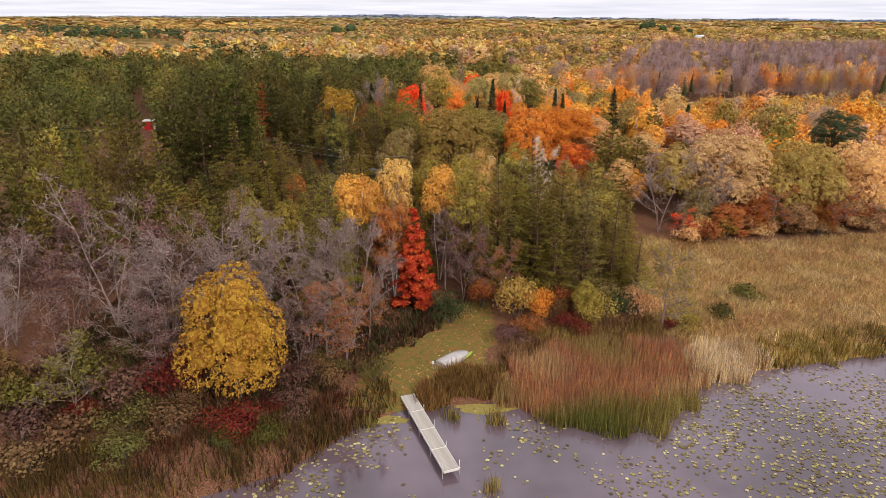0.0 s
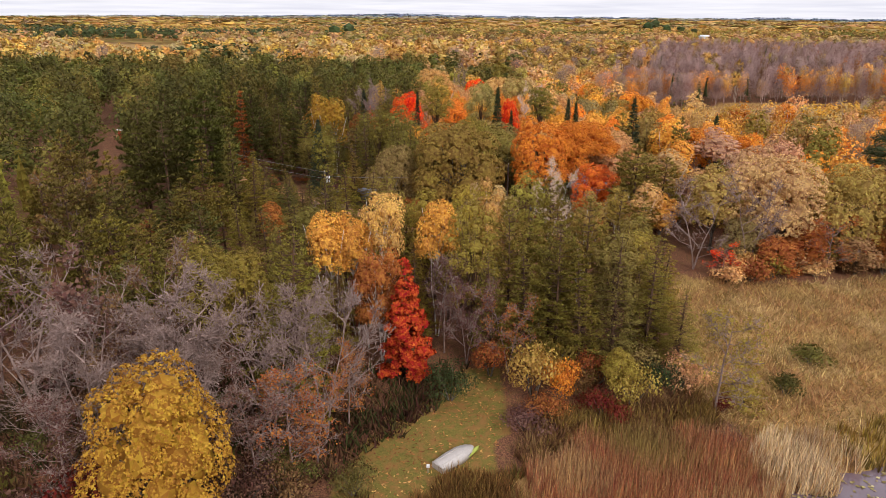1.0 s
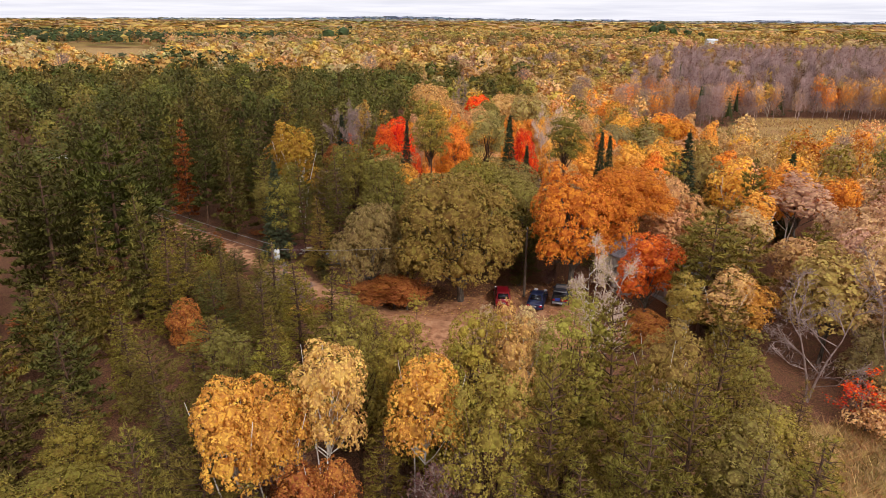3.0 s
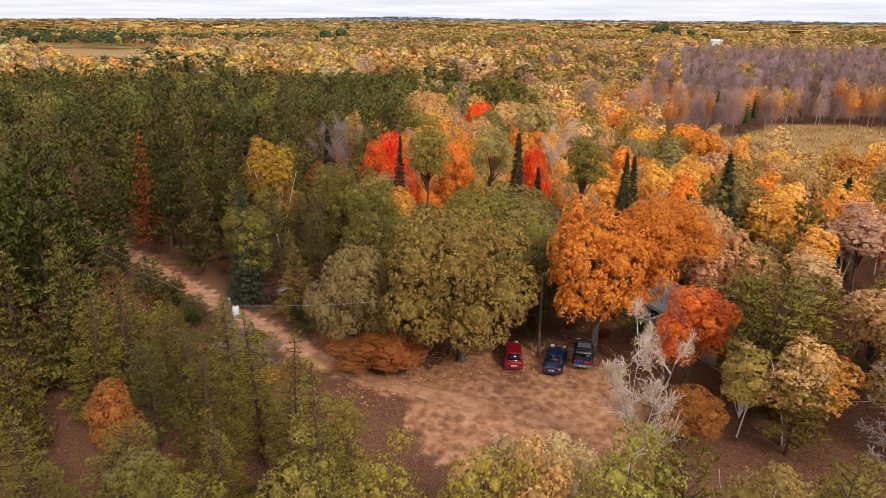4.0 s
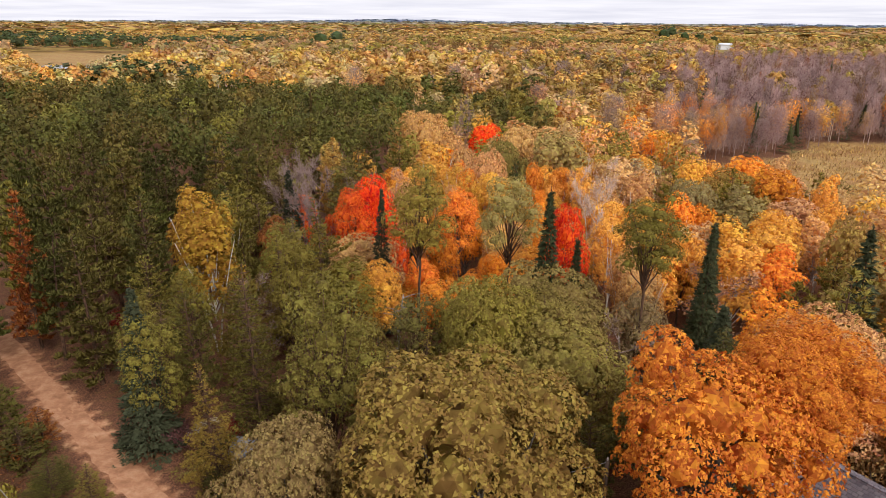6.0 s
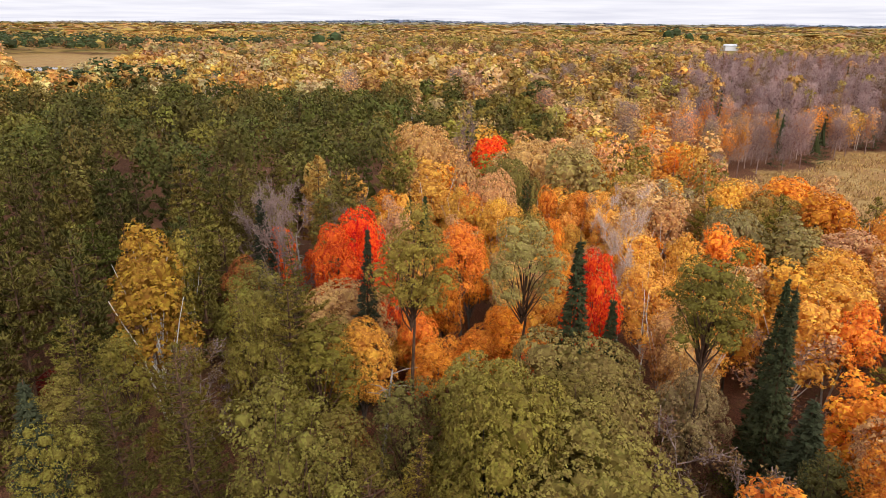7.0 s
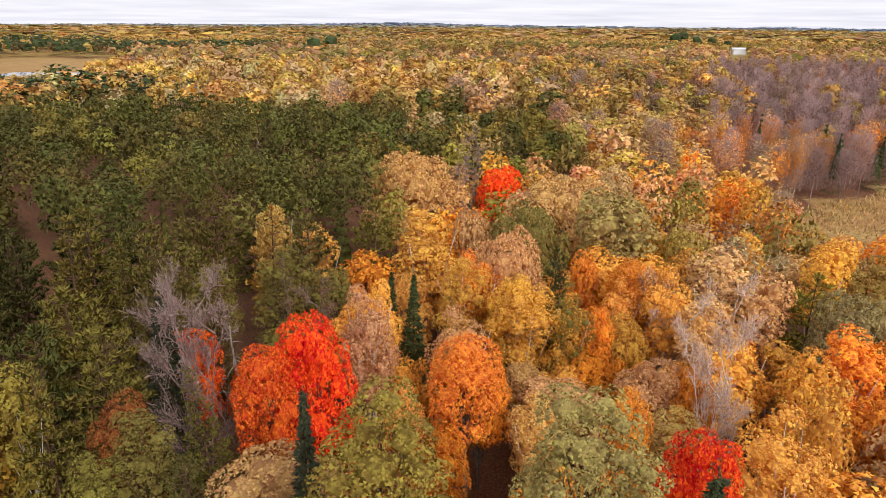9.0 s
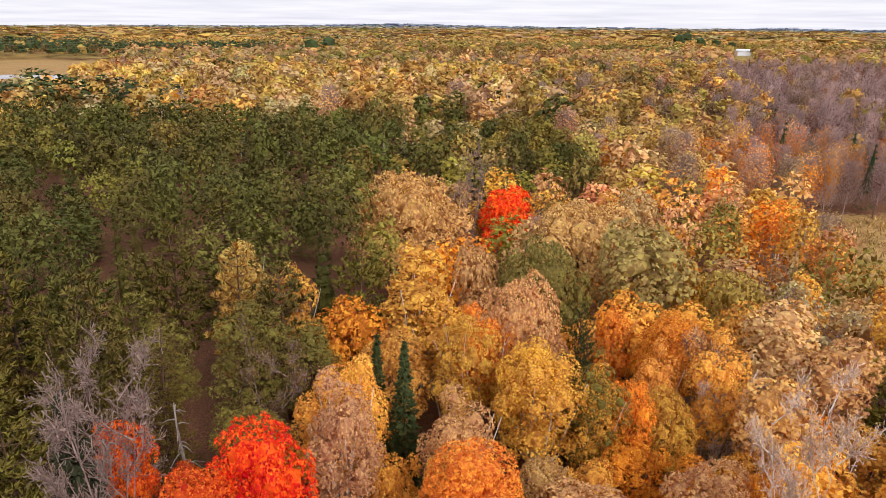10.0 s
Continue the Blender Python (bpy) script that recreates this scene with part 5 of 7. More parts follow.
MIX = {
    "bare_shore": ([("bare_tree", "tan", 5), ("sparse_tree", "purple-brown", 3), ("sparse_tree", "brown", 1)], 9.5, 3.6),
    "olive_pine": ([("pine_tree", "dark olive", 4), ("pine_tree", "olive", 3), ("pine_tree", "bronze olive", 2), ("larch_tree", "dark olive", 3), ("pine_tree", "moss green", 3), ("sparse_tree", "brown", 1), ("larch_tree", "yellow-olive", 1)], 13.2, 3.9),
    "dark_pine": ([("red_pine_tree", "dark green", 6), ("red_pine_tree", "mid green", 4), ("pine_tree", "moss green", 2), ("larch_tree", "moss green", 1)], 15.0, 6.6),
    "oaks": ([("oak_tree", "tan", 2), ("maple_tree", "pinkish tan", 2), ("maple_tree", "green-gold", 3), ("pine_tree", "olive", 2), ("maple_tree", "gold", 1), ("maple_tree", "orange", 1)], 11.5, 6.0),
    "autumn": ([("birch_tree", "gold", 5), ("birch_tree", "orange", 1.5), ("maple_tree", "gold", 2), ("maple_tree", "orange", 2), ("birch_tree", "tan", 3), ("maple_tree", "tan", 2), ("maple_tree", "green-gold", 1.5), ("sparse_tree", "pale yellow", 2), ("pine_tree", "olive", 1), ("spruce_tree", "blue-green", 0.2)], 12.2, 4.6),
    "mixed_pine": ([("pine_tree", "moss green", 5), ("pine_tree", "olive", 4), ("birch_tree", "pale yellow", 1.5), ("maple_tree", "green-gold", 1)], 12.5, 4.6),
    "autumn_far": ([("birch_tree", "yellow", 4), ("sparse_tree", "tan", 3), ("maple_tree", "tan", 2), ("maple_tree", "orange", 1), ("spruce_tree", "deep green", 0.7)], 13.0, 5.0),
    "aspen": ([("birch_tree", "dull gold", 6), ("birch_tree", "pale yellow", 4), ("birch_tree", "yellow", 3), ("pine_tree", "moss green", 1), ("sparse_tree", "tan", 1)], 16.4, 6.6),
    "grey_wood": ([("bare_tree", "purple-brown", 10), ("sparse_tree", "brown", 1.4), ("sparse_tree", "rust", 0.6), ("birch_tree", "dull gold", 0.4), ("spruce_tree", "deep green", 0.15)], 14.0, 4.6),
    "grey_edge": ([("bare_tree", "purple-brown", 5), ("sparse_tree", "orange", 3), ("sparse_tree", "gold", 2), ("birch_tree", "dull gold", 0.6), ("maple_tree", "rust", 0.5), ("spruce_tree", "deep green", 1.0), ("sparse_tree", "tan", 2)], 12.5, 4.2),
    "far_mixed": ([("birch_tree", "dull gold", 5), ("maple_tree", "green-gold", 3), ("maple_tree", "dull brown", 2), ("maple_tree", "tan", 1), ("sparse_tree", "brown", 3), ("pine_tree", "mid green", 1.4), ("maple_tree", "dull olive", 2), ("birch_tree", "yellow", 2)], 13.5, 6.5),
}
WIDTH = {"oak_tree": 10, "maple_tree": 6.4, "birch_tree": 4.8, "pine_tree": 5.2, "red_pine_tree": 5.6, "larch_tree": 4.6, "spruce_tree": 4.2, "bare_tree": 6.6, "sparse_tree": 6.2}
LIMIT = {"pine_tree": 150, "larch_tree": 70, "red_pine_tree": 110, "maple_tree": 110, "birch_tree": 110, "sparse_tree": 70, "bare_tree": 60, "oak_tree": 22, "spruce_tree": 30}
grow_rng = random.Random(77)
WILD = []
CELL = {}


def clear_of(x, y, r):
    for i in range(int(x // 8) - 1, int(x // 8) + 2):
        for j in range(int(y // 8) - 1, int(y // 8) + 2):
            for a, b, c in CELL.get((i, j), ()):
                if (x - a) ** 2 + (y - b) ** 2 < (0.62 * (r + c)) ** 2:
                    return False
    return True


def claim(x, y, r):
    CELL.setdefault((int(x // 8), int(y // 8)), []).append((x, y, r))


for a_, b_, c_ in PLACED:
    claim(a_, b_, min(c_, 5.5))


def scatter():
    """Trees by zone: near ones are things, those farther off are gathered for the joined woods."""
    order = []
    y = 40.0
    while y < 520:
        half = 60 + 0.78 * max(y - 20, 0) if y > 110 else 62
        step = 3.0 if y < 280 else 4.6
        x = -half
        while x < half:
            order.append((x + grow_rng.uniform(-0.5, 0.5) * step, y + grow_rng.uniform(-0.5, 0.5) * step))
            x += step
        y += step
    order.sort(key=lambda p: p[1] + 0.35 * abs(p[0]))
    for x, y in order:
        zone = zone_of(x, y)
        if not zone:
            continue
        mix, top, gap = MIX[zone]
        kind, colour, _ = grow_rng.choices(mix, [m[2] for m in mix])[0]
        wd = WIDTH[kind] * grow_rng.uniform(0.8, 1.2) * {"aspen": 1.5, "far_mixed": 1.3, "autumn_far": 1.2}.get(zone, 1.0)
        if not clear_of(x, y, min(wd, gap * 1.25) * 0.62):
            continue
        claim(x, y, min(wd, gap * 1.25) * 0.62)
        h = top * grow_rng.uniform(0.76, 1.12)
        if abs(x) < 34 and 62 < y < 178:
            h *= 0.88 if y > 120 else 0.74
        near = abs(x) < 52 and y < 176 and COUNT.get(kind, 0) < LIMIT.get(kind, 0)
        if near:
            plant(kind, x, y, gz(x, y) + h, wd, colour, rng=grow_rng)
        else:
            WILD.append((kind, x, y, h, wd, colour))


scatter()
# low growth under and before the trees
for _ in range(210):
    x, y = grow_rng.uniform(-40, 30), grow_rng.uniform(40, 150)
    zone = zone_of(x, y)
    if not zone and not (y < 63 and y > shore_y(x) + 3.5 and not in_poly(x, y, LAWN) and x < 24):
        continue
    plant("shrub", x, y, gz(x, y) + grow_rng.uniform(0.8, 2.2), grow_rng.uniform(1.8, 3.6), grow_rng.choice(["rust", "brown", "brown", "dark green", "moss green", "purple-brown", "dark red", "moss green"]), rng=grow_rng)


for _ in range(26):
    x, y = grow_rng.uniform(-40, -12), grow_rng.uniform(98, 126)
    if float(seg_dist(x, y, ROAD)) > 2.6 and y < np.interp(x, [-46, -36, -26, -16, -5], [140, 131, 122, 112, 103.5]):
        plant(grow_rng.choice(["pine_tree", "pine_tree", "shrub"]), x, y, gz(x, y) + grow_rng.uniform(1.2, 4.6), grow_rng.uniform(1.6, 2.8), grow_rng.choice(["moss green", "mid green", "olive", "rust"]), rng=grow_rng)


# ---- joined woods ----
for x, y, h, wd in ((-97, 291, 19, 13), (-87, 295, 18, 12), (-78, 292, 17, 10), (-106, 287, 16.5, 11), (-120, 296, 17, 11), (-70, 300, 15, 9)):
    WILD.append(("red_pine_tree", x, y, h, wd, "deep green"))
def coarse(kind, detail, leaf, seed):
    """The crown, and the stem where it shows, of a coarse tree for woods far from the camera. detail: lobes, leaves."""
    lobes, n = detail
    rng = np.random.default_rng(seed)
    nh, nw = KINDS[kind][:2]
    g, stem = Geo(), Geo()
    if kind in ("bare_tree", "sparse_tree"):
        stem.tube([(0, 0, 0), (0.3, 0.1, nh * 0.9)], [0.15, 0.04], 3, False)
        k = int(n * 1.3)
        a, z = rng.uniform(0, 6.28, k), rng.uniform(0.25, 0.92, k) * nh
        rr = rng.uniform(0.05, 0.42, k) * nw * np.sqrt(1.1 - z / nh)
        al = np.column_stack([np.cos(a) * 0.55, np.sin(a) * 0.55, np.full(k, 0.8)]) + rng.normal(0, 0.25, (k, 3))
        stem.cards(np.column_stack([rr * np.cos(a), rr * np.sin(a), z]), on_sphere(k, rng), min(leaf * 3.0, 1.0) * rng.uniform(0.5, 1.2, k), rng, aspect=0.045, along=al)
        k = n if kind == "sparse_tree" else n // 4
        d = on_sphere(k, rng)
        g.cards(np.array([0, 0, 0.62 * nh]) + d * [0.4 * nw, 0.4 * nw, 0.4 * nh] * rng.uniform(0.05, 1, (k, 1)) ** 0.6, unit(d + rng.normal(0, 0.5, d.shape)), np.full(k, leaf * 0.7), rng, face=d)
        return g, stem
    if kind in ("larch_tree", "spruce_tree"):
        g.lump((0, 0, nh * 0.46), (nw * 0.24, nw * 0.24, nh * 0.42), 1, rng, 0.2, taper=0.9)
        f = rng.uniform(0, 1, n) ** 1.3
        tier = np.floor(f * 11) / 11
        f = 0.55 * tier + 0.45 * f
        a = rng.uniform(0, 6.28, n)
        out = np.column_stack([np.cos(a), np.sin(a), np.full(n, 0.35)])
        p = np.column_stack([np.cos(a), np.sin(a), np.zeros(n)]) * ((1 - f) * nw * 0.47 * rng.uniform(0.6, 1.15, n))[:, None] + np.column_stack([np.zeros(n), np.zeros(n), nh * (0.06 + 0.93 * f)])
        g.cards(p, unit(out + [0, 0, 0.6] + rng.normal(0, 0.35, out.shape)), leaf * rng.uniform(0.8, 1.3, n), rng, aspect=0.4, along=out * [1, 1, -0.6], face=unit(out + [0, 0, 0.3]))
        return g, stem
    pine = kind in ("pine_tree", "red_pine_tree")
    z0 = (0.48 if kind == "red_pine_tree" else 0.34) if pine else (0.3 if kind == "birch_tree" else 0.12)
    rx, rz, cz = nw / 2, nh * (1 - z0) / 2, nh * (1 + z0) / 2
    if lobes == 1:
        c, r = np.array([[0, 0, cz]]), np.array([rx])
        flat = rz / rx
    else:
        c, r = crown_lobes(rng, lobes, cz, rx, rz, 0.42 if pine else 0.46)
        flat = 1.15
    if lobes == 1:
        g.lump(c[0], np.array([1, 1, flat]) * r[0] * 0.8, 1, rng, 0.16, low=-0.35, jag=0.05)
    per = 9 if lobes > 1 else 5
    want = n / per
    gap = math.sqrt(0.62 * 12.6 * np.sum(r ** 2) * flat / want / 0.8)
    pts, outs = spray_places(c, r, flat, gap, rng, low=-0.5)
    size = gap * 0.62
    leafage(g, pts, unit(outs + [0, 0, 0.5]) if pine else outs, size, per, leaf * (1.05 if pine else 1.2), rng)
    if lobes > 1:
        deep = spray_places(c, r * 0.66, flat, gap * 0.85, rng, low=-0.5, sink=0.8)
        leafage(g, deep[0], deep[1], size, 7, leaf * 1.7, rng, scatter_=0.8)
    if kind == "birch_tree" and lobes > 1:
        for s in range(2):
            stem.tube([(0.5 * s, 0, 0), (0.8 * s - 0.2, 0.1, nh * 0.8)], [0.11, 0.05], 3, False)
    return g, stem


STEM_TINT = {"birch_tree": (216, 206, 190), "bare_tree": (178, 150, 142), "sparse_tree": (176, 152, 140)}


def woods(name, label, trees, counts, leaf, seed, stems=True, mat=None):
    """One object out of many coarse trees."""
    rng = np.random.default_rng(seed)
    vs, fs, ts, ns, off = [], {3: [], 4: []}, [], [], 0
    by_kind = {}
    for t in trees:
        by_kind.setdefault(t[0], []).append(t)
    for kind, rows in sorted(by_kind.items()):
        nh, nw = KINDS[kind][:2]
        for i in range(5):
            rw = rows[i::5]
            if not rw:
                continue
            k = len(rw)
            xy = np.array([r[1:3] for r in rw])
            h, w = np.array([r[3] for r in rw]) / nh, np.array([r[4] for r in rw]) / nw
            a = rng.uniform(0, 6.28, k)
            ca, sa = np.cos(a)[:, None], np.sin(a)[:, None]
            col = np.array([lin(*[min(250, c * q) for c, q in zip(COLOURS[r[5]], rng.uniform(0.95, 1.05, 3) * (rng.uniform(0.9, 1.08) if mat else rng.uniform(0.82, 1.12)))]) for r in rw])
            for n_part, g in enumerate(coarse(kind, counts, leaf, seed + 7 * i)):
                if not g.v or (n_part and not stems and kind != "bare_tree"):
                    continue
                v, faces = g.arrays()
                x = (v[None, :, 0] * ca - v[None, :, 1] * sa) * w[:, None] + xy[:, :1]
                y = (v[None, :, 0] * sa + v[None, :, 1] * ca) * w[:, None] + xy[:, 1:]
                z = v[None, :, 2] * h[:, None] + ground_z(xy[:, 0], xy[:, 1])[:, None]
                vs.append(np.stack([x, y, z], -1).reshape(-1, 3))
                nv = np.concatenate(g.nrm)
                ns.append(np.stack([nv[None, :, 0] * ca - nv[None, :, 1] * sa, nv[None, :, 0] * sa + nv[None, :, 1] * ca, np.repeat(nv[None, :, 2], k, 0)], -1).reshape(-1, 3))
                for f in faces:
                    fs[f.shape[1]].append((f[None] + (np.arange(k) * len(v))[:, None, None]).reshape(-1, f.shape[1]) + off)
                off += k * len(v)
                c = col if not n_part else np.array([lin(*[q * s_ for q in STEM_TINT[kind]]) for s_ in rng.uniform(0.85, 1.1, k)])
                ts.append(np.repeat(np.column_stack([c, np.ones(k)]), len(v), axis=0))
    me = mesh_np(name, np.concatenate(vs), [np.concatenate(f) for f in fs.values() if f], mat or WOODS, tint=np.concatenate(ts), normals=np.concatenate(ns))
    return tagged(new(name, me), label, "forest", kind="stuff")


def dist(t):
    return math.hypot(t[1], t[2] - 90)


woods("woodland", "mixed autumn woodland of pines and yellow birches", [t for t in WILD if dist(t) < 120], (11, 2600), 0.165, 301)
woods("forest", "autumn forest with dark pine plantation and golden aspens", [t for t in WILD if 120 <= dist(t) < 190], (9, 1500), 0.225, 351)
woods("farther_forest", "autumn forest of bare grey trees and golden aspens", [t for t in WILD if 190 <= dist(t) < 280], (7, 640), 0.34, 401)
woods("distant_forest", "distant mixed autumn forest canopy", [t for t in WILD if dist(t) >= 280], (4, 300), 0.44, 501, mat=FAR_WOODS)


def far_trees():
    """The canopy from half a kilometre out to the hills."""
    rng = np.random.default_rng(9)
    near, mid = [], []
    choice = [("birch_tree", "dull gold", 7), ("maple_tree", "dull olive", 3), ("maple_tree", "dull brown", 3.5), ("maple_tree", "tan", 1.6), ("sparse_tree", "brown", 2.5), ("pine_tree", "mid green", 1.6), ("maple_tree", "green-gold", 4), ("maple_tree", "olive", 0.8)]
    wts = np.array([c[2] for c in choice])
    for n, r0, r1, w0, h0, out in ((6000, 500, 1150, 9.5, 13, near), (6000, 1100, 2400, 20, 13, mid), (5000, 2300, 4800, 38, 15, mid)):
        r = np.sqrt(rng.uniform(r0 ** 2, r1 ** 2, n))
        a = rng.uniform(-0.66, 0.66, n)
        x, y = r * np.sin(a), r * np.cos(a)
        stand = np.sin(x * 0.013 + 1.7 * np.sin(y * 0.008)) + np.sin(y * 0.017 + x * 0.004)
        drift = np.stack([np.sin(x * (0.009 + 0.002 * j) + 2.1 * j + 1.5 * np.sin(y * 0.011 + j)) + np.sin(y * (0.007 + 0.0015 * j) + 4.3 * j) for j in range(len(choice))], -1)
        bad = in_poly(x, y, FIELD) | (y < 520) | (seg_dist(x, y, [(330, 880), (196, 560)]) < 11)
        for i in np.nonzero(~bad)[0]:
            w = wts * np.exp(1.3 * drift[i])
            if stand[i] > 1.0 or (x[i] < -170 and 690 < y[i] < 830):
                w[5] *= 40 if x[i] < -170 else 8
            elif stand[i] < -0.8:
                w[4] *= 4
            elif stand[i] > 0.2:
                w[[0, 6]] *= 3
            k = choice[rng.choice(len(choice), p=w / w.sum())]
            # distance haze painted into the tint: paler past 2.9 km, blue past 3.5
            tone = k[1] if r[i] < 2900 else ("haze blue" if r[i] > 3500 else "haze green")
            if k[0] == "pine_tree" and x[i] < -170 and r[i] < 1150:
                tone = "deep green"
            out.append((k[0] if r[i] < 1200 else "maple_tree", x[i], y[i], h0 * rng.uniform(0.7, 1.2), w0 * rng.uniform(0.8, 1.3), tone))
    for x, y, h, wd in ((236, 815, 25, 15), (248, 826, 27, 16), (258, 812, 22, 13), (278, 824, 20, 12), (292, 818, 18, 11), (-98, 640, 21, 15), (-86, 648, 23, 14)):
        near.append(("red_pine_tree", x, y, h, wd, "deep green"))
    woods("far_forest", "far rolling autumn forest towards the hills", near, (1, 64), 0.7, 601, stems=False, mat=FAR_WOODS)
    woods("horizon_forest", "wooded hills on the horizon, tinted with distance haze", mid, (1, 12), 2.2, 701, stems=False, mat=FAR_WOODS)


far_trees()


# ---- reeds, grasses and lily pads ----
def blades(name, label, pts, height, width, tints, seed, lean=0.25, category="grass"):
    """Upright blades, one leaf each, gathered in one object."""
    rng = np.random.default_rng(seed)
    n = len(pts)
    h = height * rng.uniform(0.6, 1.25, n)
    a = rng.uniform(0, 6.28, n)
    side = np.column_stack([np.cos(a), np.sin(a), np.zeros(n)]) * (width * rng.uniform(0.6, 1.4, n))[:, None]
    top = pts + np.column_stack([rng.normal(0, lean, n) * h, rng.normal(0, lean, n) * h, h])
    v = np.stack([pts - side, pts + side, top], 1).reshape(-1, 3)
    tint = np.repeat(np.column_stack([tints, np.ones(n)]), 3, axis=0)
    tagged(new(name, mesh_np(name, v, [np.arange(3 * n).reshape(n, 3)], GRASS, tint=tint)), label, category, kind="stuff")


def spread(poly, n, seed, clump=0.0, ragged=0.4):
    """Places inside an outline, on the ground, gathered in clumps where asked."""
    rng = np.random.default_rng(seed)
    p = np.array(poly)
    lo, hi = p.min(0), p.max(0)
    xy = rng.uniform(lo, hi, (n * 3, 2))
    if clump:
        c = rng.uniform(lo, hi, (n // 14 + 1, 2))
        xy = c[rng.integers(0, len(c), n * 3)] + rng.normal(0, clump, (n * 3, 2))
    wob = np.column_stack([np.sin(xy[:, 1] * 1.7 + seed) + 0.6 * np.sin(xy[:, 0] * 2.9), np.sin(xy[:, 0] * 1.5 + seed) + 0.6 * np.sin(xy[:, 1] * 3.1 + xy[:, 0])]) * ragged
    xy = xy[in_poly(xy[:, 0] + wob[:, 0], xy[:, 1] + wob[:, 1], poly)][:n]
    return np.column_stack([xy, ground_z(xy[:, 0], xy[:, 1])])


def shades(pts, seed, *cols):
    """Colours in drifts over the places."""
    rng = np.random.default_rng(seed)
    f = 0.5 + 0.28 * np.sin(pts[:, 0] * 0.55 + seed) + 0.28 * np.sin(pts[:, 1] * 0.6 + pts[:, 0] * 0.23 + seed * 2) + rng.normal(0, 0.16, len(pts))
    cols = np.array([lin(*c) for c in cols])
    i = np.clip((f * len(cols)).astype(int), 0, len(cols) - 1)
    return cols[i] * rng.uniform(0.55, 1.4, (len(pts), 1))


BED = [(4, 47), (6.0, 51.5), (11.0, 55.8), (17.3, 56.4), (22, 57), (23.5, 51), (20.5, 46.6), (16.8, 42.6), (12.5, 42.6), (9.3, 44.2), (7, 45.4)]
reed = spread(BED, 28000, 1, 0.5)
reed[:, 2] = np.maximum(reed[:, 2], WATER_Z - 0.1)
front = np.clip((reed[:, 1] - 43.2 - 0.18 * (reed[:, 0] - 12)) / 7.5, 0, 1)
rc = shades(reed, 3, (160, 132, 78), (182, 134, 92), (186, 118, 84), (192, 152, 106))
green = shades(reed, 4, (112, 108, 50), (136, 120, 58), (150, 130, 70))
pick = (np.random.default_rng(2).uniform(0, 1, len(reed)) < smooth(0.55, 0.2, front))[:, None]
blades("reeds", "tall reddish brown reeds standing in shallow water", reed, 1.5, 0.022, np.where(pick, green, rc), 5, 0.10)
pale = spread([(21.5, 49.5), (22.5, 54.5), (26, 56), (30, 55.4), (30.5, 53), (26, 50.5)], 3000, 6, 0.4)
blades("dry_reeds", "pale bleached dry reeds at the water's edge", pale, 1.7, 0.04, shades(pale, 7, (214, 184, 140), (196, 160, 112), (222, 196, 156)), 8, 0.13)
edge_r = spread([(29.5, 52.6), (30, 57), (44, 60), (75, 66), (75, 61), (43, 55.6)], 5500, 9, 0.6)
blades("sedge", "olive sedge along the shore", edge_r, 1.1, 0.05, shades(edge_r, 10, (140, 116, 56), (160, 128, 60), (124, 104, 52)), 11, 0.16)
bank = spread([(-3.2, 46.2), (-4.6, 49.5), (-8.4, 47.6), (-13, 44.0), (-20, 41.5), (-40, 37), (-60, 30), (-60, 12), (-38, 25), (-22, 32), (-15.3, 35.2), (-11, 37.4), (-8.3, 40.8), (-5.9, 43.8)], 20000, 12, 0.7)
bank[:, 2] = np.maximum(bank[:, 2], WATER_Z - 0.1)
blades("bank_sedge", "brown-olive sedge covering the lake bank", bank, 1.25, 0.045, shades(bank, 13, (84, 64, 34), (108, 82, 40), (74, 60, 32), (96, 60, 38)), 14, 0.22)
dockside = spread([(-2.2, 46.0), (-1.6, 49.6), (0.6, 51.4), (3.0, 51.0), (6.2, 51.8), (4.6, 48.4), (2, 47.4)], 4200, 15, 0.4)
blades("shore_grass", "tangled brown grass beside the jetty", dockside, 1.15, 0.045, shades(dockside, 16, (128, 96, 52), (156, 112, 66), (112, 96, 48)), 17, 0.25)
tuft_pts = np.array([(0.6, 45.2), (1.2, 44.9), (3.9, 44.6), (4.3, 44.9), (4.6, 44.4), (-5.6, 43.9), (3.4, 36.4), (3.6, 36.9)])
tuft = tuft_pts[np.random.default_rng(3).integers(0, len(tuft_pts), 420)] + np.random.default_rng(4).normal(0, 0.28, (420, 2))
tuft = np.column_stack([tuft, np.full(len(tuft), WATER_Z - 0.1)])
blades("water_reeds", "small tufts of reed in open water", tuft, 1.3, 0.035, shades(tuft, 18, (120, 110, 52), (150, 126, 66)), 19, 0.14)
meadow = spread([(20, 54), (22, 66), (25, 80), (28, 86), (34.5, 83.5), (47, 84.5), (61, 87), (92, 92), (92, 66), (60, 60), (30, 56)], 80000, 20, 0.8)
blades("marsh_grass", "matted tan marsh grass with rusty drifts", meadow, 0.62, 0.034, shades(meadow, 21, (168, 138, 86), (196, 160, 106), (184, 136, 90), (150, 126, 72), (202, 170, 118)), 22, 0.75)
tangle = spread([(5.4, 52), (6.5, 57), (9, 59.5), (14, 61), (22, 62), (22, 56.5), (17, 55.8), (11, 55)], 9000, 23, 0.5)
blades("rough_growth", "tangled brown and olive undergrowth", tangle, 1.0, 0.07, shades(tangle, 24, (132, 104, 58), (150, 120, 62), (120, 84, 56), (142, 108, 72)), 25, 0.4, "undergrowth")
far_m = spread(FAR_MEADOW[:6] + FAR_MEADOW[7:], 45000, 26, 1.6)
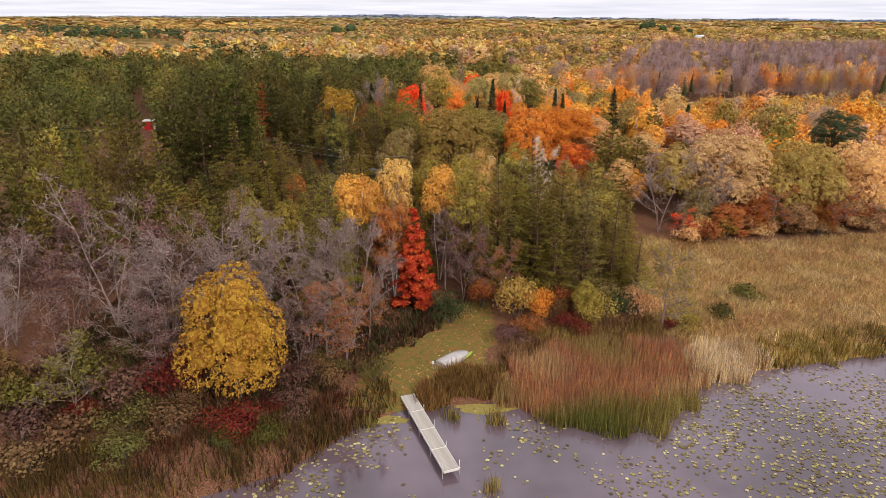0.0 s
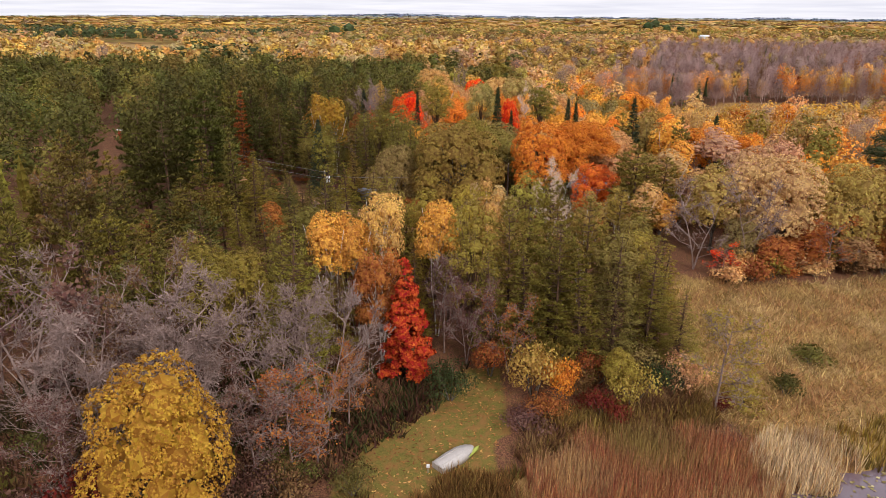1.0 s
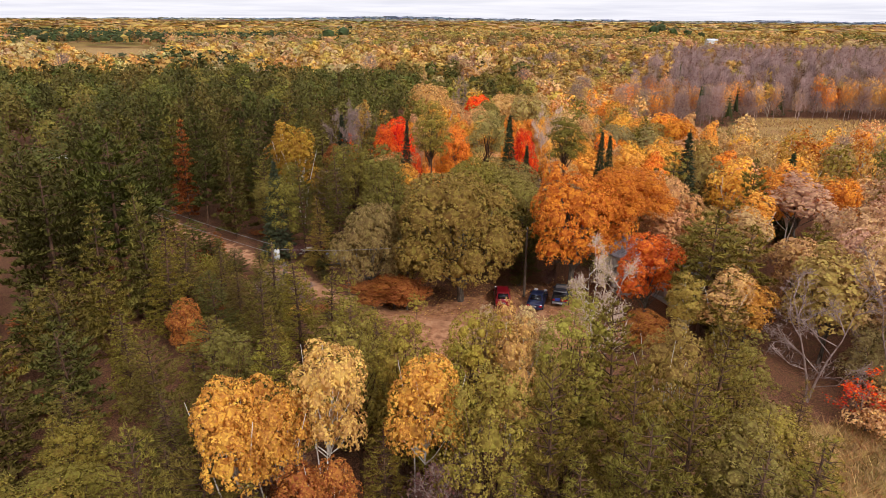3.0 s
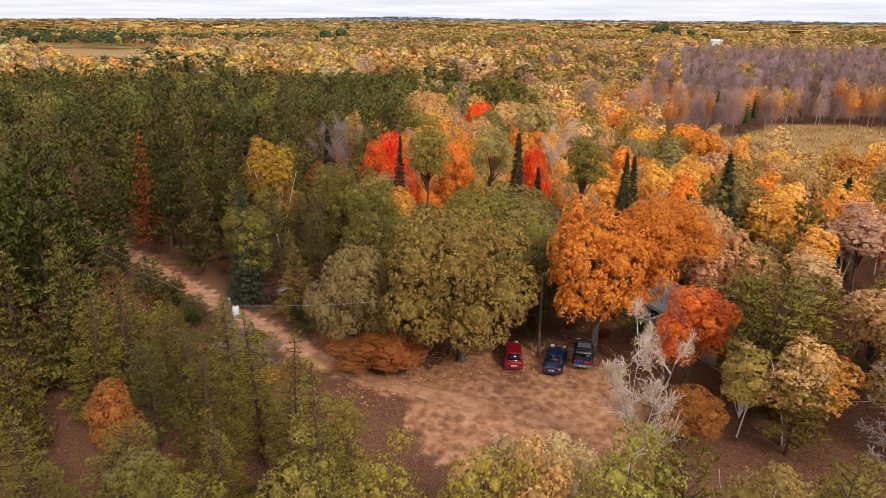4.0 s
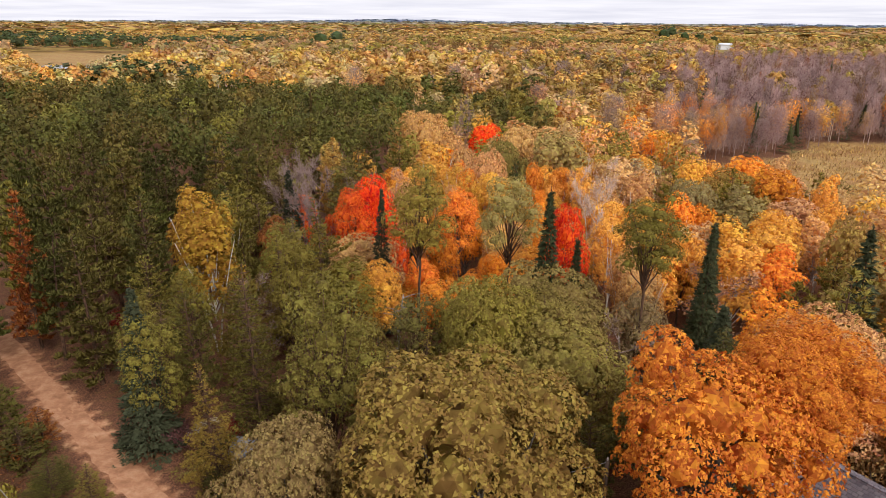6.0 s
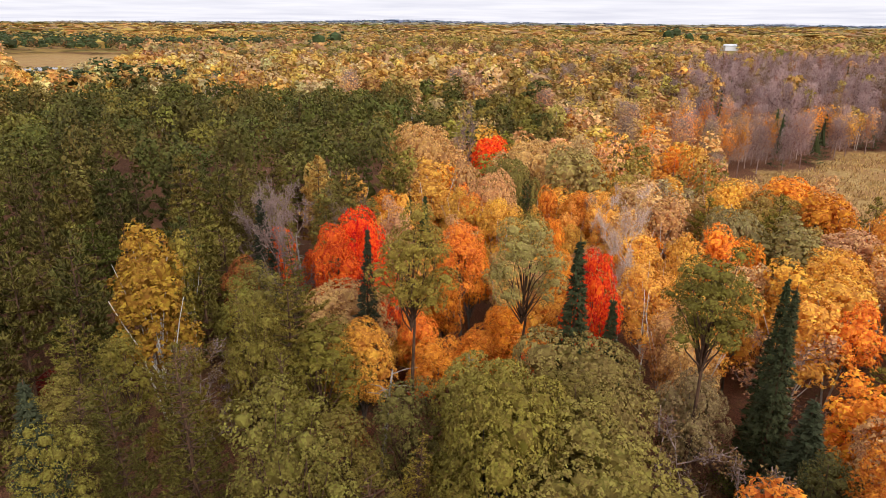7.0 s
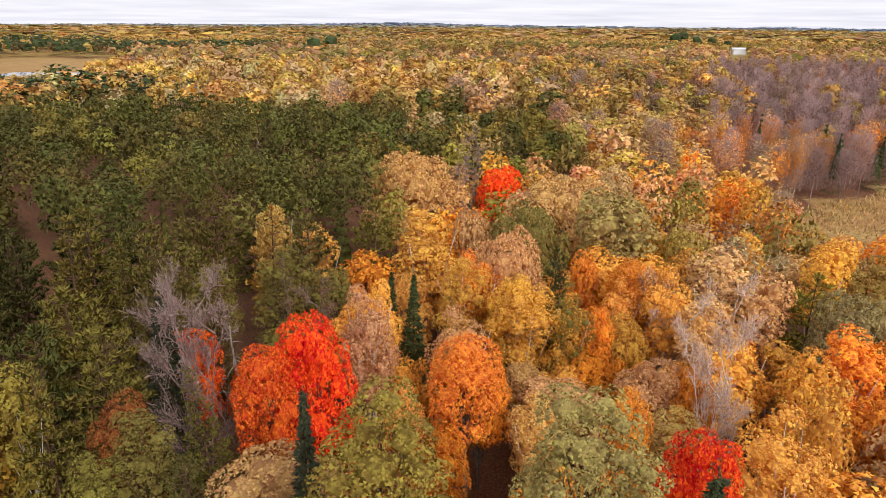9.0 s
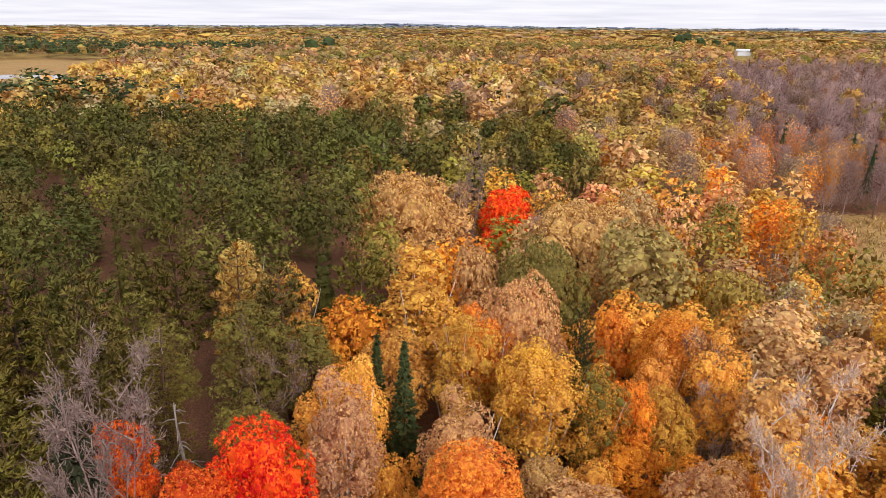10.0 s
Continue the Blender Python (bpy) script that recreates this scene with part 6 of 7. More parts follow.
blades("meadow_grass", "tan grass of a far wet meadow", far_m, 0.7, 0.1, shades(far_m, 27, (190, 150, 96), (178, 142, 84), (200, 164, 110), (166, 130, 78)), 28, 0.5)
wood_floor = spread([(-36, 42), (-36, 66), (-6, 66), (3, 66), (0, 60), (-5, 54), (-9, 48), (-22, 42)], 13000, 29, 0.5)
blades("undergrowth", "brown and green undergrowth below bare trees", wood_floor, 0.9, 0.1, shades(wood_floor, 30, (72, 62, 36), (96, 70, 46), (90, 58, 44), (66, 68, 34), (104, 74, 50)), 31, 0.5, "undergrowth")
leaf_fall = np.concatenate([spread(LAWN, 1500, 32), spread(CLEARING, 4000, 33), spread([(-8, 96), (-8, 112), (18, 112), (18, 104), (4, 104), (-2, 101)], 4600, 34)])
leaf_fall[:, 2] += 0.02
blades("fallen_leaves", "scattered dry fallen leaves", leaf_fall, 0.06, 0.09, shades(leaf_fall, 35, (176, 120, 70), (200, 150, 90), (150, 92, 54)), 36, 2.0, "leaves")


def lily_pads():
    k = leaf_material("lily_leaf", "tint", clump=0.8, glow=0.05)
    rng = np.random.default_rng(40)
    n = 20000
    xy = np.column_stack([rng.uniform(-16, 46, n), rng.uniform(26, 54, n)])
    dens = 0.34 * np.sin(xy[:, 0] * 0.5 + 1.0) * np.sin(xy[:, 1] * 0.55) + 0.2 * np.sin(xy[:, 0] * 1.3 + xy[:, 1]) + 0.5 * smooth(9, 24, xy[:, 0]) + 0.35 * smooth(-2, -8, xy[:, 0]) - 0.05
    dens -= 0.9 * (np.hypot((xy[:, 0] - 0.2) / 2.6, (xy[:, 1] - 41) / 7) < 1) + 0.35 * smooth(46, 52, xy[:, 1])
    keep = (rng.uniform(0, 1, n) < dens + 0.16) & (xy[:, 1] < shore_y(xy[:, 0]) - 0.6) & ~in_poly(xy[:, 0], xy[:, 1], BED)
    xy = xy[keep]
    g, tint = Geo(), []
    cols = [(140, 128, 78), (162, 146, 94), (126, 112, 66), (182, 164, 120), (112, 98, 58)]
    for i, (x, y) in enumerate(xy):
        r, a0 = rng.uniform(0.07, 0.16), rng.uniform(0, 6.28)
        a = a0 + np.linspace(0.25, 6.03, 9)
        z = WATER_Z + 0.012 + 0.004 * (i % 5)
        ring = np.column_stack([x + r * np.cos(a), y + r * 0.9 * np.sin(a), z + rng.uniform(0, 0.03, 9)])
        v = np.concatenate([[[x, y, z]], ring])
        g.add(v, t=[(0, k_, k_ + 1) for k_ in range(1, 9)])
        tint.append(np.tile([*lin(*cols[rng.integers(0, 5)]), 1], (len(v), 1)))
    v, f = g.arrays()
    tagged(new("lily_pads", mesh_np("lily_pads", v, f, k, tint=np.concatenate(tint))), "yellow-green floating lily pads on the lake", "lily pads", kind="stuff")


lily_pads()


def algae(x, y, rx, ry, seed):
    rng = np.random.default_rng(seed)
    a = np.linspace(0, 6.283, 40, endpoint=False)
    r = 1 + 0.18 * np.sin(3 * a + seed) + 0.1 * np.sin(7 * a) + rng.normal(0, 0.05, 40)
    v = np.column_stack([x + rx * r * np.cos(a), y + ry * r * np.sin(a), np.full(40, WATER_Z + 0.006)])
    me = mesh_np("algae_mat", np.concatenate([[[x, y, WATER_Z + 0.008]], v]), [[(0, 1 + i, 1 + (i + 1) % 40) for i in range(40)]], plain("algae", (146, 128, 58), 0.8, spread=0.35, scale=3.0))
    tagged(new("algae_mat", me), "yellow-green floating algae by the shore", "algae", kind="stuff")


algae(3.6, 46.6, 2.6, 0.75, 1)
algae(-4.2, 44.9, 1.5, 0.6, 2)


# ---- jetty ----
WEATHERED = plain("weathered_planks", (176, 166, 152), 0.85, spread=0.3, scale=2.0)
GALVANISED = plain("galvanised_pipe", (176, 172, 166), 0.4, 0.6, spread=0.2)
EDGE_WOOD = plain("bleached_edge_board", (222, 214, 202), 0.7, spread=0.12)


def jetty():
    a, b = Vector((-2.82, 47.5, -0.72)), Vector((0.76, 37.9, -0.72))
    d = (b - a).normalized()
    ln = (b - a).length
    turn = math.degrees(math.atan2(d.y, d.x))
    root = thing("dock", "narrow weathered wooden dock on pipe legs", "dock", pose(*a, 0, 0, turn))
    w, s = 0.58, ln / 4
    plank = bevelled((-0.062, -w + 0.05, -0.02), (0.062, w - 0.05, 0.02), WEATHERED, "plank", 0.006, 1)
    for i in range(4):
        x0 = i * s
        sec = part("section", bevelled((x0 + 0.01, -w + 0.03, -0.17), (x0 + s - 0.01, w - 0.03, -0.03), WEATHERED, "section", 0.01, 1), root)
        for y in (-w, w - 0.05):
            part("side_rail", bevelled((x0 + 0.004, y, -0.16), (x0 + s - 0.004, y + 0.05, 0.035), EDGE_WOOD, "side_rail", 0.008, 1), sec, "bleached edge board")
        part("end_board", bevelled((x0 + s - 0.075, -w + 0.052, -0.15), (x0 + s - 0.006, w - 0.052, 0.032), EDGE_WOOD, "end_board", 0.008, 1), sec, "bleached end board")
        x = x0 + 0.075
        while x < x0 + s - 0.15:
            ob = part("plank", plank, sec)
            ob.location = (x, 0, 0)
            x += 0.134
        for y in (-w - 0.045, w + 0.045):
            g = Geo().tube([(x0 + s - 0.14, y, -1.3), (x0 + s - 0.14, y, 0.62 if i % 2 else 0.42)], [0.028, 0.028], 8)
            part("pipe_leg", g.mesh("pipe_leg", GALVANISED, True), root, "grey steel pipe leg")
            part("bracket", bevelled((x0 + s - 0.19, y - 0.045, -0.12), (x0 + s - 0.09, y + 0.045, 0.0), GALVANISED, "bracket", 0.01, 1), root)


jetty()


def loft(rings, mat, name, smooth_=True):
    """A skin over closed rings of equal count, closed at both ends."""
    g = Geo()
    r = np.array(rings, float)
    n, k = r.shape[:2]
    i, j = np.meshgrid(np.arange(n - 1), np.arange(k), indexing="ij")
    j2 = (j + 1) % k
    q = np.stack([i * k + j, i * k + j2, (i + 1) * k + j2, (i + 1) * k + j], -1).reshape(-1, 4)
    v = np.concatenate([r.reshape(-1, 3), [r[0].mean(0)], [r[-1].mean(0)]])
    t = [(n * k, (s + 1) % k, s) for s in range(k)] + [(n * k + 1, (n - 1) * k + s, (n - 1) * k + (s + 1) % k) for s in range(k)]
    g.add(v, q, t)
    return g.mesh(name, mat, smooth_)


def upturned_boat():
    hull = plain("dull_aluminium", (196, 188, 180), 0.5, 0.2, spread=0.16, scale=1.5)
    a, b = Vector((-0.1, 52.15, 0)), Vector((2.45, 54.65, 0))
    turn = math.degrees(math.atan2(b.y - a.y, b.x - a.x))
    root = thing("rowing_boat", "upturned pale grey flat-bottomed boat on the grass", "boat", pose(a.x, a.y, gz(0.8, 53) + 0.02, 2, 0, turn))
    rings = []
    for u, hw, h in ((0, 0.56, 0.5), (0.05, 0.6, 0.55), (0.35, 0.66, 0.57), (0.65, 0.62, 0.55), (0.85, 0.44, 0.46), (0.97, 0.2, 0.33), (1.0, 0.1, 0.26)):
        x = u * 3.6
        rings.append([(x, -hw * 1.08, 0.0), (x, -hw, h * 0.55), (x, -hw * 0.82, h * 0.95), (x, 0, h), (x, hw * 0.82, h * 0.95), (x, hw, h * 0.55), (x, hw * 1.08, 0.0), (x, 0, 0.03)])
    part("hull", loft(rings, hull, "hull", False), root)
    part("transom", bevelled((-0.035, -0.54, 0.02), (-0.004, 0.54, 0.5), hull, "transom", 0.01, 1), root)
    for y in (-0.3, 0.3):
        part("keel_strip", bevelled((0.15, y - 0.02, 0.535), (2.3, y + 0.02, 0.585), hull, "keel_strip", 0.006, 1), root)
    lime = plain("lime_plastic", (164, 172, 76), 0.5, spread=0.2)
    kay = thing("kayak", "lime yellow kayak half hidden in the grass", "kayak", pose(0.85, 52.55, gz(1.6, 52.3) - 0.04, 0, 0, turn + 1))
    rings = []
    for u in np.linspace(0, 1, 11):
        hw, h = 0.34 * math.sin(math.pi * (0.03 + 0.94 * u)) ** 0.7, 0.30 + 0.12 * (2 * u - 1) ** 2
        rings.append([(u * 2.9, hw * 0.8 * c, h * 0.5 + h * 0.5 * s_) for c, s_ in ((-1, 0.1), (-0.7, 0.75), (0, 1), (0.7, 0.75), (1, 0.1), (0.7, -0.7), (0, -1), (-0.7, -0.7))])
    part("hull", loft(rings, lime, "hull"), kay)
    part("cockpit_rim", Geo().tube([(1.6 + 0.45 * math.cos(a_), 0.22 * math.sin(a_), 0.31) for a_ in np.linspace(0, 6.283, 16)], [0.025] * 16, 5, False).mesh("cockpit_rim", plain("black_rubber", (40, 40, 40))), kay)
    post = thing("marker_post", "short post with a white cap on the lawn", "post", pose(-0.75, 51.9, gz(-0.75, 51.9)))
    part("stake", Geo().tube([(0, 0, -0.1), (0, 0, 0.5)], [0.03, 0.03], 6).mesh("stake", WEATHERED), post)
    part("cap", bevelled((-0.11, -0.09, 0.46), (0.11, 0.09, 0.66), plain("white_cap", (226, 224, 220)), "cap", 0.02, 1), post)


upturned_boat()


# ---- the yard: cars, house, poles ----
GLASS_DARK = Mat("car_glass", rough=0.06, spec=0.7).colour((0.012, 0.014, 0.018)).m
TYRE = plain("tyre_rubber", (34, 33, 32), 0.85)
RIM = plain("alloy_rim", (150, 150, 152), 0.35, 0.7)
CHROME = plain("chrome_trim", (190, 190, 192), 0.2, 0.9)
LAMP_RED = plain("red_lamp_lens", (150, 22, 24), 0.2, spread=0.1)
LAMP_CLEAR = plain("clear_lamp_lens", (214, 214, 216), 0.15, spread=0.08)
PLATE = plain("number_plate", (206, 204, 200), 0.5, spread=0.1)
PLASTIC = plain("black_plastic", (30, 30, 31), 0.6)


def car_paint(name, rgb):
    k = Mat(name, rough=0.28, metal=0.15, spec=0.6)
    k.colour(k.ramp(k.noise(2.0, k.coords("Object"), 4.0), [(0.3, tuple(c * 0.85 for c in lin(*rgb))), (0.7, lin(*rgb))]))
    k.p.inputs["Coat Weight"].default_value = 0.5
    return k.m


def quad_panel(name, corners, mat, parent, thick=0.012, label=""):
    c = np.array(corners, float)
    n = unit(np.cross(c[1] - c[0], c[3] - c[0]))
    g = Geo().add(np.concatenate([c, c + n * thick]), [(0, 3, 2, 1), (4, 5, 6, 7), (0, 1, 5, 4), (1, 2, 6, 5), (2, 3, 7, 6), (3, 0, 4, 7)])
    return part(name, g.mesh(name, mat), parent, label)


def build_car(x, y, turn, label, paint, ln, hw, deck, roof, tail, hatch=False, top_mat=None):
    """A parked car whose tail is at y = 0 of its own; tail: how far the roof's rear edge lies from the tail."""
    root = thing("car", label, "car", pose(x, y, gz(x, y + 2), 0, 0, turn), group="parked cars")

    def ring(yy, w, zb, zs):
        return [(-w * 0.9, yy, zb), (-w, yy, zb + 0.16), (-w, yy, zs - 0.2), (-w * 0.93, yy, zs - 0.03), (-w * 0.5, yy, zs), (w * 0.5, yy, zs), (w * 0.93, yy, zs - 0.03), (w, yy, zs - 0.2), (w, yy, zb + 0.16), (w * 0.9, yy, zb)]

    fr = deck - 0.08
    body = part("body", loft([ring(0.0, hw * 0.86, 0.42, deck - 0.12), ring(0.08, hw * 0.95, 0.3, deck - 0.03), ring(0.5, hw, 0.24, deck), ring(ln * 0.4, hw, 0.22, deck + 0.01), ring(ln * 0.68, hw, 0.22, deck), ring(ln * 0.8, hw * 0.99, 0.24, fr), ring(ln * 0.95, hw * 0.92, 0.26, fr - 0.14), ring(ln, hw * 0.78, 0.4, fr - 0.3)], paint, "body"), root)
    y0, y1, y2, y3 = 0.12 + (0.1 if tail < 0.8 else 0.75), tail, ln * 0.52, ln * 0.70
    wb, wt = hw * 0.9, hw * 0.72

    g = Geo()
    base = [(-wb, y0, deck - 0.03), (wb, y0, deck - 0.03), (wb, y3, deck - 0.03), (-wb, y3, deck - 0.03)]
    crown = [(-wt, y1, roof), (wt, y1, roof), (wt, y2, roof), (-wt, y2, roof)]
    g.add(base + crown, [(4, 5, 6, 7), (0, 1, 5, 4), (1, 2, 6, 5), (2, 3, 7, 6), (3, 0, 4, 7)])
    part("cabin", g.mesh("cabin", paint), root)
    b, c = np.array(base), np.array(crown)

    def pane(p00, p10, p11, p01, m=0.1):
        p00, p10, p11, p01 = map(np.asarray, (p00, p10, p11, p01))

        def at(u, v):
            return (p00 * (1 - u) + p10 * u) * (1 - v) + (p01 * (1 - u) + p11 * u) * v
        return [at(m, m), at(1 - m, m), at(1 - m, 1 - m), at(m, 1 - m)]

    if not hatch:
        quad_panel("rear_window", pane(b[0], b[1], c[1], c[0]), GLASS_DARK, root)
    quad_panel("windscreen", pane(b[2], b[3], c[3], c[2]), GLASS_DARK, root)
    for s, (i, j) in ((1, (1, 2)), (-1, (3, 0))):
        mid_b, mid_c = (b[i] + b[j]) / 2, (c[i] + c[j]) / 2
        quad_panel("side_window", pane(b[i], mid_b, mid_c, c[i], 0.08), GLASS_DARK, root)
        quad_panel("side_window", pane(mid_b, b[j], c[j], mid_c, 0.08), GLASS_DARK, root)
        part("door_mirror", bevelled((s * hw * 0.98 - 0.09, y3 - 0.5, deck - 0.02), (s * hw * 0.98 + 0.09, y3 - 0.38, deck + 0.13), paint, "door_mirror", 0.03), root)
    part("roof_panel", bevelled((-wt + 0.02, y1 + 0.02, roof - 0.01), (wt - 0.02, y2 - 0.02, roof + 0.035), top_mat or paint, "roof_panel", 0.03), root)
    part("rear_bumper", bevelled((-hw * 0.9, -0.1, 0.32), (hw * 0.9, 0.12, 0.56), paint if not hatch else RIM, "rear_bumper", 0.05), root)
    part("front_bumper", bevelled((-hw * 0.82, ln - 0.08, 0.32), (hw * 0.82, ln + 0.08, 0.54), paint, "front_bumper", 0.05), root)
    pl = part("number_plate", bevelled((-0.24, -0.125, 0.6 if not hatch else 0.38), (0.24, -0.104, 0.74 if not hatch else 0.5), PLATE, "number_plate", 0.005, 1), root, "pale plate")
    part("plate_bar", bevelled((-0.17, -0.132, 0.65 if not hatch else 0.43), (0.17, -0.126, 0.69 if not hatch else 0.46), PLASTIC, "plate_bar", 0), pl)
    for s in (-1, 1):
        part("tail_light", bevelled((s * hw * 0.72 - 0.15, -0.03, deck - 0.36), (s * hw * 0.72 + 0.15, 0.1, deck - 0.14), LAMP_RED, "tail_light", 0.03), root, "red lamp")
        part("headlight", bevelled((s * hw * 0.62 - 0.17, ln - 0.12, 0.62), (s * hw * 0.62 + 0.17, ln - 0.0, 0.78), LAMP_CLEAR, "headlight", 0.03), root, "clear lamp")
        for yy in (0.85, ln - 0.95):
            xx = s * (hw - 0.1)
            tyre = part("wheel", Geo().tube([(xx - s * 0.12, yy, 0.32), (xx - s * 0.11, yy, 0.32), (xx + s * 0.11, yy, 0.32), (xx + s * 0.12, yy, 0.32)], [0.29, 0.32, 0.32, 0.29], 20).mesh("wheel", TYRE, True), root)
            part("rim", Geo().tube([(xx + s * 0.1, yy, 0.32), (xx + s * 0.128, yy, 0.32)], [0.2, 0.18], 14).mesh("rim", RIM), tyre)
    if hatch:
        part("boot_interior", bevelled((-wb * 0.86, -0.015, 0.62), (wb * 0.86, 0.2, deck + 0.3), PLASTIC, "boot_interior", 0.02, 1), root)
        part("luggage", bevelled((-0.55, -0.09, 0.64), (-0.02, 0.1, 1.0), plain("blue_cloth", (44, 58, 128), 0.9), "luggage", 0.06), root, "blue bag")
        part("luggage", bevelled((0.06, -0.08, 0.64), (0.5, 0.1, 0.93), plain("red_cloth", (140, 40, 40), 0.9), "luggage", 0.06), root, "red bag")
        gate = quad_panel("tailgate", [(-wt, y1, roof + 0.02), (wt, y1, roof + 0.02), (wt * 1.04, y1 - 0.95, roof + 0.28), (-wt * 1.04, y1 - 0.95, roof + 0.28)], RIM, root, 0.06, "raised silver tailgate")
        quad_panel("rear_window", [(-wt * 0.8, y1 - 0.12, roof + 0.115), (wt * 0.8, y1 - 0.12, roof + 0.115), (wt * 0.82, y1 - 0.55, roof + 0.235), (-wt * 0.82, y1 - 0.55, roof + 0.235)], GLASS_DARK, gate)
        for s in (-1, 1):
            part("roof_rail", Geo().tube([(s * wt * 0.85, y1 + 0.2, roof + 0.09), (s * wt * 0.85, y2 - 0.2, roof + 0.09)], [0.02, 0.02], 6).mesh("roof_rail", CHROME), root)
        part("crossbar", bevelled((-wt * 0.85, y1 + 0.5, roof + 0.09), (wt * 0.85, y1 + 1.3, roof + 0.13), RIM, "crossbar", 0.01, 1), root, "silver roof rack")
    return root


build_car(7.15, 105.1, -2, "dark red estate car parked under the oak", car_paint("red_paint", (150, 24, 36)), 4.4, 0.86, 0.98, 1.62, 0.5)
build_car(10.3, 104.2, -17, "dark blue saloon car parked on sand", car_paint("blue_paint", (30, 40, 74)), 4.6, 0.88, 0.93, 1.42, 1.35)
build_car(13.1, 104.9, -14, "dark grey estate car with its tailgate open", car_paint("grey_paint", (44, 44, 56)), 4.6, 0.9, 1.02, 1.66, 0.45, True)


def shingle_material():
    k = Mat("asphalt_shingles", rough=0.95, spec=0.2)
    v = k.coords("Object")
    br = k.n.new("ShaderNodeTexBrick")
    br.offset = 0.5
    for key, val in (("Color1", (*lin(138, 132, 138), 1)), ("Color2", (*lin(186, 178, 180), 1)), ("Mortar", (*lin(96, 92, 98), 1)), ("Scale", 1.0), ("Mortar Size", 0.012), ("Brick Width", 0.32), ("Row Height", 0.2)):
        br.inputs[key].default_value = val
    k.l.new(v, br.inputs["Vector"])
    k.colour(k.mix(k.ramp(k.noise(0.7, v, 4.0), [(0.4, (0, 0, 0)), (0.7, (0.4, 0.4, 0.4))]), br.outputs["Color"], lin(150, 144, 150)))
    k.bump(k.noise(30, v, 3.0), 0.4, 0.01)
    return k.m


SIDING = plain("cream_siding", (214, 198, 184), 0.75, spread=0.1, scale=1.2)
TRIM = plain("white_trim", (228, 222, 214), 0.6, spread=0.08)
SHINGLE = shingle_material()
PANE = Mat("window_glass", rough=0.05, spec=0.7).colour((0.02, 0.022, 0.026)).m
DOOR = plain("grey_door", (168, 156, 150), 0.6, spread=0.1)


def gable_roof(parent, x0, x1, yc, half, eave, ridge, over=0.3, m_name="roof"):
    """Two slopes of overlapping shingle courses with a ridge cap and barge boards."""
    run = half + over
    for s in (-1, 1):
        slope = math.hypot(run, (ridge - eave) * run / half)
        drop = (ridge - eave) * over / half
        n = int(slope / 0.2)
        deck_v = [(x0 - over, yc + s * run, eave - drop), (x1 + over, yc + s * run, eave - drop), (x1 + over, yc, ridge), (x0 - over, yc, ridge)]
        if s > 0:
            deck_v = [deck_v[i] for i in (1, 0, 3, 2)]
        deck = quad_panel(m_name, deck_v, SHINGLE, parent, 0.08)
        for i in range(n):
            f0, f1 = i / n, min((i + 1.25) / n, 1.0)

            def at(x, f, up_):
                return (x, yc + s * run * (1 - f), eave - drop + (ridge - eave + drop) * f + up_)

            v = [at(x0 - over, f0, 0.115), at(x1 + over, f0, 0.115), at(x1 + over, f1, 0.092), at(x0 - over, f1, 0.092), at(x0 - over, f0, 0.085), at(x1 + over, f0, 0.085)]
            q = [(0, 1, 2, 3), (4, 5, 1, 0)] if s < 0 else [(3, 2, 1, 0), (0, 1, 5, 4)]
            part("shingle_course", Geo().add(v, q).mesh("shingle_course", SHINGLE), deck)
        part("fascia", bevelled((x0 - over, yc + s * run - 0.03, eave - drop - 0.14), (x1 + over, yc + s * run + 0.03, eave - drop + 0.06), TRIM, "fascia", 0.008, 1), parent)
        for x in (x0 - over - 0.02, x1 + over - 0.02):
            g = Geo().add([(x, yc + s * run, eave - drop - 0.14), (x + 0.04, yc + s * run, eave - drop - 0.14), (x + 0.04, yc, ridge - 0.14), (x, yc, ridge - 0.14), (x, yc + s * run, eave - drop + 0.11), (x + 0.04, yc + s * run, eave - drop + 0.11), (x + 0.04, yc, ridge + 0.11), (x, yc, ridge + 0.11)], [(0, 3, 2, 1), (4, 5, 6, 7), (0, 1, 5, 4), (1, 2, 6, 5), (2, 3, 7, 6), (3, 0, 4, 7)])
            part("barge_board", g.mesh("barge_board", TRIM), parent)
    part("ridge_cap", bevelled((x0 - over, yc - 0.14, ridge + 0.07), (x1 + over, yc + 0.14, ridge + 0.16), SHINGLE, "ridge_cap", 0.02, 1), parent, "pale ridge cap")


def wall_with(parent, x0, x1, y, h, thick, openings, inward):
    """A wall along x at y, with real openings (x0, x1, z0, z1)."""
    xs = sorted({x0, x1, *[o[0] for o in openings], *[o[1] for o in openings]})
    g = Geo()
    for a, b in zip(xs[:-1], xs[1:]):
        hole = [o for o in openings if o[0] <= a and o[1] >= b]
        spans = [(0, h)] if not hole else [(0, hole[0][2]), (hole[0][3], h)]
        for z0, z1 in spans:
            if z1 - z0 > 0.01:
                g.box((a, min(y, y + inward * thick), z0), (b, max(y, y + inward * thick), z1))
    part("wall", g.mesh("wall", SIDING), parent)
    z = 0.2
    while z < h - 0.05:
        for a, b in zip(xs[:-1], xs[1:]):
            if not [o for o in openings if o[0] <= a and o[1] >= b and o[2] - 0.03 < z < o[3]]:
                part("siding_lap", Geo().box((a, y - 0.018 if inward > 0 else y, z), (b, y if inward > 0 else y + 0.018, z + 0.03)).mesh("siding_lap", SIDING), parent)
        z += 0.3


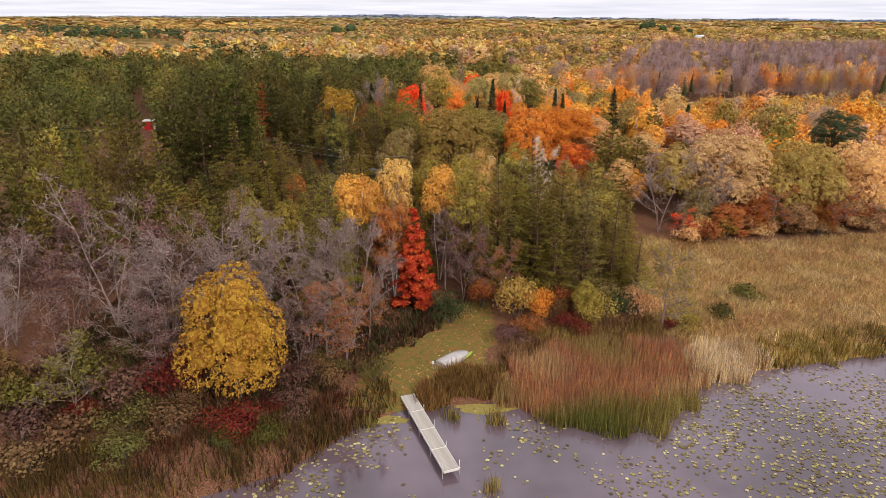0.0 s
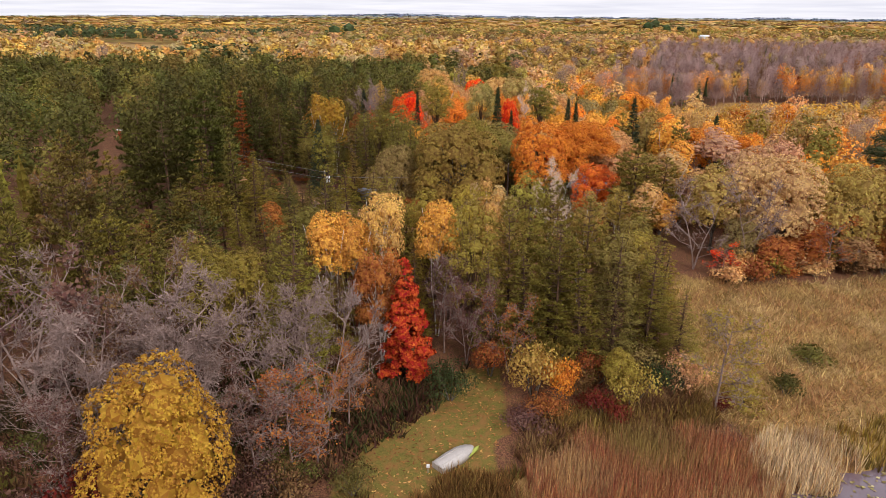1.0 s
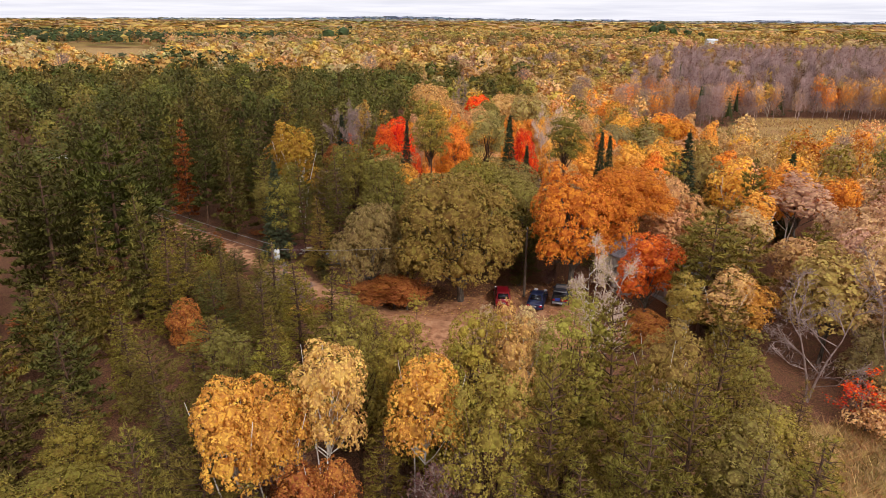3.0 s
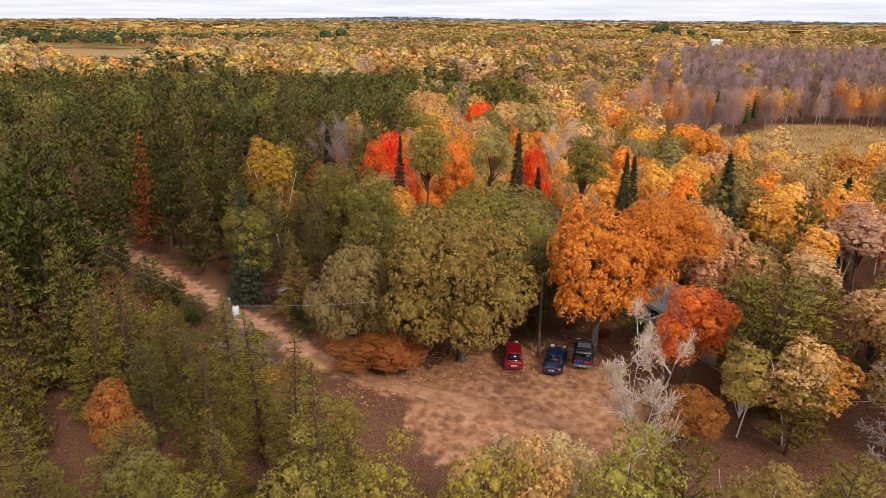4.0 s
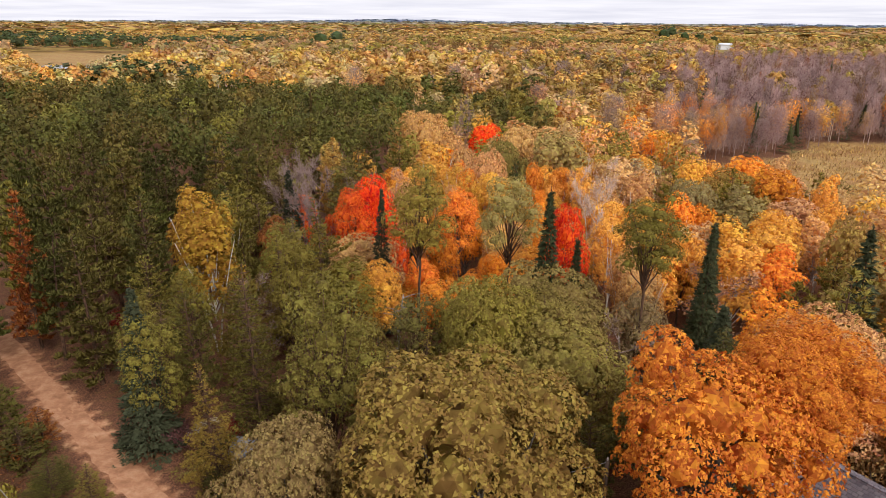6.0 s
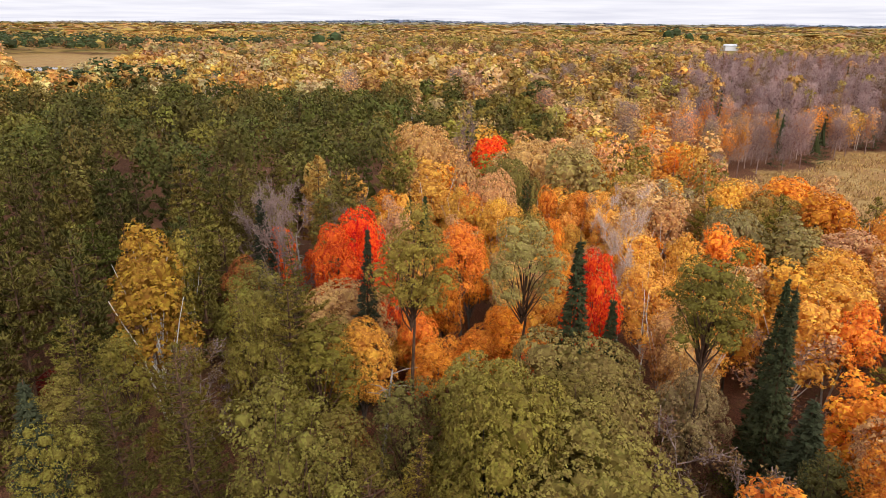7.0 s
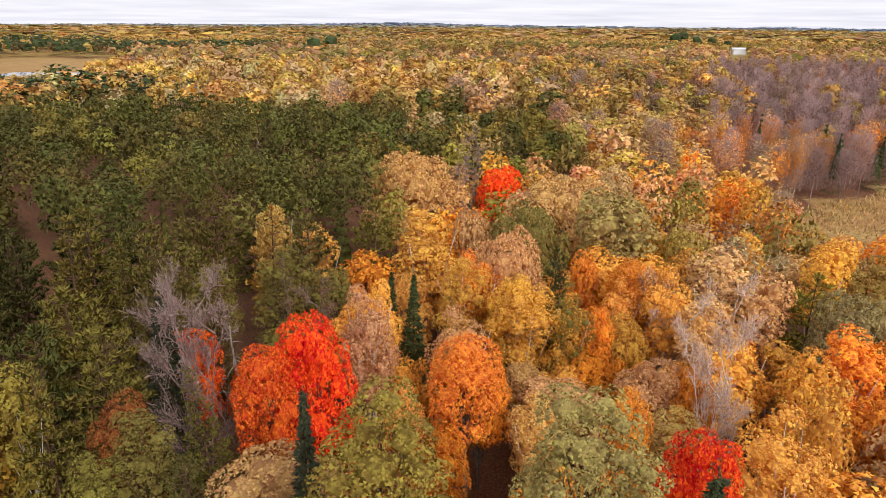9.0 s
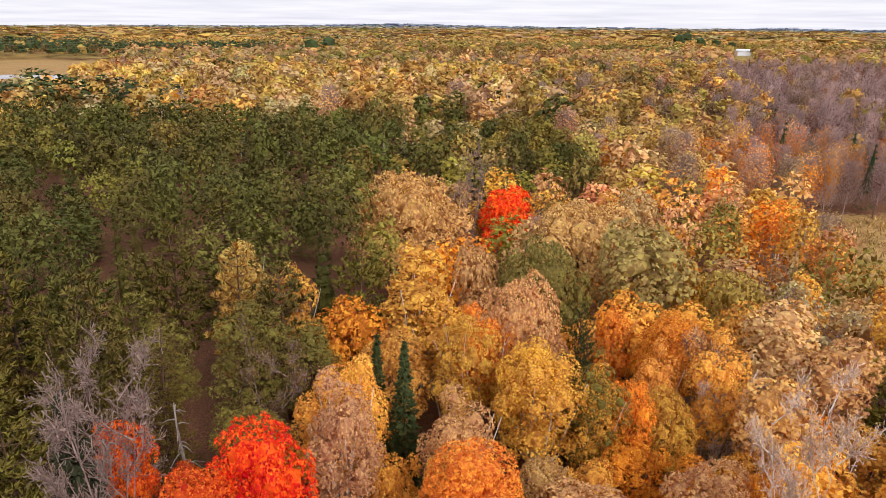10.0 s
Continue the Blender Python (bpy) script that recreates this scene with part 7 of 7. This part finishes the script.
def window(parent, xa, xb, y, za, zb):
    fr = part("window", Geo().box((xa - 0.06, y - 0.04, za - 0.06), (xb + 0.06, y + 0.03, za)).box((xa - 0.06, y - 0.04, zb), (xb + 0.06, y + 0.03, zb + 0.06)).box((xa - 0.06, y - 0.04, za), (xa, y + 0.03, zb)).box((xb, y - 0.04, za), (xb + 0.06, y + 0.03, zb)).mesh("window", TRIM), parent, "white framed window")
    part("pane", Geo().box((xa, y + 0.05, za), (xb, y + 0.07, zb)).mesh("pane", PANE), fr)
    part("glazing_bar", Geo().box((xa, y - 0.02, (za + zb) / 2 - 0.025), (xb, y + 0.045, (za + zb) / 2 + 0.025)).mesh("glazing_bar", TRIM), fr)


def house():
    ang = math.degrees(math.atan2(-0.85, 0.53))
    base = 2.0
    root = thing("house", "long single-storey cream house with grey shingle roof", "house", pose(19.8, 113.1, base, 0, 0, ang))
    ln, wd, h = 13.5, 5.2, 2.6
    part("foundation", Geo().box((0, 0.02, -1.2), (ln, wd - 0.02, 0.02)).mesh("foundation", plain("concrete_block", (150, 142, 134), 0.9)), root)
    wins = [(1.9, 2.75, 1.2, 2.1), (8.6, 9.8, 1.0, 2.1)]
    wall_with(root, 0, ln, 0, h, 0.15, wins, 1)
    for a, b, c, d in wins:
        window(root, a, b, 0.0, c, d)
    wall_with(root, 0, ln, wd, h, 0.15, [], -1)
    for x in (0, ln - 0.15):
        part("gable_wall", Geo().add([(x, 0.16, 0), (x + 0.15, 0.16, 0), (x + 0.15, wd - 0.16, 0), (x, wd - 0.16, 0), (x, 0.16, h), (x + 0.15, 0.16, h), (x + 0.15, wd - 0.16, h), (x, wd - 0.16, h), (x, wd / 2, h + 1.4), (x + 0.15, wd / 2, h + 1.4)], [(0, 3, 2, 1), (0, 1, 5, 4), (2, 3, 7, 6), (3, 0, 4, 7), (1, 2, 6, 5), (4, 5, 9, 8), (6, 7, 8, 9)], [(4, 8, 7), (5, 6, 9)]).mesh("gable_wall", SIDING), root)
    gable_roof(root, 0, ln, wd / 2, wd / 2, h, h + 1.5, 0.32)
    part("drainpipe", Geo().tube([(0.9, -0.06, 0.1), (0.9, -0.06, 2.3)], [0.035, 0.035], 6).mesh("drainpipe", WEATHERED), root)
    # porch with its own gable and door, standing out from the long wall
    m = pose(3.3, -2.4, -0.05, 0, 0, 0)
    porch = thing("porch", "cream gabled porch with a grey door", "porch", root.matrix_basis @ m)
    g = Geo().box((0, 0, -1.0), (0.9, 0.12, 2.1)).box((1.8, 0, -1.0), (2.6, 0.12, 2.1)).box((0.9, 0, 1.95), (1.8, 0.12, 2.1)).box((0.9, 0, -1.0), (1.8, 0.12, 0.02))
    g.add([(0, 0, 2.1), (2.6, 0, 2.1), (1.3, 0, 2.95), (0, 0.12, 2.1), (2.6, 0.12, 2.1), (1.3, 0.12, 2.95)], [(1, 4, 5, 2), (0, 2, 5, 3)], [(0, 1, 2), (3, 5, 4)])
    part("front_wall", g.mesh("front_wall", SIDING), porch)
    for x in (0, 2.48):
        part("side_wall", Geo().box((x, 0.125, -1.0), (x + 0.12, 2.36, 2.1)).mesh("side_wall", SIDING), porch)
    d = part("door", bevelled((0.93, 0.04, 0.04), (1.77, 0.09, 1.93), DOOR, "door", 0.01, 1), porch, "grey panelled door")
    part("handle", bevelled((1.66, 0.0, 0.95), (1.72, 0.04, 1.06), CHROME, "handle", 0.01, 1), d)
    part("door_frame", Geo().box((0.84, -0.03, 0.0), (0.92, 0.03, 2.0)).box((1.78, -0.03, 0.0), (1.86, 0.03, 2.0)).box((0.84, -0.03, 2.0), (1.86, 0.03, 2.08)).mesh("door_frame", TRIM), porch)
    part("step", bevelled((0.7, -0.7, -0.9), (2.0, -0.02, -0.12), WEATHERED, "step", 0.02, 1), porch)
    part("floodlight", bevelled((1.15, -0.12, 2.3), (1.4, -0.01, 2.42), TRIM, "floodlight", 0.02, 1), porch)
    # porch roof: ridge runs out from the wall
    for s in (-1, 1):
        vv = [(1.3 + s * 1.6, -0.3, 1.92), (1.3 + s * 1.6, 2.7, 1.92), (1.3, 2.7, 3.0), (1.3, -0.3, 3.0)]
        quad_panel("roof", vv if s > 0 else [vv[i] for i in (1, 0, 3, 2)], SHINGLE, porch, 0.09)
        fv = [(1.3 + s * 1.6, -0.34, 1.83), (1.3, -0.34, 2.9), (1.3, -0.34, 3.1), (1.3 + s * 1.6, -0.34, 2.02)]
        quad_panel("barge_board", fv if s < 0 else fv[::-1], TRIM, porch, 0.035)


house()


def utility_pole(x, y, top, label, drum=False, lean=0):
    root = thing("utility_pole", label, "utility pole", pose(x, y, gz(x, y) - 0.1, 0, lean, 0))
    h = top - gz(x, y)
    part("mast", Geo().tube([(0, 0, 0), (0, 0, h)], [0.16, 0.11], 10).mesh("mast", bark("pole_wood", (70, 58, 50), (112, 96, 82)), True), root)
    part("insulator", Geo().tube([(0, 0, h), (0, 0, h + 0.12), (0, 0, h + 0.2)], [0.04, 0.06, 0.03], 8).mesh("insulator", plain("porcelain", (190, 182, 172), 0.3)), root)
    if drum:
        t = part("transformer", Geo().tube([(0.42, 0, h - 1.5), (0.42, 0, h - 1.45), (0.42, 0, h - 0.62), (0.42, 0, h - 0.55)], [0.2, 0.27, 0.27, 0.18], 16).mesh("transformer", plain("pale_grey_steel", (206, 206, 204), 0.45, spread=0.1), True), root, "pale grey transformer drum")
        part("bushing", Geo().tube([(0.42, 0, h - 0.56), (0.42, 0, h - 0.25)], [0.05, 0.03], 8).mesh("bushing", PLASTIC), t)
        part("bracket", bevelled((0.1, -0.05, h - 1.2), (0.2, 0.05, h - 0.8), GALVANISED, "bracket", 0.01, 1), root)


utility_pole(-15.9, 101.8, 9.2, "wooden utility pole with a transformer drum", True)
utility_pole(9.7, 108.0, 9.0, "weathered wooden utility pole beside the oak")
utility_pole(-52.0, 132.0, 10.0, "wooden utility pole beside the track")
WIRE = plain("wire", (150, 146, 142), 0.5)


def wire(a, b, sag, label):
    u = np.linspace(0, 1, 16)
    p = np.outer(1 - u, a) + np.outer(u, b) - np.column_stack([u * 0, u * 0, 4 * sag * u * (1 - u)])
    tagged(new("overhead_wire", Geo().tube(p, [0.016] * 16, 4, False).mesh("overhead_wire", WIRE)), label, "wire", "overhead wires")


wire((-15.9, 101.8, 9.1), (-52.0, 132.0, 9.9), 0.7, "thin overhead power line between poles")
wire((-15.9, 101.8, 8.2), (-52.0, 132.0, 9.0), 0.8, "thin overhead power line between poles")
wire((-15.9, 101.8, 8.6), (9.7, 108.0, 8.8), 0.9, "thin overhead power line between poles")


def small_buildings():
    red = plain("red_boards", (206, 44, 40), 0.7, spread=0.15)
    x, y = -75.4, 171.0
    shed = thing("shed", "small red shed with a white roof", "shed", pose(x, y, gz(x, y), 0, 0, 12))
    part("wall", bevelled((-1.5, -1.2, 0), (1.5, 1.2, 2.2), red, "wall", 0.02, 1), shed, "red boarded wall")
    part("door", bevelled((0.7, -1.26, 0.05), (1.4, -1.205, 1.9), TRIM, "door", 0.01, 1), shed, "white door")
    part("roof", bevelled((-1.75, -1.5, 2.2), (1.75, 1.45, 2.45), TRIM, "roof", 0.05, 1), shed, "white flat roof")
    x, y = -11.6, 118.0
    tarp = thing("shelter", "low grey tarpaulin shelter among the pines", "shelter", pose(x, y, gz(x, y), 0, 0, -20))
    part("cover", loft([[(u, -1.1, 0), (u, -0.9, 1.2), (u, 0, 1.75 + 0.1 * math.sin(u * 3)), (u, 0.9, 1.2), (u, 1.1, 0)] for u in np.linspace(-2, 2, 6)], plain("grey_tarpaulin", (132, 130, 134), 0.6, spread=0.2), "cover", False), tarp)
    x, y = -17.2, 122.0
    pile = thing("scrap_pile", "heap of white scrap sheets below the pines", "scrap pile", pose(x, y, gz(x, y)))
    rng = random.Random(4)
    for i in range(4):
        ob = part("sheet", bevelled((-0.5, -0.3, 0), (0.5, 0.3, 0.06), WEATHERED, "sheet", 0.01, 1), pile)
        ob.matrix_basis = pose(rng.uniform(-0.8, 0.8), rng.uniform(-0.6, 0.6), 0.12 + 0.14 * i, rng.uniform(-14, 14), rng.uniform(-14, 14), rng.uniform(0, 180))
    x, y = 330.0, 880.0
    barn = thing("barn", "far white metal barn among the trees", "barn", pose(x, y, gz(x, y), 0, 0, 8))
    white = plain("white_sheet_metal", (228, 230, 234), 0.5, spread=0.05)
    part("wall", bevelled((-8, -5, 0), (8, 5, 5), white, "wall", 0.05, 1), barn)
    part("roof", Geo().add([(-8.5, -5.5, 4.9), (8.5, -5.5, 4.9), (8.5, 5.5, 4.9), (-8.5, 5.5, 4.9), (-8.5, 0, 7.4), (8.5, 0, 7.4)], [(0, 1, 5, 4), (2, 3, 4, 5), (3, 2, 1, 0)], [(0, 4, 3), (1, 2, 5)]).mesh("roof", white), barn)
    pond = mesh_np("pond", [(-262, 500, 1.0), (-214, 500, 1.0), (-214, 532, 1.0), (-262, 532, 1.0)], [[(0, 1, 2, 3)]], WATER)
    tagged(new("pond", pond), "small pond in a far field", "pond", kind="structure")


small_buildings()
